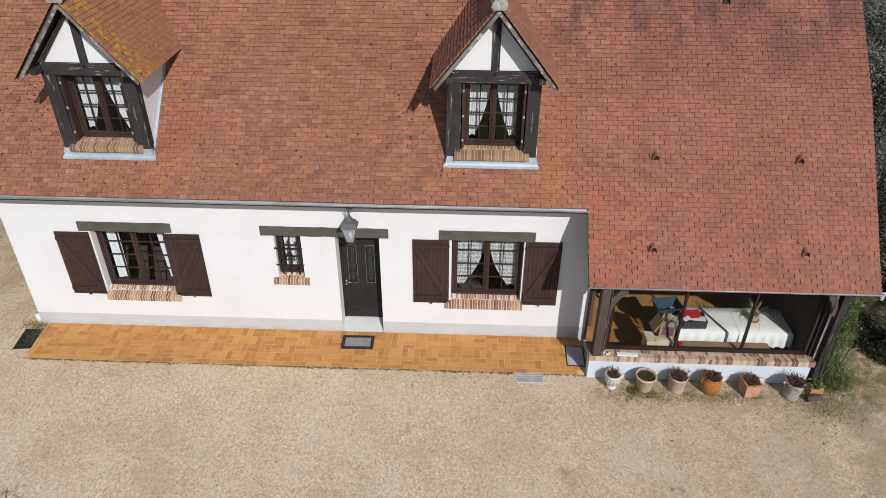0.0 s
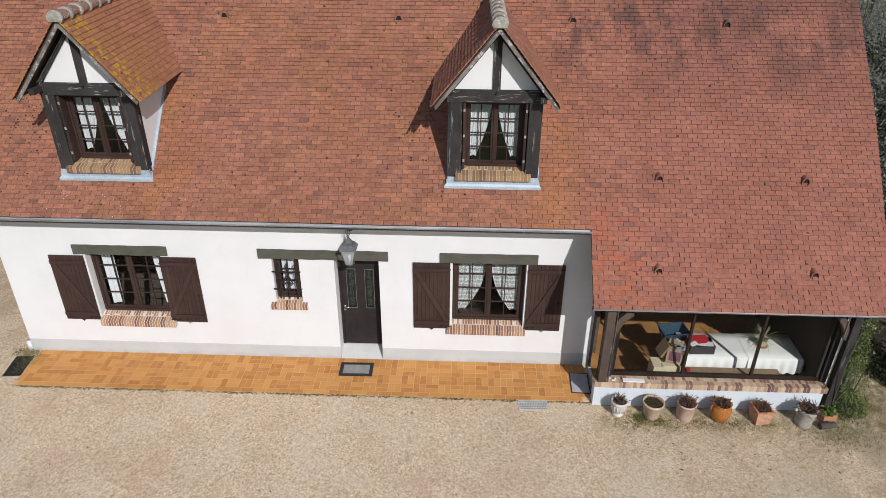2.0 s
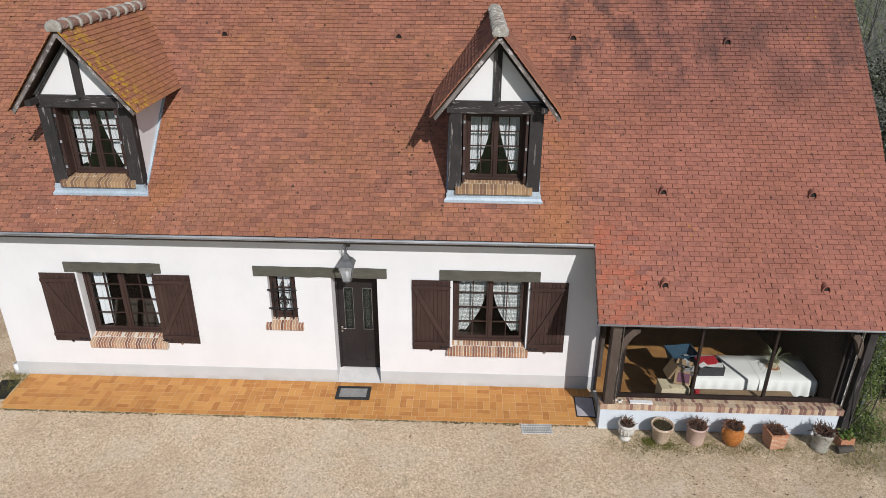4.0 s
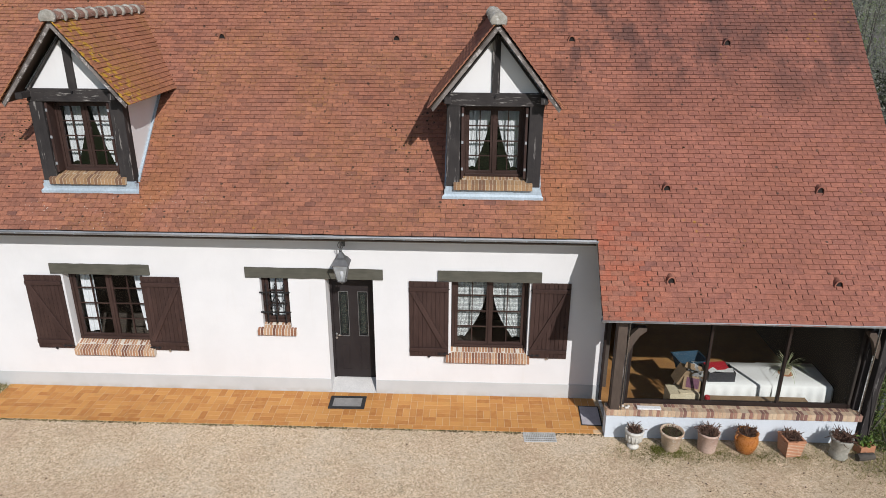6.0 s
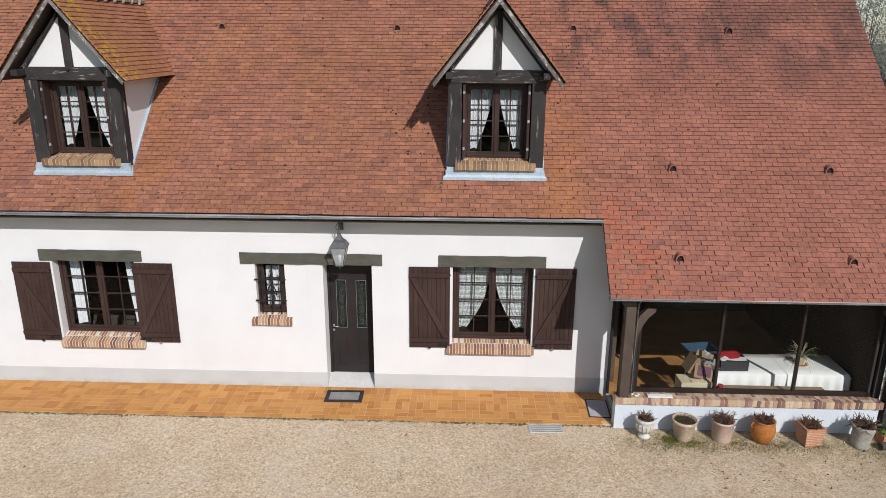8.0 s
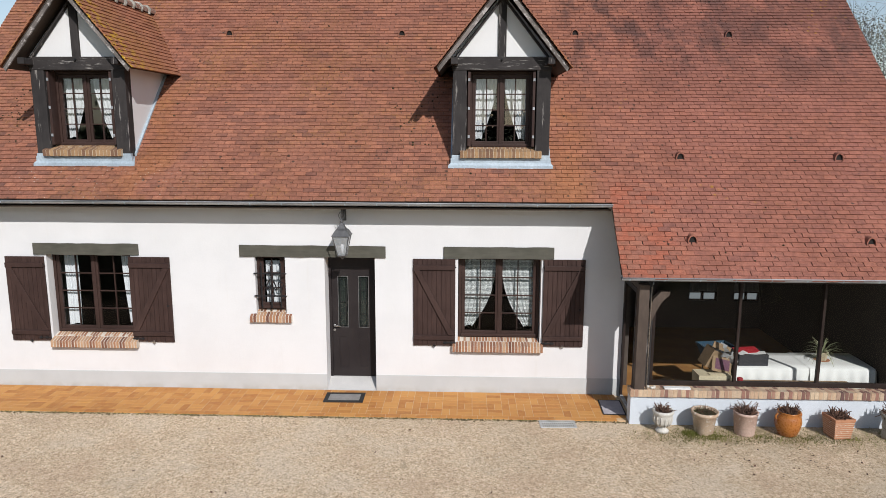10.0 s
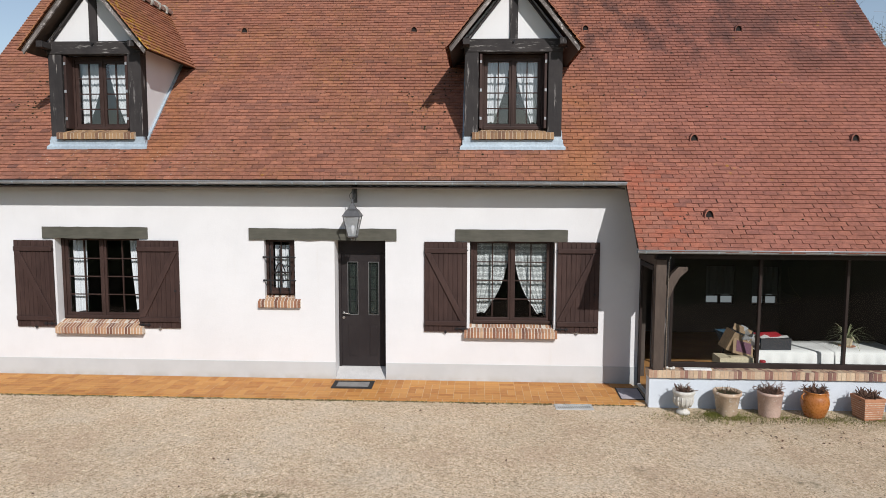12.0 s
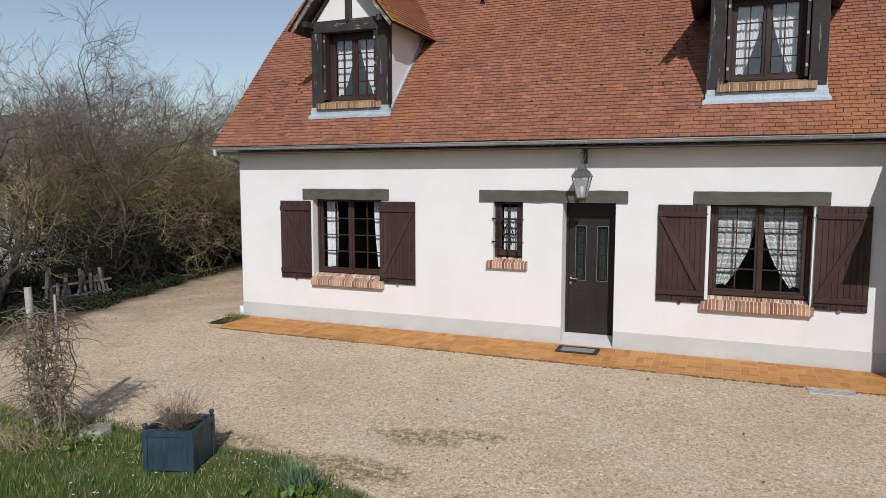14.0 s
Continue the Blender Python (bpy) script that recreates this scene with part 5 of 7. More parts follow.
PLANTER = surface("petrol_blue_paint", (0.018, 0.042, 0.058), (0.025, 0.055, 0.072), 2, 30, 0.5, 0.2, 0.002, stretch=(1, 1, 0.2), worn=(0.05, 0.075, 0.085), worn_at=0.68)
PALE_WOOD = surface("silvered_wood", (0.36, 0.34, 0.30), (0.46, 0.44, 0.40), 3, 30, 0.85, 0.5, 0.004, stretch=(1, 1, 0.2))
# Weathered grey, lowered so the colour also carries the trees' shade.
OLD_WOOD = surface("grey_fence_wood", (0.13, 0.12, 0.105), (0.22, 0.205, 0.18), 3, 30, 0.9, 0.5, 0.004, stretch=(1, 1, 0.2), vary=0.3)
CARD = surface("cardboard", (0.28, 0.19, 0.11), (0.22, 0.15, 0.09), 3, 30, 0.85, 0.2)
CREAM = surface("cream_card", (0.62, 0.54, 0.38), (0.56, 0.48, 0.33), 3, 30, 0.8, 0.2)
PLUM = surface("plum_book_cover", (0.10, 0.03, 0.06), (0.13, 0.045, 0.08), 3, 30, 0.5, 0.1)
RED = surface("red_paper", (0.42, 0.018, 0.03), (0.36, 0.015, 0.025), 3, 30, 0.6, 0.1)
PAPER = surface("white_paper", (0.75, 0.75, 0.73), (0.68, 0.68, 0.67), 3, 30, 0.8, 0.1)
GREY_PAPER = surface("grey_wrapping", (0.42, 0.43, 0.44), (0.34, 0.35, 0.36), 8, 30, 0.6, 0.3, 0.004)
BLUE = surface("blue_canvas", (0.014, 0.058, 0.10), (0.010, 0.042, 0.075), 3, 60, 0.8, 0.3)
GREY_BOX = surface("dark_grey_plastic", (0.035, 0.036, 0.042), (0.045, 0.046, 0.052), 3, 60, 0.45, 0.1)


VINE = surface("peeling_vine_cane", (0.13, 0.10, 0.072), (0.22, 0.18, 0.135), 4, 30, 0.9, 0.4, 0.003, vary=0.3)
TWIG_OLIVE = surface("lichened_twig", (0.155, 0.135, 0.066), (0.29, 0.255, 0.135), 1.2, 20, 0.9, 0.2, vary=0.35)
# Near-black copy of TWIG; the thicket's inner shade is in its colour.
TWIG_DARK = surface("shade_dark_stem", (0.022, 0.019, 0.015), (0.045, 0.038, 0.03), 1.2, 20, 0.9, 0.2, vary=0.35, gloss=0.2)


def leaves(geo, rnd, centre, spread, count, size, droop=0.3):
    """Many small bent leaves, each two triangles, round a centre."""
    for _ in range(count):
        p = Vector(centre) + Vector((rnd.gauss(0, spread[0]), rnd.gauss(0, spread[1]), rnd.gauss(0, spread[2])))
        d = Vector((rnd.gauss(0, 1), rnd.gauss(0, 1), rnd.gauss(-droop, 0.8))).normalized()
        s = d.orthogonal().normalized()
        s.rotate(Matrix.Rotation(rnd.uniform(0, 6.28), 3, d))
        L, w = size * rnd.uniform(0.6, 1.3), size * rnd.uniform(0.25, 0.42)
        n = d.cross(s) * L * 0.12
        geo.add([p, p + d * L * 0.5 + s * w + n, p + d * L, p + d * L * 0.5 - s * w + n], [(0, 1, 2), (0, 2, 3)])


def stalks(geo, rnd, centre, radius, count, height, lean=0.6, thick=0.006, segs=4, sides=4):
    """Wiry stems that rise and bend outwards."""
    for _ in range(count):
        a, r = rnd.uniform(0, 6.28), radius * math.sqrt(rnd.random())
        p = Vector(centre) + Vector((r * math.cos(a), r * math.sin(a), 0))
        b = a + rnd.gauss(0, 0.9)
        d = Vector((math.cos(b) * lean * rnd.random(), math.sin(b) * lean * rnd.random(), 1.0))
        L = height * rnd.uniform(0.3, 1.05)
        pts = [p]
        for _k in range(segs):
            d = (d + Vector((rnd.gauss(0, 0.36), rnd.gauss(0, 0.36), rnd.gauss(-0.05, 0.22)))).normalized()
            p = p + d * L / segs
            pts.append(p)
        geo.tube(pts, thick * rnd.uniform(0.7, 1.2), thick * 0.4, sides, cap=False)


def pot(name, label, x, y, profile, material, soil_r, soil_z, seed, plant, sides=28, wobble=0.0):
    rnd = random.Random(seed)
    p = thing(name, label, "flower pot", x, y, 0.0, rnd.uniform(0, 90), group="pots along the veranda")
    part("vessel", Geo().lathe(profile, sides, None, wobble, rnd), material, p, smooth=True)
    part("soil", Geo().lathe([(soil_r, soil_z - 0.03), (soil_r, soil_z), (soil_r * 0.5, soil_z + 0.02)], 16), SOIL, p)
    g = Geo()
    stalks(g, rnd, (0, 0, soil_z), soil_r * 0.8, *plant)
    tagged(part("stem_tangle", g, STALK, p, "dry brown pruned stems"), kind="stuff")
    return p


HOLLOW = lambda r, h, t, z: [(r - t, h), (r - t - 0.01, z), (0.001, z)]
urn = [(0.105, 0.0), (0.108, 0.03), (0.085, 0.05), (0.06, 0.075), (0.06, 0.10), (0.11, 0.13), (0.145, 0.19), (0.15, 0.27), (0.145, 0.30), (0.17, 0.335), (0.178, 0.36), (0.172, 0.385)] + HOLLOW(0.172, 0.385, 0.03, 0.34)
p1 = pot("urn", "small white cast-stone urn with dead stems", 5.40, -1.55, urn, STONE_WHITE, 0.135, 0.345, 21, (60, 0.16, 1.2, 0.011))
for k in range(14):
    a = 2 * math.pi * k / 14
    c, s = math.cos(a), math.sin(a)
    part("flute", Geo().tube([(0.112 * c, 0.112 * s, 0.13), (0.147 * c, 0.147 * s, 0.19), (0.152 * c, 0.152 * s, 0.25), (0.147 * c, 0.147 * s, 0.29)], 0.014, 0.012, 6), STONE_WHITE, p1, smooth=True)
taper = [(0.145, 0.0), (0.15, 0.01), (0.195, 0.32), (0.215, 0.33), (0.22, 0.385)] + HOLLOW(0.22, 0.385, 0.025, 0.33)
p2 = pot("flower_pot", "pale terracotta pot with grass and dry stems", 6.08, -1.56, taper, CLAY_PALE, 0.19, 0.335, 22, (40, 0.14, 1.1, 0.0055))
tub = [(0.158, 0.0), (0.161, 0.01), (0.188, 0.345), (0.196, 0.35), (0.197, 0.39)] + HOLLOW(0.197, 0.39, 0.02, 0.355)
p3 = pot("flower_pot", "smooth pinkish pot with many dry stems", 6.75, -1.56, tub, CLAY_PINK, 0.17, 0.358, 23, (90, 0.22, 1.3, 0.011))
jar = [(0.13, 0.0), (0.15, 0.02), (0.195, 0.14), (0.21, 0.24), (0.195, 0.33), (0.165, 0.375), (0.18, 0.40), (0.185, 0.415)] + HOLLOW(0.185, 0.415, 0.022, 0.36)
p4 = pot("jar", "glossy amber glazed jar with loop handles", 7.44, -1.58, jar, GLAZE, 0.15, 0.365, 24, (80, 0.21, 1.4, 0.010))
p4.matrix_world = pose(7.44, -1.58, 0, 0, 0, 12)
for s in (-1, 1):
    loop = [(s * (0.18 + 0.055 * math.sin(a)), 0, 0.33 + 0.055 * math.cos(a)) for a in [0.3 + 0.45 * i for i in range(6)]]
    part("handle", Geo().tube(loop, 0.014, 0.014, 8), GLAZE, p4, smooth=True)
stump = [(0.15, 0.0), (0.165, 0.02), (0.145, 0.10), (0.155, 0.2), (0.17, 0.27), (0.19, 0.36), (0.205, 0.41)] + HOLLOW(0.205, 0.41, 0.035, 0.36)
p6 = pot("flower_pot", "rough grey stone pot shaped like a tree stump", 9.10, -1.66, stump, STONE, 0.165, 0.365, 26, (110, 0.25, 1.5, 0.013), 18, 0.09)
rnd0 = random.Random(30)
g = Geo()
for _ in range(260):
    a, r = rnd0.uniform(0, 6.28), 0.18 * math.sqrt(rnd0.random())
    q = Vector((r * math.cos(a), r * math.sin(a), 0.345))
    tip = q + Vector((rnd0.gauss(0, 0.03), rnd0.gauss(0, 0.03), rnd0.uniform(0.03, 0.10)))
    g.add([q + Vector((0.004, 0, 0)), q - Vector((0.004, 0, 0)), tip], [(0, 1, 2)])
part("grass_tuft", g, GREEN, p2, "green grass tuft")


def square_pot():
    p = thing("square_pot", "square ribbed terracotta pot with dry stems", "flower pot", 8.24, -1.60, 0, 8, group="pots along the veranda")
    g = Geo()
    lo, hi, h, t = 0.135, 0.165, 0.32, 0.025
    ring = lambda r, z: [(-r, -r, z), (r, -r, z), (r, r, z), (-r, r, z)]
    levels = [ring(lo, 0)]
    n = 9
    for i in range(n):
        r = lo + (hi - lo) * (i + 0.5) / n
        levels += [ring(r + 0.007, h * (i + 0.25) / n), ring(r + 0.007, h * (i + 0.75) / n), ring(r, h * (i + 0.95) / n)]
    levels += [ring(hi + 0.012, h - 0.005), ring(hi + 0.012, h + 0.03), ring(hi - t, h + 0.03), ring(hi - t - 0.01, h - 0.04)]
    for lv in levels:
        g.v += lv
    g.f = [(4 * k + i, 4 * k + (i + 1) % 4, 4 * k + 4 + (i + 1) % 4, 4 * k + 4 + i) for k in range(len(levels) - 1) for i in range(4)] + [(3, 2, 1, 0)]
    part("vessel", g, CLAY, p)
    lines = Geo()
    for i in range(1, n):
        r, z = lo + (hi - lo) * (i + 0.1) / n + 0.0055, h * (i + 0.08) / n
        for dx, dy, ex, ey in ((-r, -r, r, -r + 0.004), (-r, r - 0.004, r, r), (-r, -r + 0.004, -r + 0.004, r - 0.004), (r - 0.004, -r + 0.004, r, r - 0.004)):
            lines.box(dx, dy, z - 0.005, ex, ey, z + 0.005)
    part("lime_lines", lines, CLAY_PALE, p, "pale limed grooves")
    part("soil", cube(-0.13, -0.13, h - 0.05, 0.13, 0.13, h - 0.01), SOIL, p)
    g = Geo()
    stalks(g, random.Random(25), (0, 0, h - 0.01), 0.125, 105, 0.19, 1.5, 0.012)
    tagged(part("stem_tangle", g, STALK, p, "dry brown pruned stems"), kind="stuff")


square_pot()
tr = thing("trough", "small terracotta trough with green shoots", "flower pot", 9.63, -1.52, 0.0, 12, group="pots along the veranda")
part("vessel", Geo().box(-0.15, -0.09, 0, 0.15, -0.07, 0.17).box(-0.15, 0.07, 0, 0.15, 0.09, 0.17).box(-0.15, -0.07, 0, -0.13, 0.07, 0.17).box(0.13, -0.07, 0, 0.15, 0.07, 0.17).box(-0.13, -0.07, 0, 0.13, 0.07, 0.14), CLAY, tr)
g = Geo()
leaves(g, random.Random(33), (0, 0, 0.20), (0.08, 0.05, 0.04), 80, 0.08, -0.8)
tagged(part("shoots", g, GREEN, tr, "fresh green shoots"), kind="stuff")
tagged(part("log", Geo().tube([(-0.16, 0, 0.075), (0.16, 0.02, 0.08)], 0.07, 0.065, 10), BARK, at=pose(9.52, -1.78, 0, 0, 0, 6)), "short dark log with bark lying by the pots", "log")

mat1 = thing("door_mat", "black rubber door mat with a grey bristle field", "door mat", -0.135, -0.395, 0.022, 1)
part("rim", bar_geo(-0.365, 0.365, -0.225, 0.225, 0, 0.016, 0.075), RUBBER, mat1, at=pose(0, 0, 0.016, -90, 0, 0))
part("bristles", cube(-0.288, -0.148, 0.0, 0.288, 0.148, 0.014), COIR, mat1, "grey bristle field")
mat2 = thing("door_mat", "faded lilac mat with a dark rim by the side door", "door mat", 4.75, -0.64, 0.022, -2)
part("rim", bar_geo(-0.205, 0.205, -0.33, 0.33, 0, 0.010, 0.022), RUBBER, mat2, at=pose(0, 0, 0.010, -90, 0, 0))
part("pile", cube(-0.182, -0.307, 0.0, 0.182, 0.307, 0.010), LILAC, mat2)


def drain(x0, x1, y0, y1, label, material, nx, ny, turn=0):
    d = thing("drain_grate", label, "drain", (x0 + x1) / 2, (y0 + y1) / 2, 0.0, turn)
    w, h = x1 - x0, y1 - y0
    part("rim", Geo().box(-w / 2, -h / 2, 0, w / 2, -h / 2 + 0.02, 0.012).box(-w / 2, h / 2 - 0.02, 0, w / 2, h / 2, 0.012).box(-w / 2, -h / 2 + 0.02, 0, -w / 2 + 0.02, h / 2 - 0.02, 0.012).box(w / 2 - 0.02, -h / 2 + 0.02, 0, w / 2, h / 2 - 0.02, 0.012), material, d)
    # A flat sheet, black under black mesh, stands in for the pit's shade.
    part("pit", cube(-w / 2 + 0.02, -h / 2 + 0.02, -0.002, w / 2 - 0.02, h / 2 - 0.02, 0.002), RUBBER if material is BLACK else STONE, d, "flat sheet in place of the pit under the grate")
    for i in range(1, nx):
        x = -w / 2 + w * i / nx
        part("bar", cube(x - 0.006, -h / 2 + 0.021, 0.003, x + 0.006, h / 2 - 0.021, 0.011), material, d)
    for i in range(1, ny):
        y = -h / 2 + h * i / ny
        part("cross_bar", cube(-w / 2 + 0.021, y - 0.005, 0.0035, w / 2 - 0.021, y + 0.005, 0.0105), material, d)


drain(3.385, 4.00, -1.50, -1.212, "pale metal drain grate set in the gravel", GRATE, 18, 4, 2)
drain(-7.86, -7.47, -0.92, -0.24, "black mesh grate at the corner of the terrace", BLACK, 10, 16, 6)


# ---------------------------------------------------------------- inside the veranda
def dining_table():
    t = thing("table", "long dining table under white cloths", "table", 8.1, -0.18, 0.06)
    for x in (-1.0, 1.0):
        for y in (-0.30, 0.30):
            part("leg", cube(x - 0.035, y - 0.035, 0, x + 0.035, y + 0.035, 0.70), BAY_WOOD, t)
    part("tabletop", cube(-1.18, -0.41, 0.70, 1.18, 0.41, 0.74), BAY_WOOD, t)

    def cloth(x0, x1, drop, seed):
        r = random.Random(seed)
        g, nx, k = Geo(), 40, 0
        prof = [(-0.46, -drop), (-0.455, -drop * 0.5), (-0.44, -0.03), (-0.42, 0.0), (-0.2, 0.004), (0, 0.004), (0.2, 0.004), (0.42, 0), (0.44, -0.03), (0.46, -drop)]
        for i in range(nx + 1):
            x = x0 + (x1 - x0) * i / nx
            for y, z in prof:
                hang = min(1.0, max(0.0, -z / drop))
                g.v.append((x, y * (1 + 0.02 * (seed - 1)) + math.copysign(0.025, y) * math.sin(i * 0.9 + seed) * hang, 0.745 + 0.006 * (seed - 1) + z))
        m = len(prof)
        g.f = [(i * m + j, (i + 1) * m + j, (i + 1) * m + j + 1, i * m + j + 1) for i in range(nx) for j in range(m - 1)]
        ob = tagged(part("tablecloth", g, CLOTH, smooth=True, at=pose(8.1, -0.18, 0.061)), "white tablecloth hanging over the table's edge", "tablecloth", "cloths on the table")
        end = Geo()
        for k in range(11):
            y = -0.42 + 0.084 * k
            bulge = 0.03 * math.sin(k * 1.3)
            end.v += [(x1, y, 0.745), (x1 + 0.03, y * 1.04, 0.70), (x1 + 0.045 + bulge, y * 1.08, 0.745 - drop)]
        end.f = [(3 * k + j, 3 * k + 3 + j, 3 * k + 4 + j, 3 * k + 1 + j) for k in range(10) for j in range(2)]
        part("end_fall", end, CLOTH, ob, smooth=True)

    cloth(-1.20, 0.12, 0.42, 1)
    cloth(0.10, 1.24, 0.36, 2)


dining_table()


def storage_box(name, label, x, y, z, w, d, h, material, turn=0, t=0.012):
    b = thing(name, label, "box", x, y, z, turn)
    part("shell", Geo().box(-w / 2, -d / 2, 0, w / 2, -d / 2 + t, h).box(-w / 2, d / 2 - t, 0, w / 2, d / 2, h).box(-w / 2, -d / 2 + t, 0, -w / 2 + t, d / 2 - t, h).box(w / 2 - t, -d / 2 + t, 0, w / 2, d / 2 - t, h).box(-w / 2 + t, -d / 2 + t, 0, w / 2 - t, d / 2 - t, t), material, b)
    return b


storage_box("storage_bin", "dark grey plastic bin on the white tablecloth", 7.24, -0.36, 0.815, 0.52, 0.36, 0.20, GREY_BOX, 2)
tagged(part("folder", cube(-0.21, -0.13, 0, 0.21, 0.13, 0.03), RED, at=pose(7.20, -0.30, 1.005, 6, -2, 6)), "bright red folder lying in the bin", "folder")
for k, (x, y, z, w, d, rz) in enumerate(((7.30, -0.44, 1.012, 0.34, 0.16, -12), (7.06, -0.46, 1.012, 0.16, 0.12, 25))):
    tagged(part("paper", Geo().add([(-w / 2, -d / 2, 0), (0, -d / 2, 0.006), (w / 2, -d / 2, 0.03), (w / 2, d / 2, 0.035), (0, d / 2, 0.008), (-w / 2, d / 2, 0)], [(0, 1, 4, 5), (1, 2, 3, 4)]), PAPER, at=pose(x, y, z, 0, 0, rz)), "loose white sheets on the red folder", "paper", "papers in the bin")
tagged(part("carton", cube(-0.28, -0.17, 0, 0.28, 0.17, 0.70), CREAM, at=pose(6.44, -0.76, 0.061, 0, 0, 2)), "cream cardboard carton standing on the floor", "box")
op = storage_box("carton", "open brown carton tipped against other boxes", 6.50, -0.58, 0.775, 0.36, 0.26, 0.34, CARD, 14)
op.matrix_world = pose(6.46, -0.56, 0.80, 8, 24, 14)
part("flap", cube(-0.19, -0.135, 0.34, 0.19, -0.125, 0.45), CARD, op, at=pose(0, 0, 0, -14, 0, 0))
part("flap", cube(0.168, -0.13, 0.34, 0.178, 0.13, 0.46), CARD, op, at=pose(0, 0, 0, 0, 18, 0))
bk = tagged(part("picture_book", cube(-0.19, -0.014, 0, 0.19, 0.014, 0.27), CARD, at=pose(6.58, -0.80, 0.775, -24, 16, 10)), "plum-covered picture book with a tan border", "book")
part("cover_panel", cube(-0.13, -0.019, 0.045, 0.15, -0.0145, 0.235), PLUM, bk, "plum cover panel")
tagged(part("magazine", cube(-0.17, -0.05, 0, 0.17, 0.05, 0.012), CREAM, at=pose(6.52, -0.86, 0.764, 0, 0, 4)), "cream magazine with red edging on a carton", "magazine")
for k, (x, y, z, w, h, rx, ry, rz) in enumerate(((6.60, -0.55, 1.03, 0.14, 0.22, 20, 24, 20), (6.70, -0.52, 1.0, 0.20, 0.20, 35, 30, -15), (6.66, -0.62, 0.98, 0.22, 0.16, 50, 10, 30), (6.78, -0.60, 0.92, 0.18, 0.2, 30, -20, 5), (6.80, -0.66, 0.84, 0.16, 0.16, 20, 15, -25), (6.56, -0.50, 1.05, 0.10, 0.18, 10, -12, 50))):
    tagged(part("crumpled_paper", Geo().add([(-w / 2, 0, 0), (0, 0.05, 0.02), (w / 2, -0.02, 0), (w / 2, 0.03, h), (0.02, -0.04, h * 1.05), (-w / 2, 0.04, h)], [(0, 1, 4, 5), (1, 2, 3, 4)]), PAPER if k % 2 else GREY_PAPER, at=pose(x, y, z, rx, ry, rz)), "crumpled white paper on top of cartons" if k % 2 else "crumpled pale grey wrapping on top of cartons", "paper", "papers on the cartons")
st = thing("stool", "plain dark wooden stool behind the cartons", "stool", 6.80, 0.10, 0.061, 8)
part("seat", cube(-0.20, -0.17, 0.62, 0.20, 0.17, 0.655), BAY_WOOD, st, bevel=0.006)
for x in (-0.16, 0.16):
    for y in (-0.13, 0.13):
        part("leg", Geo().tube([(x * 1.15, y * 1.15, 0), (x, y, 0.62)], 0.017, 0.015, 8), BAY_WOOD, st)
tub = Geo()
for (w, d, z), (w2, d2, z2) in (((0.20, 0.15, 0.0), (0.29, 0.22, 0.27)), ((0.19, 0.14, 0.012), (0.28, 0.21, 0.27))):
    tub.add([(sx * p, sy * q, h) for p, q, h in ((w, d, z), (w2, d2, z2)) for sx, sy in ((-1, -1), (1, -1), (1, 1), (-1, 1))], [(0, 1, 5, 4), (1, 2, 6, 5), (2, 3, 7, 6), (3, 0, 4, 7), (0, 1, 2, 3)])
tb = thing("storage_tub", "blue flared plastic tub standing on the stool", "tub", 6.80, 0.10, 0.717, 10)
part("shell", tub, BLUE, tb)
part("rim", Geo().box(-0.30, -0.23, 0.262, 0.30, -0.21, 0.282).box(-0.30, 0.21, 0.262, 0.30, 0.23, 0.282).box(-0.30, -0.21, 0.262, -0.28, 0.21, 0.282).box(0.28, -0.21, 0.262, 0.30, 0.21, 0.282), BLUE, tb, bevel=0.004)
bench = thing("bench", "low pale wooden bench by the window", "bench", 7.85, -0.82, 0.061)
part("plank", cube(-0.95, -0.10, 0.52, 0.95, 0.10, 0.56), CARD, bench)
for x in (-0.85, 0.85):
    part("leg", cube(x - 0.03, -0.09, 0, x + 0.03, 0.09, 0.52), CARD, bench)
tagged(part("red_tin", Geo().lathe([(0.05, 0), (0.05, 0.09), (0.045, 0.10), (0.001, 0.10)], 14), RED, at=pose(6.88, -0.90, 0.061 + 0.56)), "small red tin on the bench", "tin")
hp = thing("house_plant", "spider plant in a cream pot on the table", "plant", 8.63, -0.16, 0.812)
part("vessel", Geo().lathe([(0.07, 0), (0.075, 0.01), (0.10, 0.15), (0.105, 0.16), (0.09, 0.16), (0.085, 0.13), (0.001, 0.13)], 18), CREAM, hp, smooth=True)
part("saucer", Geo().lathe([(0.12, -0.002), (0.14, 0.012), (0.13, 0.014), (0.001, 0.006)], 18), CLAY, hp)
g = Geo()
rnd1 = random.Random(40)
for _ in range(46):
    a, L = rnd1.uniform(0, 6.28), rnd1.uniform(0.24, 0.44)
    out = Vector((math.cos(a), math.sin(a), 0))
    side = Vector((-out.y, out.x, 0)) * 0.009
    up = rnd1.uniform(0.6, 1.9)
    pts = [Vector((0, 0, 0.14)) + out * L * t + Vector((0, 0, L * (up * t - 1.1 * t * t))) for t in (0, 0.35, 0.7, 1.0)]
    g.add([p + side * (1 - 0.8 * i / 3) for i, p in enumerate(pts)] + [p - side * (1 - 0.8 * i / 3) for i, p in enumerate(pts)], [(i, i + 1, i + 5, i + 4) for i in range(3)])
part("blades", g, leaf_material("striped_blade", (0.24, 0.27, 0.13), (0.46, 0.47, 0.32)), hp, "arching variegated leaves")
tagged(part("white_tile", cube(-0.22, -0.05, 0, 0.22, 0.05, 0.025), PAPER, at=pose(5.70, -1.24, 0.634, 0, 0, -1), bevel=0.003), "white strip lying on the brick sill", "strip")
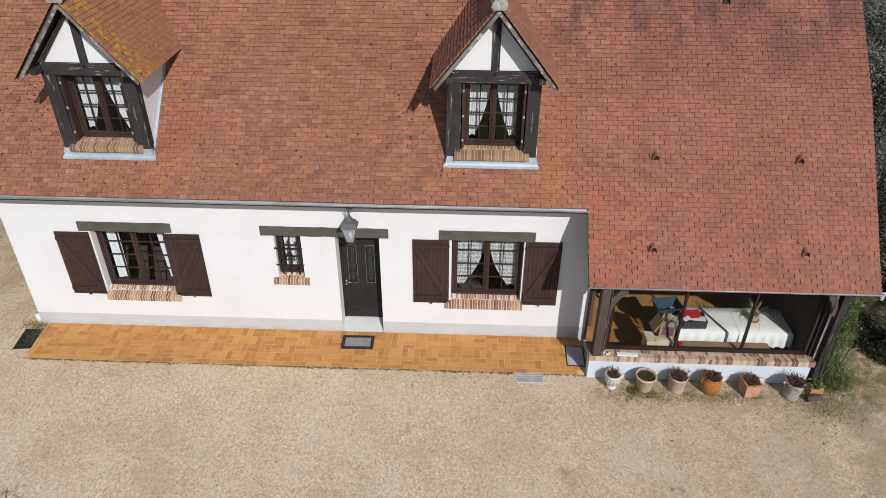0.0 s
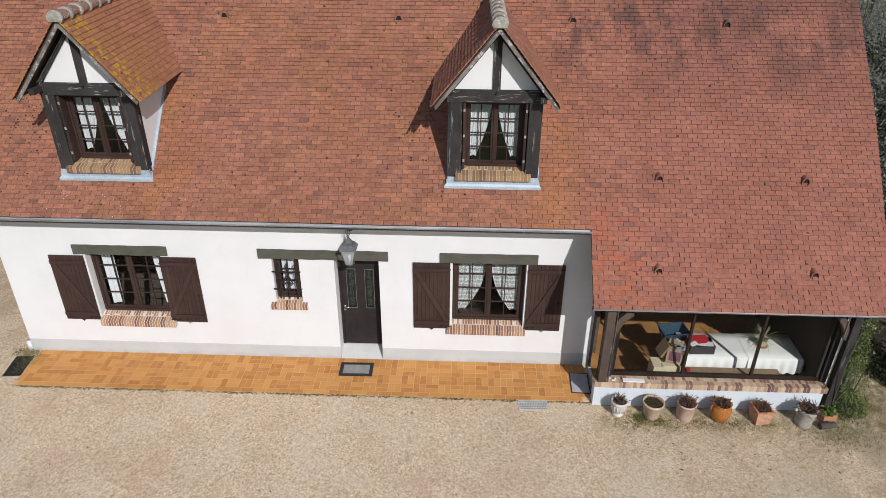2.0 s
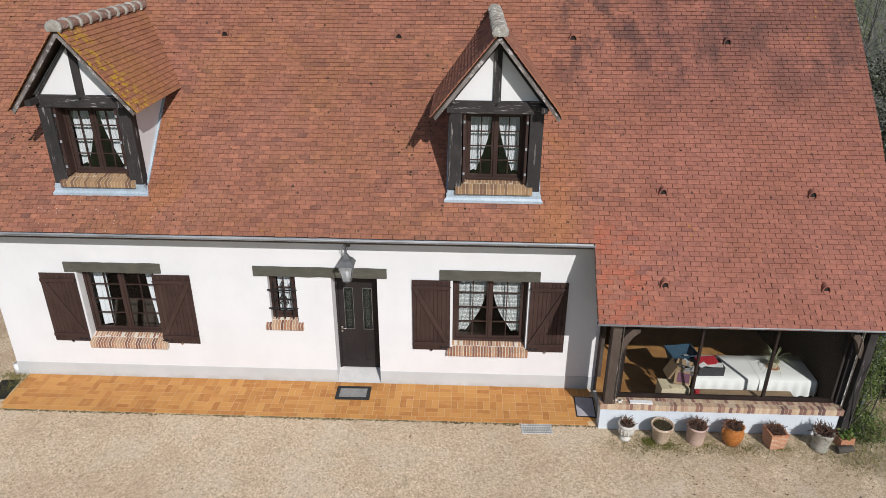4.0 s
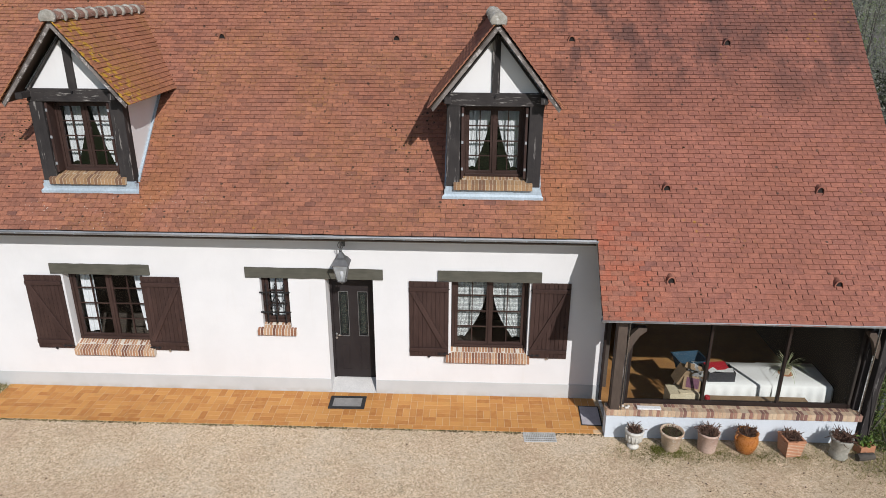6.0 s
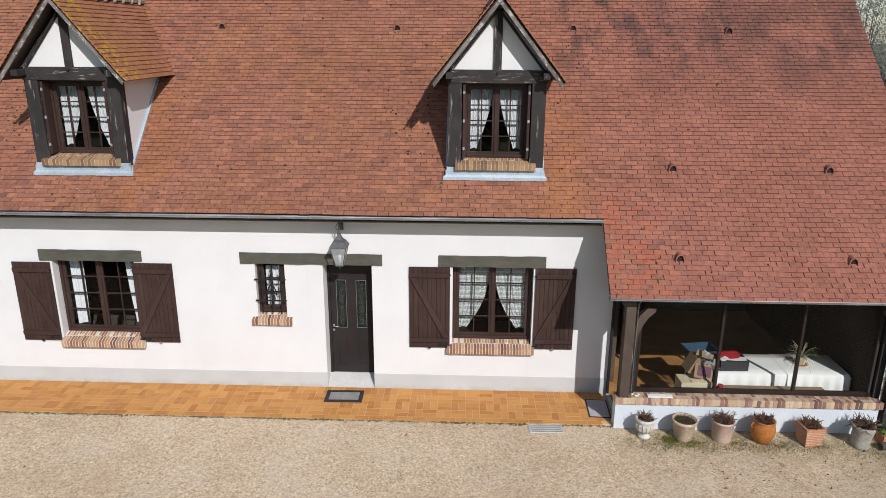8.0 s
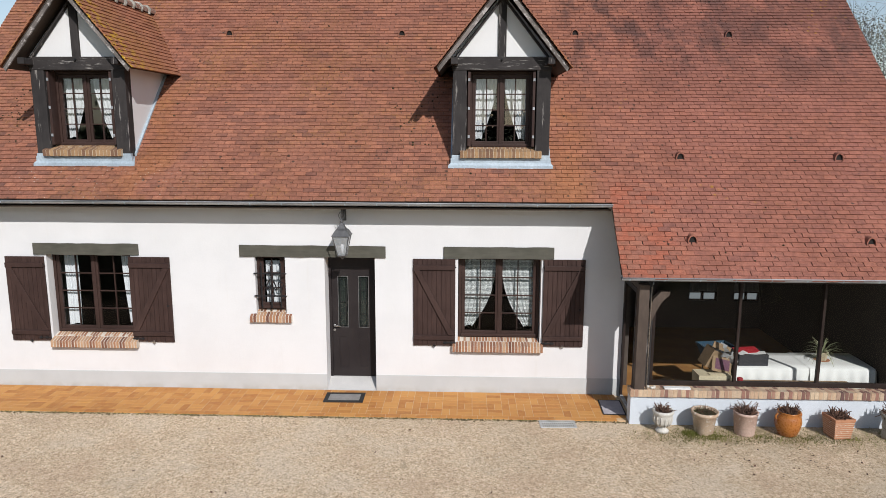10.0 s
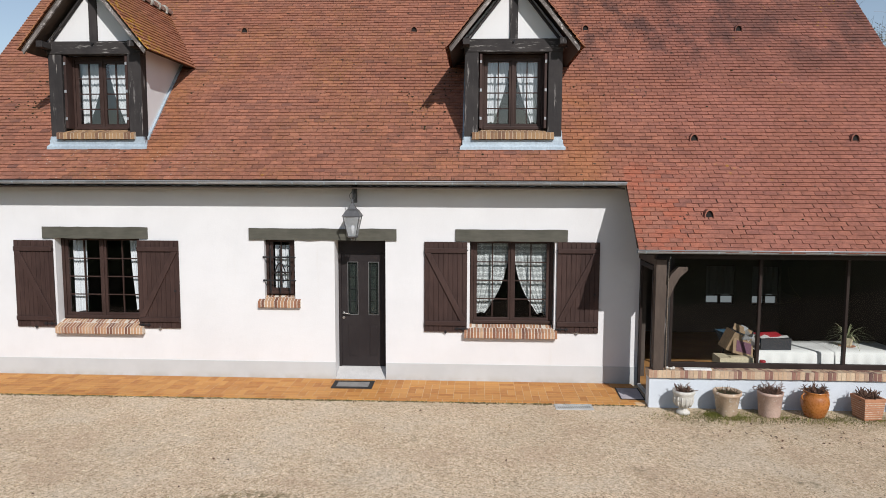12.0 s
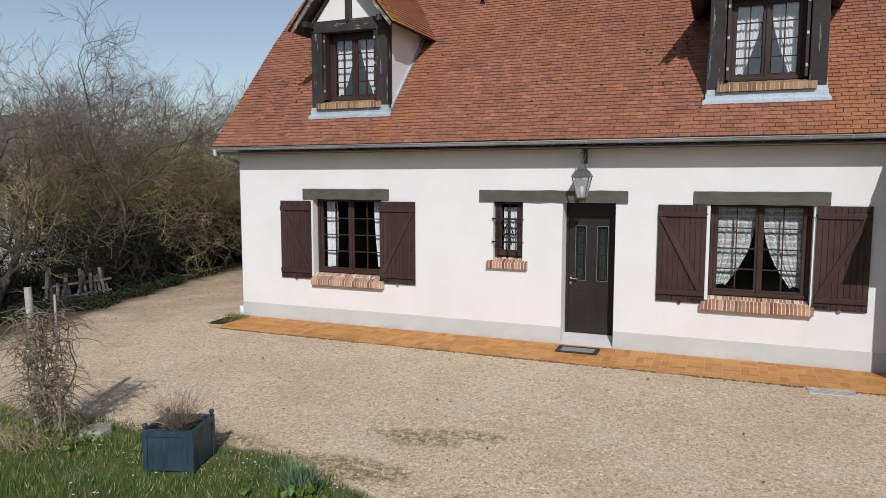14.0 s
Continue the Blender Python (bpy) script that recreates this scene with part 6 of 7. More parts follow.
for k, x in enumerate((5.22, 5.27, 5.33, 5.30)):
    tagged(part("pebble", Geo().lathe([(0.005, 0), (0.026, 0.008), (0.03, 0.02), (0.018, 0.035), (0.003, 0.04)], 10, None, 0.1, random.Random(k)), STONE_WHITE, smooth=True, at=pose(x, -1.20 - 0.05 * (k % 2), 0.631)), "small pale pebble on the brick sill", "pebble", "pebbles on the sill")


# ---------------------------------------------------------------- front lawn
def lawn_edge(x):
    return -6.2 - 0.42 * max(0.0, x + 2.2)


def lawn_grass():
    rnd = random.Random(50)
    g, pale, white = Geo(), Geo(), Geo()
    for _ in range(95000):
        x, y = rnd.uniform(-10.0, 2.5), rnd.uniform(-10.6, -6.0)
        y2 = lawn_edge(x) + 0.30 * noise.noise((x * 1.6, y * 1.6, 0)) + rnd.gauss(0, 0.06)
        if y > y2 or (abs(x + 3.13) < 0.33 and abs(y + 6.79) < 0.33):
            continue
        tall = 0.045 + 0.05 * max(0, noise.noise((x * 1.3, y * 1.3, 5)) + 0.4)
        p = Vector((x, y, -0.004))
        a = rnd.uniform(0, 6.28)
        s = Vector((math.cos(a), math.sin(a), 0)) * 0.0045
        b = Vector((rnd.gauss(0, 0.022), rnd.gauss(0, 0.022), tall * rnd.uniform(0.6, 1.3)))
        (pale if rnd.random() < 0.10 else g).add([p + s, p - s, p + b], [(0, 1, 2)])
    for _ in range(46):
        x, y = rnd.uniform(-7.5, -1.2), rnd.uniform(-8.6, -6.5)
        for k in range(6):
            a = k * math.pi / 3
            white.add([(x, y, 0.075), (x + 0.014 * math.cos(a), y + 0.014 * math.sin(a), 0.08), (x + 0.014 * math.cos(a + 0.9), y + 0.014 * math.sin(a + 0.9), 0.08)], [(0, 1, 2)])
    la = tagged(part("lawn_grass", g, GRASS), "short green lawn grass along the gravel", "grass", kind="stuff")
    tagged(part("dry_blades", pale, STRAW, la, "dry straw-coloured blades"), kind="stuff")
    tagged(part("daisies", white, PAPER, la, "tiny white daisies"), kind="stuff")


lawn_grass()


def bulb_leaves():
    rnd = random.Random(51)
    d = thing("daffodil_clump", "clump of bluish upright bulb leaves at the lawn's edge", "plant", -1.55, -6.92, 0)
    g, h = Geo(), Geo()
    for k in range(210):
        a, r = rnd.uniform(0, 6.28), 0.19 * math.sqrt(rnd.random())
        p = Vector((r * math.cos(a) * 1.0, r * math.sin(a) * 0.8, 0))
        lean = Vector((rnd.gauss(0, 0.05) + 0.3 * p.x, rnd.gauss(0, 0.05) + 0.3 * p.y, 0))
        L = rnd.uniform(0.17, 0.32)
        t = rnd.uniform(0, 6.28)
        s = Vector((math.cos(t), math.sin(t), 0)) * rnd.uniform(0.005, 0.009)
        m, e = p + lean * 0.5 + Vector((0, 0, L * 0.55)), p + lean * 1.3 + Vector((0, 0, L))
        g.add([p - s, p + s, m + s, m - s, e], [(0, 1, 2, 3), (3, 2, 4)])
    part("leaves", g, BLUE_LEAF, d)
    leaves(h, rnd, (0.12, -0.16, 0.06), (0.20, 0.08, 0.03), 70, 0.11, -0.9)
    leaves(h, rnd, (0.50, -0.32, 0.04), (0.25, 0.08, 0.02), 50, 0.09, -0.9)
    part("broad_leaves", h, GREEN, d, "broad fresh green leaves")


bulb_leaves()


def blue_planter():
    s, h = 0.27, 0.44
    p = thing("planter", "square petrol-blue wooden planter with ball finials", "planter", -3.13, -6.79, 0.0, 17)
    part("panel", cube(-s + 0.03, -s + 0.01, 0.02, s - 0.03, -s + 0.03, h), PLANTER, p, bevel=0.004)
    part("panel", cube(-s + 0.03, s - 0.03, 0.02, s - 0.03, s - 0.01, h), PLANTER, p, bevel=0.004)
    part("panel", cube(-s + 0.01, -s + 0.03, 0.02, -s + 0.03, s - 0.03, h), PLANTER, p, bevel=0.004)
    part("panel", cube(s - 0.03, -s + 0.03, 0.02, s - 0.01, s - 0.03, h), PLANTER, p, bevel=0.004)
    part("rim", Geo().box(-s, -s - 0.005, h - 0.05, s, -s + 0.04, h + 0.012).box(-s, s - 0.04, h - 0.05, s, s + 0.005, h + 0.012).box(-s - 0.005, -s + 0.04, h - 0.05, -s + 0.04, s - 0.04, h + 0.012).box(s - 0.04, -s + 0.04, h - 0.05, s + 0.005, s - 0.04, h + 0.012), PLANTER, p)
    for x in (-1, 1):
        for y in (-1, 1):
            post = part("corner_post", cube(x * (s - 0.022) - 0.025, y * (s - 0.022) - 0.025, 0.0, x * (s - 0.022) + 0.025, y * (s - 0.022) + 0.025, h + 0.018), PLANTER, p, bevel=0.004)
            if (x, y) != (1, -1):
                part("finial", Geo().lathe([(0.012, h + 0.024), (0.014, h + 0.032), (0.03, h + 0.055), (0.026, h + 0.078), (0.008, h + 0.09)], 12), PLANTER, post, smooth=True, at=pose(x * (s - 0.022), y * (s - 0.022), -0.006))
    part("soil", cube(-s + 0.03, -s + 0.03, h - 0.12, s - 0.03, s - 0.03, h - 0.06), SOIL, p)
    g = Geo()
    rnd = random.Random(52)
    stalks(g, rnd, (-0.03, 0, h - 0.06), 0.10, 300, 0.56, 0.9, 0.0024, 5, 3)
    part("dry_shrub", g, DRY_TWIG, p, "dry twiggy shrub")
    g = Geo()
    leaves(g, rnd, (0.06, 0.05, h - 0.03), (0.12, 0.12, 0.02), 240, 0.045, -0.5)
    tagged(part("ground_cover", g, IVY, p, "dark leaves on the soil"), kind="stuff")


blue_planter()


def vine_post():
    rnd = random.Random(53)
    p = thing("vine", "bare tangled climber over a weathered post and wire", "climbing plant", -5.15, -6.9, 0)
    part("post", Geo().tube([(0, 0, 0), (0.0, 0, 1.0), (-0.03, 0, 1.80)], 0.042, 0.04, 10), PALE_WOOD, p, "pale weathered round post")
    part("stake", Geo().tube([(0.25, 0.1, 0), (0.27, 0.1, 1.72)], 0.016, 0.014, 7), PALE_WOOD, p)
    g = Geo()
    for _ in range(11):
        x = rnd.uniform(-0.12, 0.35)
        pts, q = [], Vector((x, rnd.uniform(-0.08, 0.14), 0))
        for k in range(9):
            pts.append(q.copy())
            q += Vector((rnd.gauss(0.01, 0.045), rnd.gauss(0, 0.035), 0.17))
        g.tube(pts, rnd.uniform(0.008, 0.018), 0.005, 5, cap=False)
    for _ in range(330):
        q = Vector((rnd.gauss(0.15, 0.15), rnd.uniform(-0.18, 0.2), rnd.uniform(0.3, 1.5)))
        a = rnd.uniform(0, 6.28)
        d = Vector((math.cos(a), math.sin(a) * 0.7, rnd.uniform(0.2, 1.0)))
        pts = []
        for k in range(10):
            pts.append(q.copy())
            q += d.normalized() * 0.062
            d = d.normalized() + Vector((rnd.gauss(0, 0.6), rnd.gauss(0, 0.55), -0.26))
        g.tube(pts, 0.0065, 0.0028, 3, cap=False)
    part("cane_tangle", g, VINE, p, "bare arching brown canes")
    g = Geo()
    stalks(g, rnd, (0.1, 0, 0), 0.42, 420, 0.42, 1.1, 0.003, 4, 3)
    part("dry_grass", g, STRAW, p, "dry straw-coloured grass at the foot")
    h = Geo()
    leaves(h, rnd, (0.15, -0.05, 0.10), (0.35, 0.16, 0.08), 260, 0.07, -0.7)
    tagged(part("weed_cover", h, GREEN, p, "fresh green weeds at the foot"), kind="stuff")


vine_post()
stone = Geo().lathe([(0.17, 0), (0.19, 0.02), (0.19, 0.06), (0.16, 0.085), (0.001, 0.09)], 7, None, 0.12, random.Random(7))
tagged(part("edging_stone", stone, STONE, at=pose(-4.70, -6.48, -0.01, 0, 0, 20)), "rough flat grey stone at the lawn's edge", "stone")

GRIT = Geo()
rnd2 = random.Random(60)
for _ in range(14000):
    x, y = rnd2.uniform(-9, 10), rnd2.uniform(-7, -1.25)
    r = rnd2.uniform(0.006, 0.016)
    GRIT.add([(x + r, y, 0), (x - r * 0.5, y + r * 0.8, 0), (x - r * 0.6, y - r * 0.7, 0), (x + rnd2.gauss(0, 0.2) * r, y, r * 0.9)], [(0, 1, 3), (1, 2, 3), (2, 0, 3)])
tagged(part("loose_gravel", GRIT, surface("loose_stone", (0.50, 0.42, 0.30), (0.36, 0.28, 0.18), 6, 40, 0.95, 0.3, vary=0.55)), "loose pale stones scattered over the drive", "gravel", kind="stuff")
LITTER = Geo()
leaves(LITTER, rnd2, (-1.0, -4.5, 0.012), (4.5, 1.6, 0.002), 45, 0.05, 0.0)
leaves(LITTER, rnd2, (-10.8, 1.0, 0.012), (0.8, 2.8, 0.002), 200, 0.04, 0.0)
leaves(LITTER, rnd2, (7.5, -2.6, 0.012), (1.5, 0.5, 0.002), 70, 0.05, 0.0)
tagged(part("leaf_litter", LITTER, STALK), "scattered dead leaves on the gravel", "leaves", kind="stuff")


def weeds(spots, label, seed, material=OLIVE):
    rnd = random.Random(seed)
    g = Geo()
    for x, y, rx, ry, n, h in spots:
        for _ in range(n):
            p = Vector((x + rnd.gauss(0, rx), y + rnd.gauss(0, ry), -0.004))
            a = rnd.uniform(0, 6.28)
            s = Vector((math.cos(a), math.sin(a), 0)) * 0.006
            g.add([p + s, p - s, p + Vector((rnd.gauss(0, h * 0.5), rnd.gauss(0, h * 0.5), h * rnd.uniform(0.3, 1.2)))], [(0, 1, 2)])
    tagged(part("weeds", g, material), label, "weeds", kind="stuff")


weeds([(-1.15, -5.2, 0.35, 0.16, 260, 0.03), (-1.5, -6.2, 0.35, 0.12, 260, 0.03), (6.0, -1.75, 0.55, 0.14, 900, 0.05), (7.6, -1.78, 0.8, 0.14, 1000, 0.045), (9.7, -1.9, 0.4, 0.3, 900, 0.07), (10.3, -0.9, 0.4, 0.6, 1200, 0.10), (-7.55, -0.4, 0.16, 0.28, 700, 0.06), (-7.7, -0.1, 0.2, 0.1, 300, 0.08)]
      + [(x * 0.45 - 7.2, -1.225, 0.2, 0.016, 80, 0.028) for x in range(27)], "low weeds and moss in the gravel", 61)

weeds([(5.86, -1.64, 0.08, 0.06, 380, 0.055), (6.24, -1.70, 0.10, 0.04, 180, 0.04), (6.08, -1.80, 0.12, 0.03, 130, 0.03), (6.95, -1.70, 0.10, 0.04, 70, 0.03), (7.64, -1.74, 0.10, 0.04, 70, 0.03), (8.4, -1.74, 0.12, 0.04, 80, 0.03)],
      "fresh green grass round the feet of the pots", 64, MOSS_GREEN)


def edge_moss():
    rnd = random.Random(62)
    g = Geo()
    for _ in range(1500):
        x = rnd.uniform(-7.3, 4.9)
        if noise.noise((x * 1.7, 0, 2)) + rnd.gauss(0, 0.25) < -0.05:
            continue
        y, r = -1.205 - abs(rnd.gauss(0, 0.028)), rnd.uniform(0.008, 0.022)
        m = 6
        ring = [(x + r * rnd.uniform(0.7, 1.3) * math.cos(a), y + r * rnd.uniform(0.6, 1.1) * math.sin(a), -0.004) for a in [6.283 * i / m for i in range(m)]]
        g.add(ring + [(x, y, r * rnd.uniform(0.5, 1.0))], [(i, (i + 1) % m, m) for i in range(m)])
    tagged(part("edge_moss", g, EDGE_MOSS), "dark moss and earth along the terrace edge", "moss", kind="stuff")


EDGE_MOSS = surface("edge_moss", (0.085, 0.065, 0.03), (0.14, 0.10, 0.05), 9, 50, 1.0, 0.8, 0.006)
edge_moss()


# ---------------------------------------------------------------- trees and hedges
def grow(rnd, geo_thick, geo_thin, p, d, length, radius, depth, up, kids, tips, crook=0.22):
    """A branch and, from it, its smaller branches."""
    n = 5 if depth > 1 else 4
    pts, dirs = [p.copy()], [d.copy()]
    for _ in range(n):
        d = (d + Vector((rnd.gauss(0, crook), rnd.gauss(0, crook), rnd.gauss(up, crook * 0.7)))).normalized()
        p = p + d * length / n
        pts.append(p.copy())
        dirs.append(d.copy())
    (geo_thick if radius > 0.02 else geo_thin).tube(pts, radius, radius * 0.55, 7 if radius > 0.05 else (5 if radius > 0.02 else 3), cap=False)
    tips.append(pts[-1])
    if depth == 0:
        return
    for _ in range(kids[min(depth, len(kids) - 1)]):
        k = rnd.randint(1 if depth < 3 else 2, n)
        side = dirs[k].orthogonal().normalized()
        side.rotate(Matrix.Rotation(rnd.uniform(0, 6.28), 3, dirs[k]))
        grow(rnd, geo_thick, geo_thin, pts[k], (dirs[k] + side * rnd.uniform(0.5, 1.15)).normalized(), length * rnd.uniform(0.5, 0.8), max(radius * rnd.uniform(0.38, 0.6), 0.0055), depth - 1, up, kids, tips, crook)


def bare_tree(x, y, height, seed, label, stems=1, up=0.06, depth=4, kids=(0, 4, 4, 4, 4), twig=TWIG, buds=0, radius=0.11, lean=0.25, crook=0.22, bud_mat=OLIVE, bud_size=0.04, name="tree", group="bare trees along the drive"):
    rnd = random.Random(seed)
    t = thing(name, label, "tree" if name == "tree" else "shrub", x, y, -0.02, 0, group)
    thick, thin, tips = Geo(), Geo(), []
    for s in range(stems):
        a = rnd.uniform(0, 6.28)
        base = Vector((0.18 * math.cos(a), 0.18 * math.sin(a), 0)) * (stems > 1)
        d = Vector((math.cos(a) * lean * rnd.uniform(0.4, 1.3), math.sin(a) * lean * rnd.uniform(0.4, 1.3), 1)).normalized()
        grow(rnd, thick, thin, base, d, height * rnd.uniform(0.42, 0.55), radius * rnd.uniform(0.7, 1.1), depth, up, kids, tips, crook)
    part("trunk", thick, BARK, t, smooth=True)
    part("crown", thin, twig, t)
    if buds:
        g = Geo()
        low = [q for q in tips if 0.38 * height < q.z < 0.85 * height] or tips
        for _ in range(buds):
            leaves(g, rnd, rnd.choice(low), (0.10, 0.10, 0.10), 3, bud_size)
        tagged(part("bud_cover", g, bud_mat, t, "small olive buds and lichen"), kind="stuff")
    return t


def leafy_mass(name, label, category, spots, count, size, material, seed, group=""):
    """Clumps of leaves on hidden stems: ivy, brambles, evergreen bushes."""
    rnd = random.Random(seed)
    t = thing(name, label, category, spots[0][0], spots[0][1], 0, group=group)
    ox, oy = spots[0][0], spots[0][1]
    g, s = Geo(), Geo()
    for x, y, z, rx, ry, rz in spots:
        for _ in range(count):
            a, b, c = rnd.gauss(0, 1), rnd.gauss(0, 1), rnd.gauss(0, 1)
            k = rnd.uniform(0.75, 1.0) / max(0.2, math.sqrt(a * a + b * b + c * c))
            q = (x - ox + a * k * rx, y - oy + b * k * ry, max(0.03, z + c * k * rz))
            leaves(g, rnd, q, (size, size, size), 3, size)
        for _ in range(max(2, min(7, int(rx * 7)))):
            end = Vector((x - ox + rnd.uniform(-0.6, 0.6) * rx, y - oy + rnd.uniform(-0.6, 0.6) * ry, z + rnd.uniform(0.3, 1.05) * rz))
            base = Vector((x - ox + rnd.uniform(-0.2, 0.2), y - oy + rnd.uniform(-0.2, 0.2), 0))
            s.tube([base, base.lerp(end, 0.5) + Vector((rnd.gauss(0, 0.12), rnd.gauss(0, 0.12), 0.1)), end], 0.012 + 0.018 * min(1, rx), 0.006, 4, cap=False)
    tagged(part("stem_tangle", s, BARK, t), kind="stuff")
    tagged(part("foliage", g, material, t), kind="stuff")
    return t


# the row of bare shrubs and small trees west of the drive
bare_tree(-13.6, 1.9, 7.3, 71, "tall bare fruit tree with lichened twigs", 3, 0.05, 4, (0, 7, 5, 5, 5), TWIG, 900, 0.06, 0.35, 0.38)
bare_tree(-12.9, -2.1, 4.8, 72, "forked bare tree with dark trunk beside the drive", 1, 0.05, 4, (0, 6, 5, 5, 4), TWIG_OLIVE, 900, 0.15, 0.3)
bare_tree(-14.6, 4.0, 5.3, 73, "bare shrubby tree with olive lichen", 5, 0.03, 4, (0, 7, 5, 4, 3), TWIG_OLIVE, 1000, 0.040, 0.45, 0.44)
bare_tree(-15.4, -0.2, 6.6, 74, "bare tree with long arching branches", 3, 0.04, 4, (0, 7, 6, 5, 4), TWIG, 500, 0.05, 0.4, 0.36)
bare_tree(-15.7, 6.4, 5.8, 75, "bare shrubby tree beyond the drive", 5, 0.03, 4, (0, 7, 5, 5, 4), TWIG_OLIVE, 1300, 0.04, 0.45, 0.36)
bare_tree(-15.2, 7.8, 5.2, 66, "bare shrubby tree with olive lichen", 5, 0.03, 4, (0, 6, 5, 4, 3), TWIG_OLIVE, 1000, 0.040, 0.45, 0.44)
bare_tree(-14.9, 5.5, 5.6, 65, "bare shrubby tree with olive lichen", 5, 0.03, 4, (0, 6, 5, 4, 3), TWIG_OLIVE, 1000, 0.040, 0.45, 0.44)
bare_tree(-17.0, 12.4, 3.6, 64, "bare tree behind the house corner", 4, 0.03, 4, (0, 5, 5, 4, 4), TWIG, 300, 0.06, 0.5, 0.28)
bare_tree(-17.5, 9.6, 4.0, 76, "bare tree behind the house corner", 3, 0.05, 4, (0, 5, 5, 4, 4), TWIG, 500, 0.08, 0.4)
bare_tree(-12.6, -4.6, 5.0, 77, "bare tree beside the lawn", 2, 0.05, 4, (0, 6, 5, 4, 4), TWIG, 200, 0.10, 0.4)
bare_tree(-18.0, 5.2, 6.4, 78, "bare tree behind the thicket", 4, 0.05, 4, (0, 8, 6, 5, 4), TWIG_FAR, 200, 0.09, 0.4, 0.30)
# Shade inside the thicket is put into near-black stems and ivy.
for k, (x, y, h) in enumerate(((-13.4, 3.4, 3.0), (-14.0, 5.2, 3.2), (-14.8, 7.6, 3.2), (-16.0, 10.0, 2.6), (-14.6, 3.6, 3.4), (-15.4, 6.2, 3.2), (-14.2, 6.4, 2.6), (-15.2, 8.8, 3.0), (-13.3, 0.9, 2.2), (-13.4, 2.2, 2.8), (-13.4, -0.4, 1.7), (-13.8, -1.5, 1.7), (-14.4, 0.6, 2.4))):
    bare_tree(x, y, h, 80 + k, "dense thicket of bare stems, coloured near-black for its inner shade", 10, 0.03, 2, (0, 6, 6), TWIG_DARK, 160, 0.03, 0.6, 0.3, IVY, 0.06, "shrub", "thicket beside the drive")
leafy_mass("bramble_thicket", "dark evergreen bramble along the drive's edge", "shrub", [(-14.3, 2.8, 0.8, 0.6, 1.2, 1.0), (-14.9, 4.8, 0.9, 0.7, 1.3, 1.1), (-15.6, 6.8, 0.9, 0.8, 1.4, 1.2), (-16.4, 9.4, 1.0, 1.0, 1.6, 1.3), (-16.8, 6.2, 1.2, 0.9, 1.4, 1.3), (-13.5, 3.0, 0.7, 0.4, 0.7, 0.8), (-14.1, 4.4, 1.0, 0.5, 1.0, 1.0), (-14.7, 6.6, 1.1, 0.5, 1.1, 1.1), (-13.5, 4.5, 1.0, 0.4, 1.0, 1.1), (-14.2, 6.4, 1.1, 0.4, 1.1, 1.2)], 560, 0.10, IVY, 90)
# The flat leaves over the drive's edge also stand in for shade.
leafy_mass("ground_ivy", "dark ivy at the thicket's foot, partly standing in for its shade", "ground cover", [(-13.1, 1.3, 0.22, 0.35, 0.8, 0.25), (-12.3, -0.2, 0.04, 0.30, 1.2, 0.06), (-12.5, 2.2, 0.05, 0.30, 1.3, 0.09), (-13.0, 4.4, 0.06, 0.35, 1.2, 0.10), (-14.5, 7.0, 0.06, 0.35, 1.4, 0.12), (-11.9, -2.2, 0.03, 0.25, 0.9, 0.05), (-11.8, -0.5, 0.02, 0.55, 0.8, 0.05), (-12.2, 1.0, 0.03, 0.5, 0.9, 0.06), (-12.7, 2.6, 0.03, 0.4, 0.9, 0.06), (-13.3, 1.4, 0.10, 0.5, 1.6, 0.10), (-13.7, 4.2, 0.10, 0.5, 1.6, 0.12), (-14.4, 7.0, 0.12, 0.5, 1.6, 0.14), (-12.7, -1.8, 0.08, 0.6, 1.4, 0.10)], 420, 0.07, IVY, 98)
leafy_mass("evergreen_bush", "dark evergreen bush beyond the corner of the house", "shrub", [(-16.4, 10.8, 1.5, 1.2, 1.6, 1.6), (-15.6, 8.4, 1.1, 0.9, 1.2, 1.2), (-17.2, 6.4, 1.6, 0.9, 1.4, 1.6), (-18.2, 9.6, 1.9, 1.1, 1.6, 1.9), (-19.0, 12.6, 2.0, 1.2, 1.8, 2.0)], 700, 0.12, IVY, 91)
bare_tree(-14.5, 2.9, 5.6, 150, "bare shrubby tree with olive lichen", 5, 0.03, 4, (0, 7, 5, 4, 3), TWIG_OLIVE, 1100, 0.040, 0.45, 0.44)
bare_tree(-15.2, 6.9, 5.9, 151, "bare shrubby tree with olive lichen", 5, 0.03, 4, (0, 7, 5, 4, 3), TWIG_OLIVE, 1100, 0.040, 0.45, 0.44)
bare_tree(-16.2, 9.0, 5.6, 152, "bare shrubby tree beyond the drive", 5, 0.05, 4, (0, 7, 5, 5, 4), TWIG, 1200, 0.035, 0.45, 0.36)
bare_tree(-16.4, 4.6, 6.0, 153, "bare tree with dark crooked twigs", 4, 0.05, 4, (0, 7, 6, 5, 4), TWIG, 700, 0.05, 0.45, 0.36)
# Unseen evergreen, added only to cast shade over the drive's edge.
leafy_mass("shade_conifer", "unseen dense evergreen added to shade the drive's edge", "tree", [(-11.6, -6.4, 1.0, 0.8, 0.8, 1.0), (-11.6, -6.4, 2.2, 0.9, 0.9, 1.0), (-11.6, -6.4, 3.4, 0.7, 0.7, 1.0), (-11.6, -6.4, 4.4, 0.4, 0.4, 0.8)], 900, 0.12, IVY, 88)
# a low pale garden wall beyond the thicket
gw = thing("garden_wall", "white rendered garden wall beyond the thicket", "wall", -20.3, -1.0, -0.05, 82, kind="structure")
part("wall", cube(0, -0.1, 0, 7.0, 0.1, 1.60), RENDER, gw)
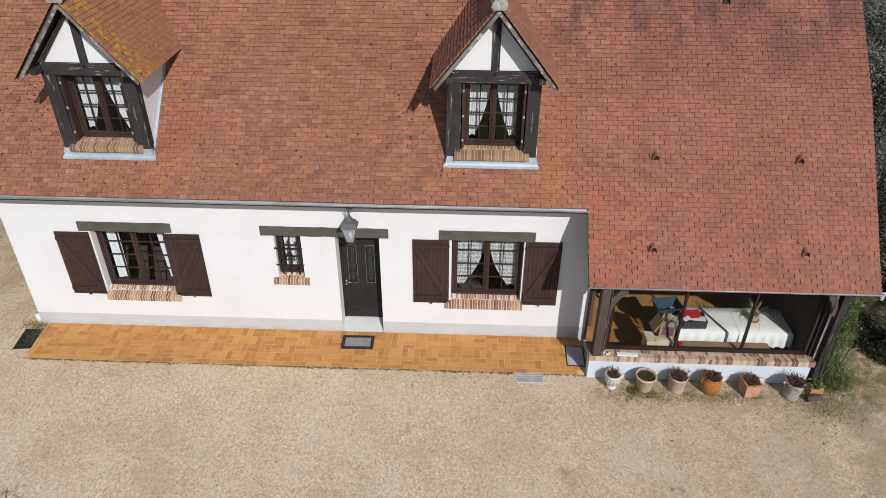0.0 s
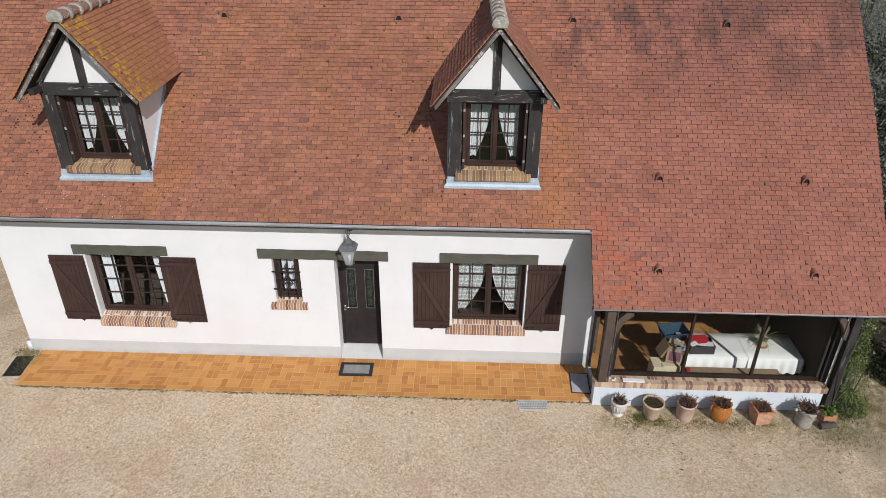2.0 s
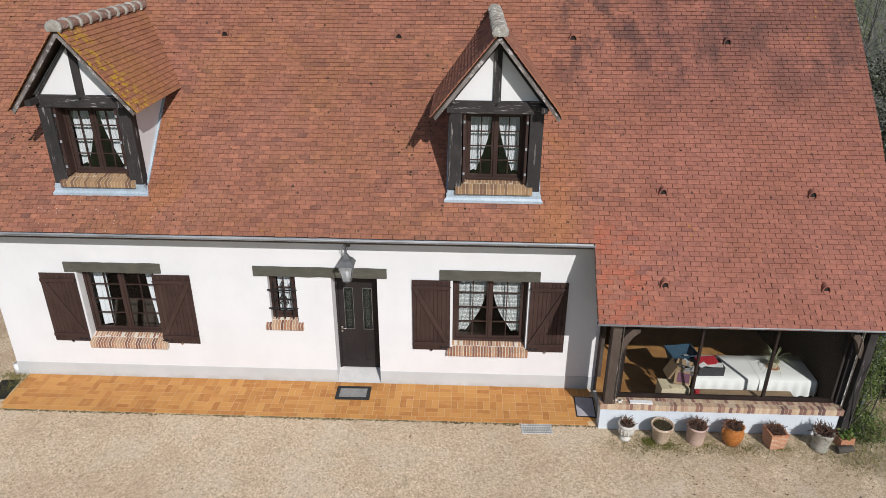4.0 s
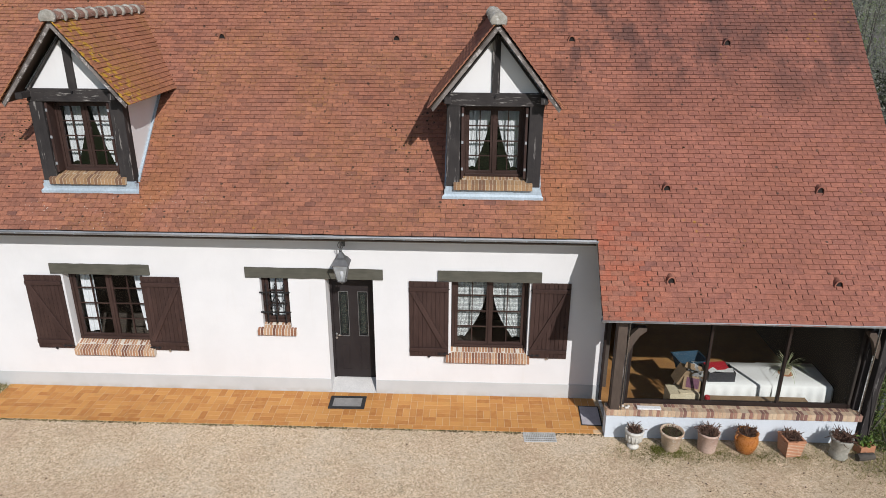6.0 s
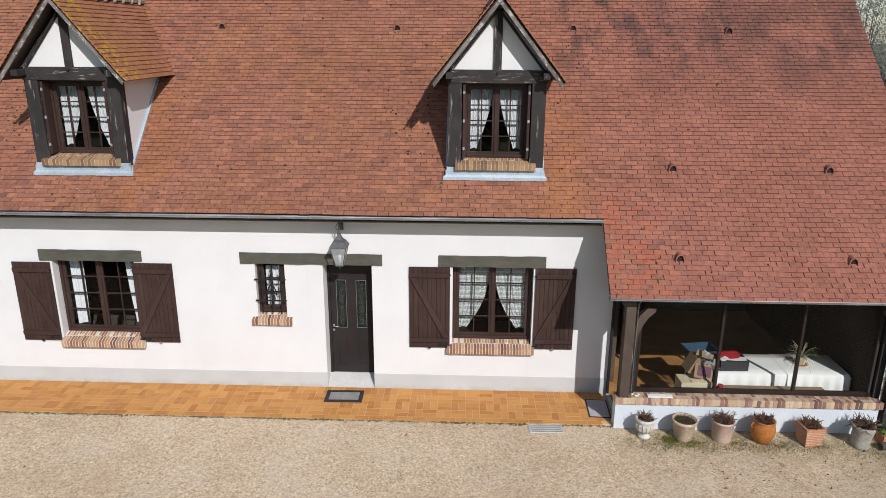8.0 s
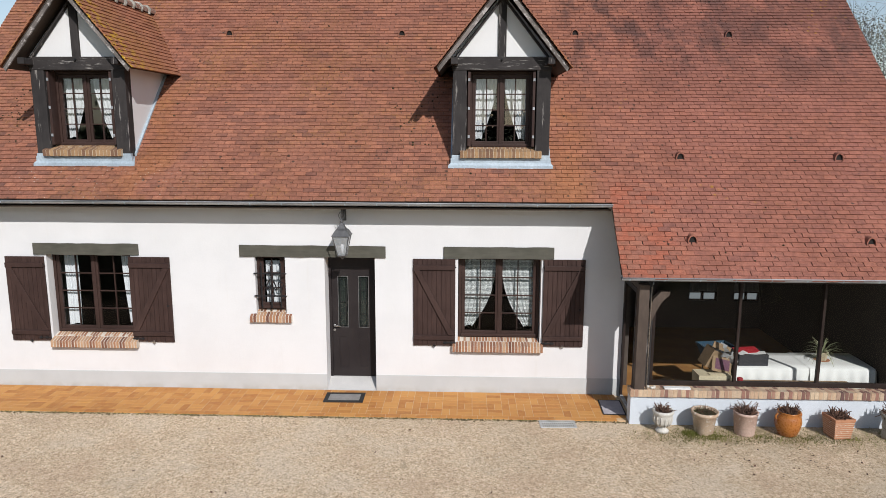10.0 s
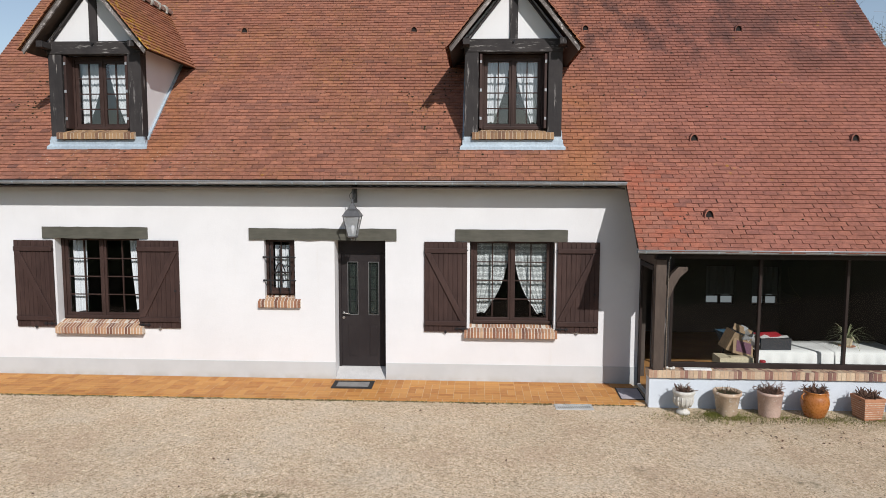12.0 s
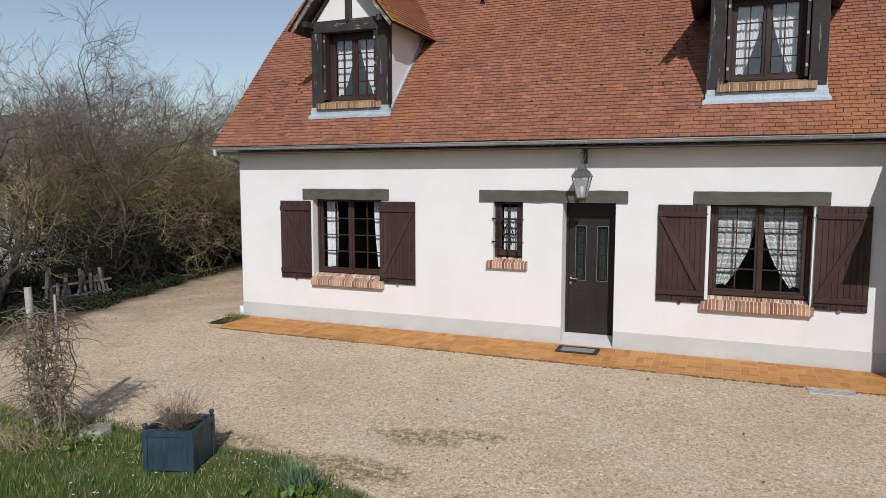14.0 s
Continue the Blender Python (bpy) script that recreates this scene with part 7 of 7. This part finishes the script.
part("coping", cube(-0.03, -0.13, 1.602, 7.03, 0.13, 1.65), STEP, gw, bevel=0.01)
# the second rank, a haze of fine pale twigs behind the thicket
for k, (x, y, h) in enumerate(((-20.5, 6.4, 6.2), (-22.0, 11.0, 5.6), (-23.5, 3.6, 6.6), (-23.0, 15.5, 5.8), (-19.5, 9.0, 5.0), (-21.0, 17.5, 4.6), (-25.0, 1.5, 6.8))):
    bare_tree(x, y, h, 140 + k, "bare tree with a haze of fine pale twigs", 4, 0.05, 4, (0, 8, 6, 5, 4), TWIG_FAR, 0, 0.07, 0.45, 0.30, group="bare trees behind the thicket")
# far bare trees on the skyline, with distance haze in their twig colour
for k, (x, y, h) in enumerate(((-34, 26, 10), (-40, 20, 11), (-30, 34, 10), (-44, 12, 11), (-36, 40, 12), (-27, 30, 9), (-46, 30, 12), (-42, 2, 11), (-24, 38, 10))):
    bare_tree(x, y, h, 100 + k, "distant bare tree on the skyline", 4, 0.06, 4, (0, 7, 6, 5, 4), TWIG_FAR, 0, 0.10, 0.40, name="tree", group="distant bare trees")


def fence():
    f = thing("paling_fence", "old grey paling fence under the shrubs", "fence", -12.62, -0.95, 0, 84)
    rnd = random.Random(95)
    for i in range(14):
        h = rnd.uniform(0.55, 0.95)
        part("pale", cube(-0.035, -0.008, 0, 0.035, 0.008, h), OLD_WOOD, f, at=pose(i * 0.13, rnd.uniform(-0.03, 0.03), 0, rnd.gauss(0, 5), rnd.gauss(0, 7), 0))
    for z in (0.16, 0.45):
        part("rail", cube(-0.05, 0.010, z, 1.76, 0.04, z + 0.05), OLD_WOOD, f)


fence()


def neighbour(x, y, turn, w, d, h, roof_h, label):
    """A far cottage: walls, roof, windows."""
    n = thing("cottage", label, "house", x, y, 0, turn, "cottages beyond the trees")
    g = Geo().box(-w / 2, -d / 2, 0, w / 2, d / 2, h)
    g.add([(-w / 2, -d / 2, h), (-w / 2, d / 2, h), (-w / 2, 0, h + roof_h), (w / 2, -d / 2, h), (w / 2, d / 2, h), (w / 2, 0, h + roof_h)], [(0, 2, 1), (3, 4, 5)])
    part("wall", g, RENDER, n)
    r = Geo()
    for s in (-1, 1):
        a, b = (0, h + roof_h + 0.1), (s * (d / 2 + 0.4), h - 0.25)
        r.add([(xx, yy, zz + q) for q in (0, 0.12) for xx, (yy, zz) in ((-w / 2 - 0.3, a), (w / 2 + 0.3, a), (w / 2 + 0.3, b), (-w / 2 - 0.3, b))], [(0, 1, 2, 3), (7, 6, 5, 4), (0, 4, 5, 1), (1, 5, 6, 2), (2, 6, 7, 3), (3, 7, 4, 0)])
    part("roof", r, surface("slate_roof", (0.055, 0.055, 0.06), (0.085, 0.082, 0.085), 1, 12, 0.85, 0.3), n, "dark slate roof")
    for k in range(3):
        wx = -w / 2 + w * (k + 0.5) / 3
        win = part("window", cube(wx - 0.5, -d / 2 - 0.03, 1.0, wx + 0.5, -d / 2 + 0.02, 2.2), SASH, n)
        part("pane", cube(wx - 0.42, -d / 2 - 0.04, 1.08, wx + 0.42, -d / 2 - 0.031, 2.12), DARK_GLASS, win)


neighbour(-30.5, 13.3, 52, 3.6, 5.0, 4.5, 1.5, "white rendered cottage with a slate roof behind bare trees")
neighbour(-29.5, 17.2, 52, 2.6, 3.0, 2.5, 1.0, "small white outbuilding behind the thicket")

# east side: ivy-clad trees and creeper on the veranda corner
leafy_mass("ivy_clad_trees", "dense dark ivy-clad trees beyond the gable", "tree", [(12.9, 1.5, 2.0, 1.3, 1.5, 1.9), (13.4, 4.0, 2.8, 1.7, 1.7, 2.6), (13.2, 6.6, 3.2, 1.8, 1.8, 2.8), (12.8, -0.4, 1.2, 1.0, 1.1, 1.1), (15.6, 2.5, 3.2, 1.8, 2.2, 2.8), (15.0, 6.0, 3.3, 1.8, 2.2, 2.8), (13.0, 9.4, 3.3, 1.9, 2.0, 2.8), (13.6, 12.6, 3.4, 2.2, 2.2, 3.0), (17.5, 9.0, 3.6, 2.4, 3.0, 3.0)], 2000, 0.085, IVY, 92)
# Low dark leaves stand in for the trees' shade on this ground.
leafy_mass("shade_ivy", "dark ivy added over the ground in place of shade beyond the gable", "ground cover", [(11.3, 0.6, 0.12, 0.6, 0.9, 0.16), (12.0, -0.2, 0.10, 0.7, 0.7, 0.14), (11.4, 2.0, 0.2, 0.6, 0.9, 0.3), (12.6, -1.2, 0.10, 0.7, 0.6, 0.14)], 700, 0.06, IVY, 89)
leafy_mass("grey_leaved_tree", "silvery grey-green bush beyond the gable", "tree", [(12.5, 5.2, 3.6, 1.1, 1.9, 1.9), (12.6, 2.8, 2.7, 0.9, 1.3, 1.4), (12.6, 8.6, 4.0, 1.3, 1.9, 2.0), (13.9, 9.0, 6.0, 1.3, 1.8, 2.2), (14.6, 11.6, 6.4, 1.6, 2.0, 2.6), (13.9, 6.6, 5.0, 1.2, 1.6, 2.0), (15.6, 14.2, 6.6, 2.0, 2.2, 2.8)], 1900, 0.06, IVY_GREY, 93)
leafy_mass("far_trees", "row of dark ivy-clad trees east of the house", "tree", [(15.2, 6.0, 3.2, 1.7, 2.0, 2.9), (17.6, 9.2, 3.4, 1.9, 2.2, 3.1), (20.2, 13.0, 3.5, 2.2, 2.4, 3.3), (23.5, 17.5, 3.6, 2.6, 2.8, 3.5), (27.5, 23.5, 3.8, 3.0, 3.2, 3.6), (32.5, 31.0, 4.0, 3.4, 3.6, 3.8), (39.0, 40.0, 4.2, 4.0, 4.0, 4.0)], 1500, 0.11, IVY_GREY, 99)
bare_tree(13.4, 8.6, 10.5, 67, "tall pale twiggy tree among ivy by the gable", 4, 0.05, 4, (0, 5, 5, 4, 4), TWIG_FAR, 0, 0.07, 0.3, 0.28)
bare_tree(14.6, 12.0, 11.0, 63, "tall pale twiggy tree among ivy by the gable", 4, 0.05, 4, (0, 5, 5, 4, 4), TWIG_FAR, 0, 0.07, 0.3, 0.28)
bare_tree(12.4, 3.4, 5.5, 94, "bare twiggy tree among ivy by the gable", 3, 0.05, 3, (0, 5, 4, 4), TWIG, 0, 0.06, 0.4, name="tree")
leafy_mass("creeper", "green creeper climbing by the veranda corner post", "creeper", [(9.92, -1.15, 0.9, 0.13, 0.14, 0.8), (10.02, -1.2, 0.22, 0.26, 0.22, 0.24), (9.92, -1.22, 1.8, 0.13, 0.12, 0.5), (10.34, -1.0, 0.14, 0.30, 0.30, 0.14), (10.05, -1.1, 1.35, 0.22, 0.2, 0.45), (10.1, -0.9, 2.1, 0.22, 0.25, 0.3), (10.25, -0.7, 0.7, 0.25, 0.3, 0.5), (10.15, -1.35, 0.12, 0.35, 0.25, 0.14), (9.95, -1.05, 1.1, 0.20, 0.2, 0.9), (10.5, -0.5, 0.25, 0.4, 0.4, 0.3)], 210, 0.045, CREEPER, 96)
# the garden's far side, mirrored in the panes
for k, (x, y, h) in enumerate(((2.0, -27.0, 7.0), (8.5, -29.0, 8.0), (-4.5, -30.0, 8.0), (14.0, -27.5, 7.0))):
    bare_tree(x, y, h, 120 + k, "bare garden tree beyond the lawn", 2, 0.06, 3, (0, 5, 5, 4), TWIG_DARK, 0, 0.16, 0.35, name="tree", group="bare trees beyond the lawn")
# closing hedge behind the camera
leafy_mass("boundary_hedge", "tall dark boundary hedge beyond the lawn", "hedge", [(-34 + 6.0 * i, -37 + 1.5 * math.sin(i), 2.4, 4.4, 2.0, 2.7 + 0.5 * math.sin(i * 2.3)) for i in range(14)], 900, 0.45, IVY, 97)

# ---------------------------------------------------------------- pieces of the terrace and the roof
def terrace():
    te = tagged(part("terrace", cube(-7.42, -1.192, -0.05, 4.918, -0.013, 0.0185), JOINT), "narrow terrace of basket-weave terracotta pavers", "terrace", kind="structure")
    rnd = random.Random(12)
    C = 0.268
    kinds = {}
    for wide, deep in ((C, C / 2), (C / 2, C), (C, 0.115)):
        kinds[wide, deep] = Geo().box(-wide / 2 + 0.0046, -deep / 2 + 0.0046, 0, wide / 2 - 0.0046, deep / 2 - 0.0046, 0.016).mesh("paver", PAVER)
    joined = Geo()
    singles = 0
    spots = []
    for i in range(46):
        x = 4.915 - C * (i + 0.5)
        for j in range(4):
            y = -0.016 - C * (j + 0.5)
            if (i + j) % 2 ^ (rnd.random() < 0.15):
                spots += [(x, y - C / 4, C, C / 2), (x, y + C / 4, C, C / 2)]
            else:
                spots += [(x - C / 4, y, C / 2, C), (x + C / 4, y, C / 2, C)]
        spots.append((x + 0.09, -0.016 - 4 * C - 0.058, C, 0.115))
    for x, y, w, d in spots:
        z, tilt = 0.006 + rnd.uniform(-0.0015, 0.0015), rnd.gauss(0, 0.4)
        if singles < 298 and x > -4.0 and y < -0.25 and x < 4.8:
            part("paver", kinds[w, d], PAVER, te, at=pose(x, y, z, rnd.gauss(0, 0.2), rnd.gauss(0, 0.2), tilt))
            singles += 1
        elif -7.416 < x - w / 2 and x + w / 2 < 4.918:
            joined.box(-w / 2 + 0.0046, -d / 2 + 0.0046, 0, w / 2 - 0.0046, d / 2 - 0.0046, 0.016, pose(x, y, z, 0, 0, tilt))
    tagged(part("pavers", joined, PAVER, te, "warm orange terracotta pavers"), kind="stuff")


terrace()
lay_main_roof()
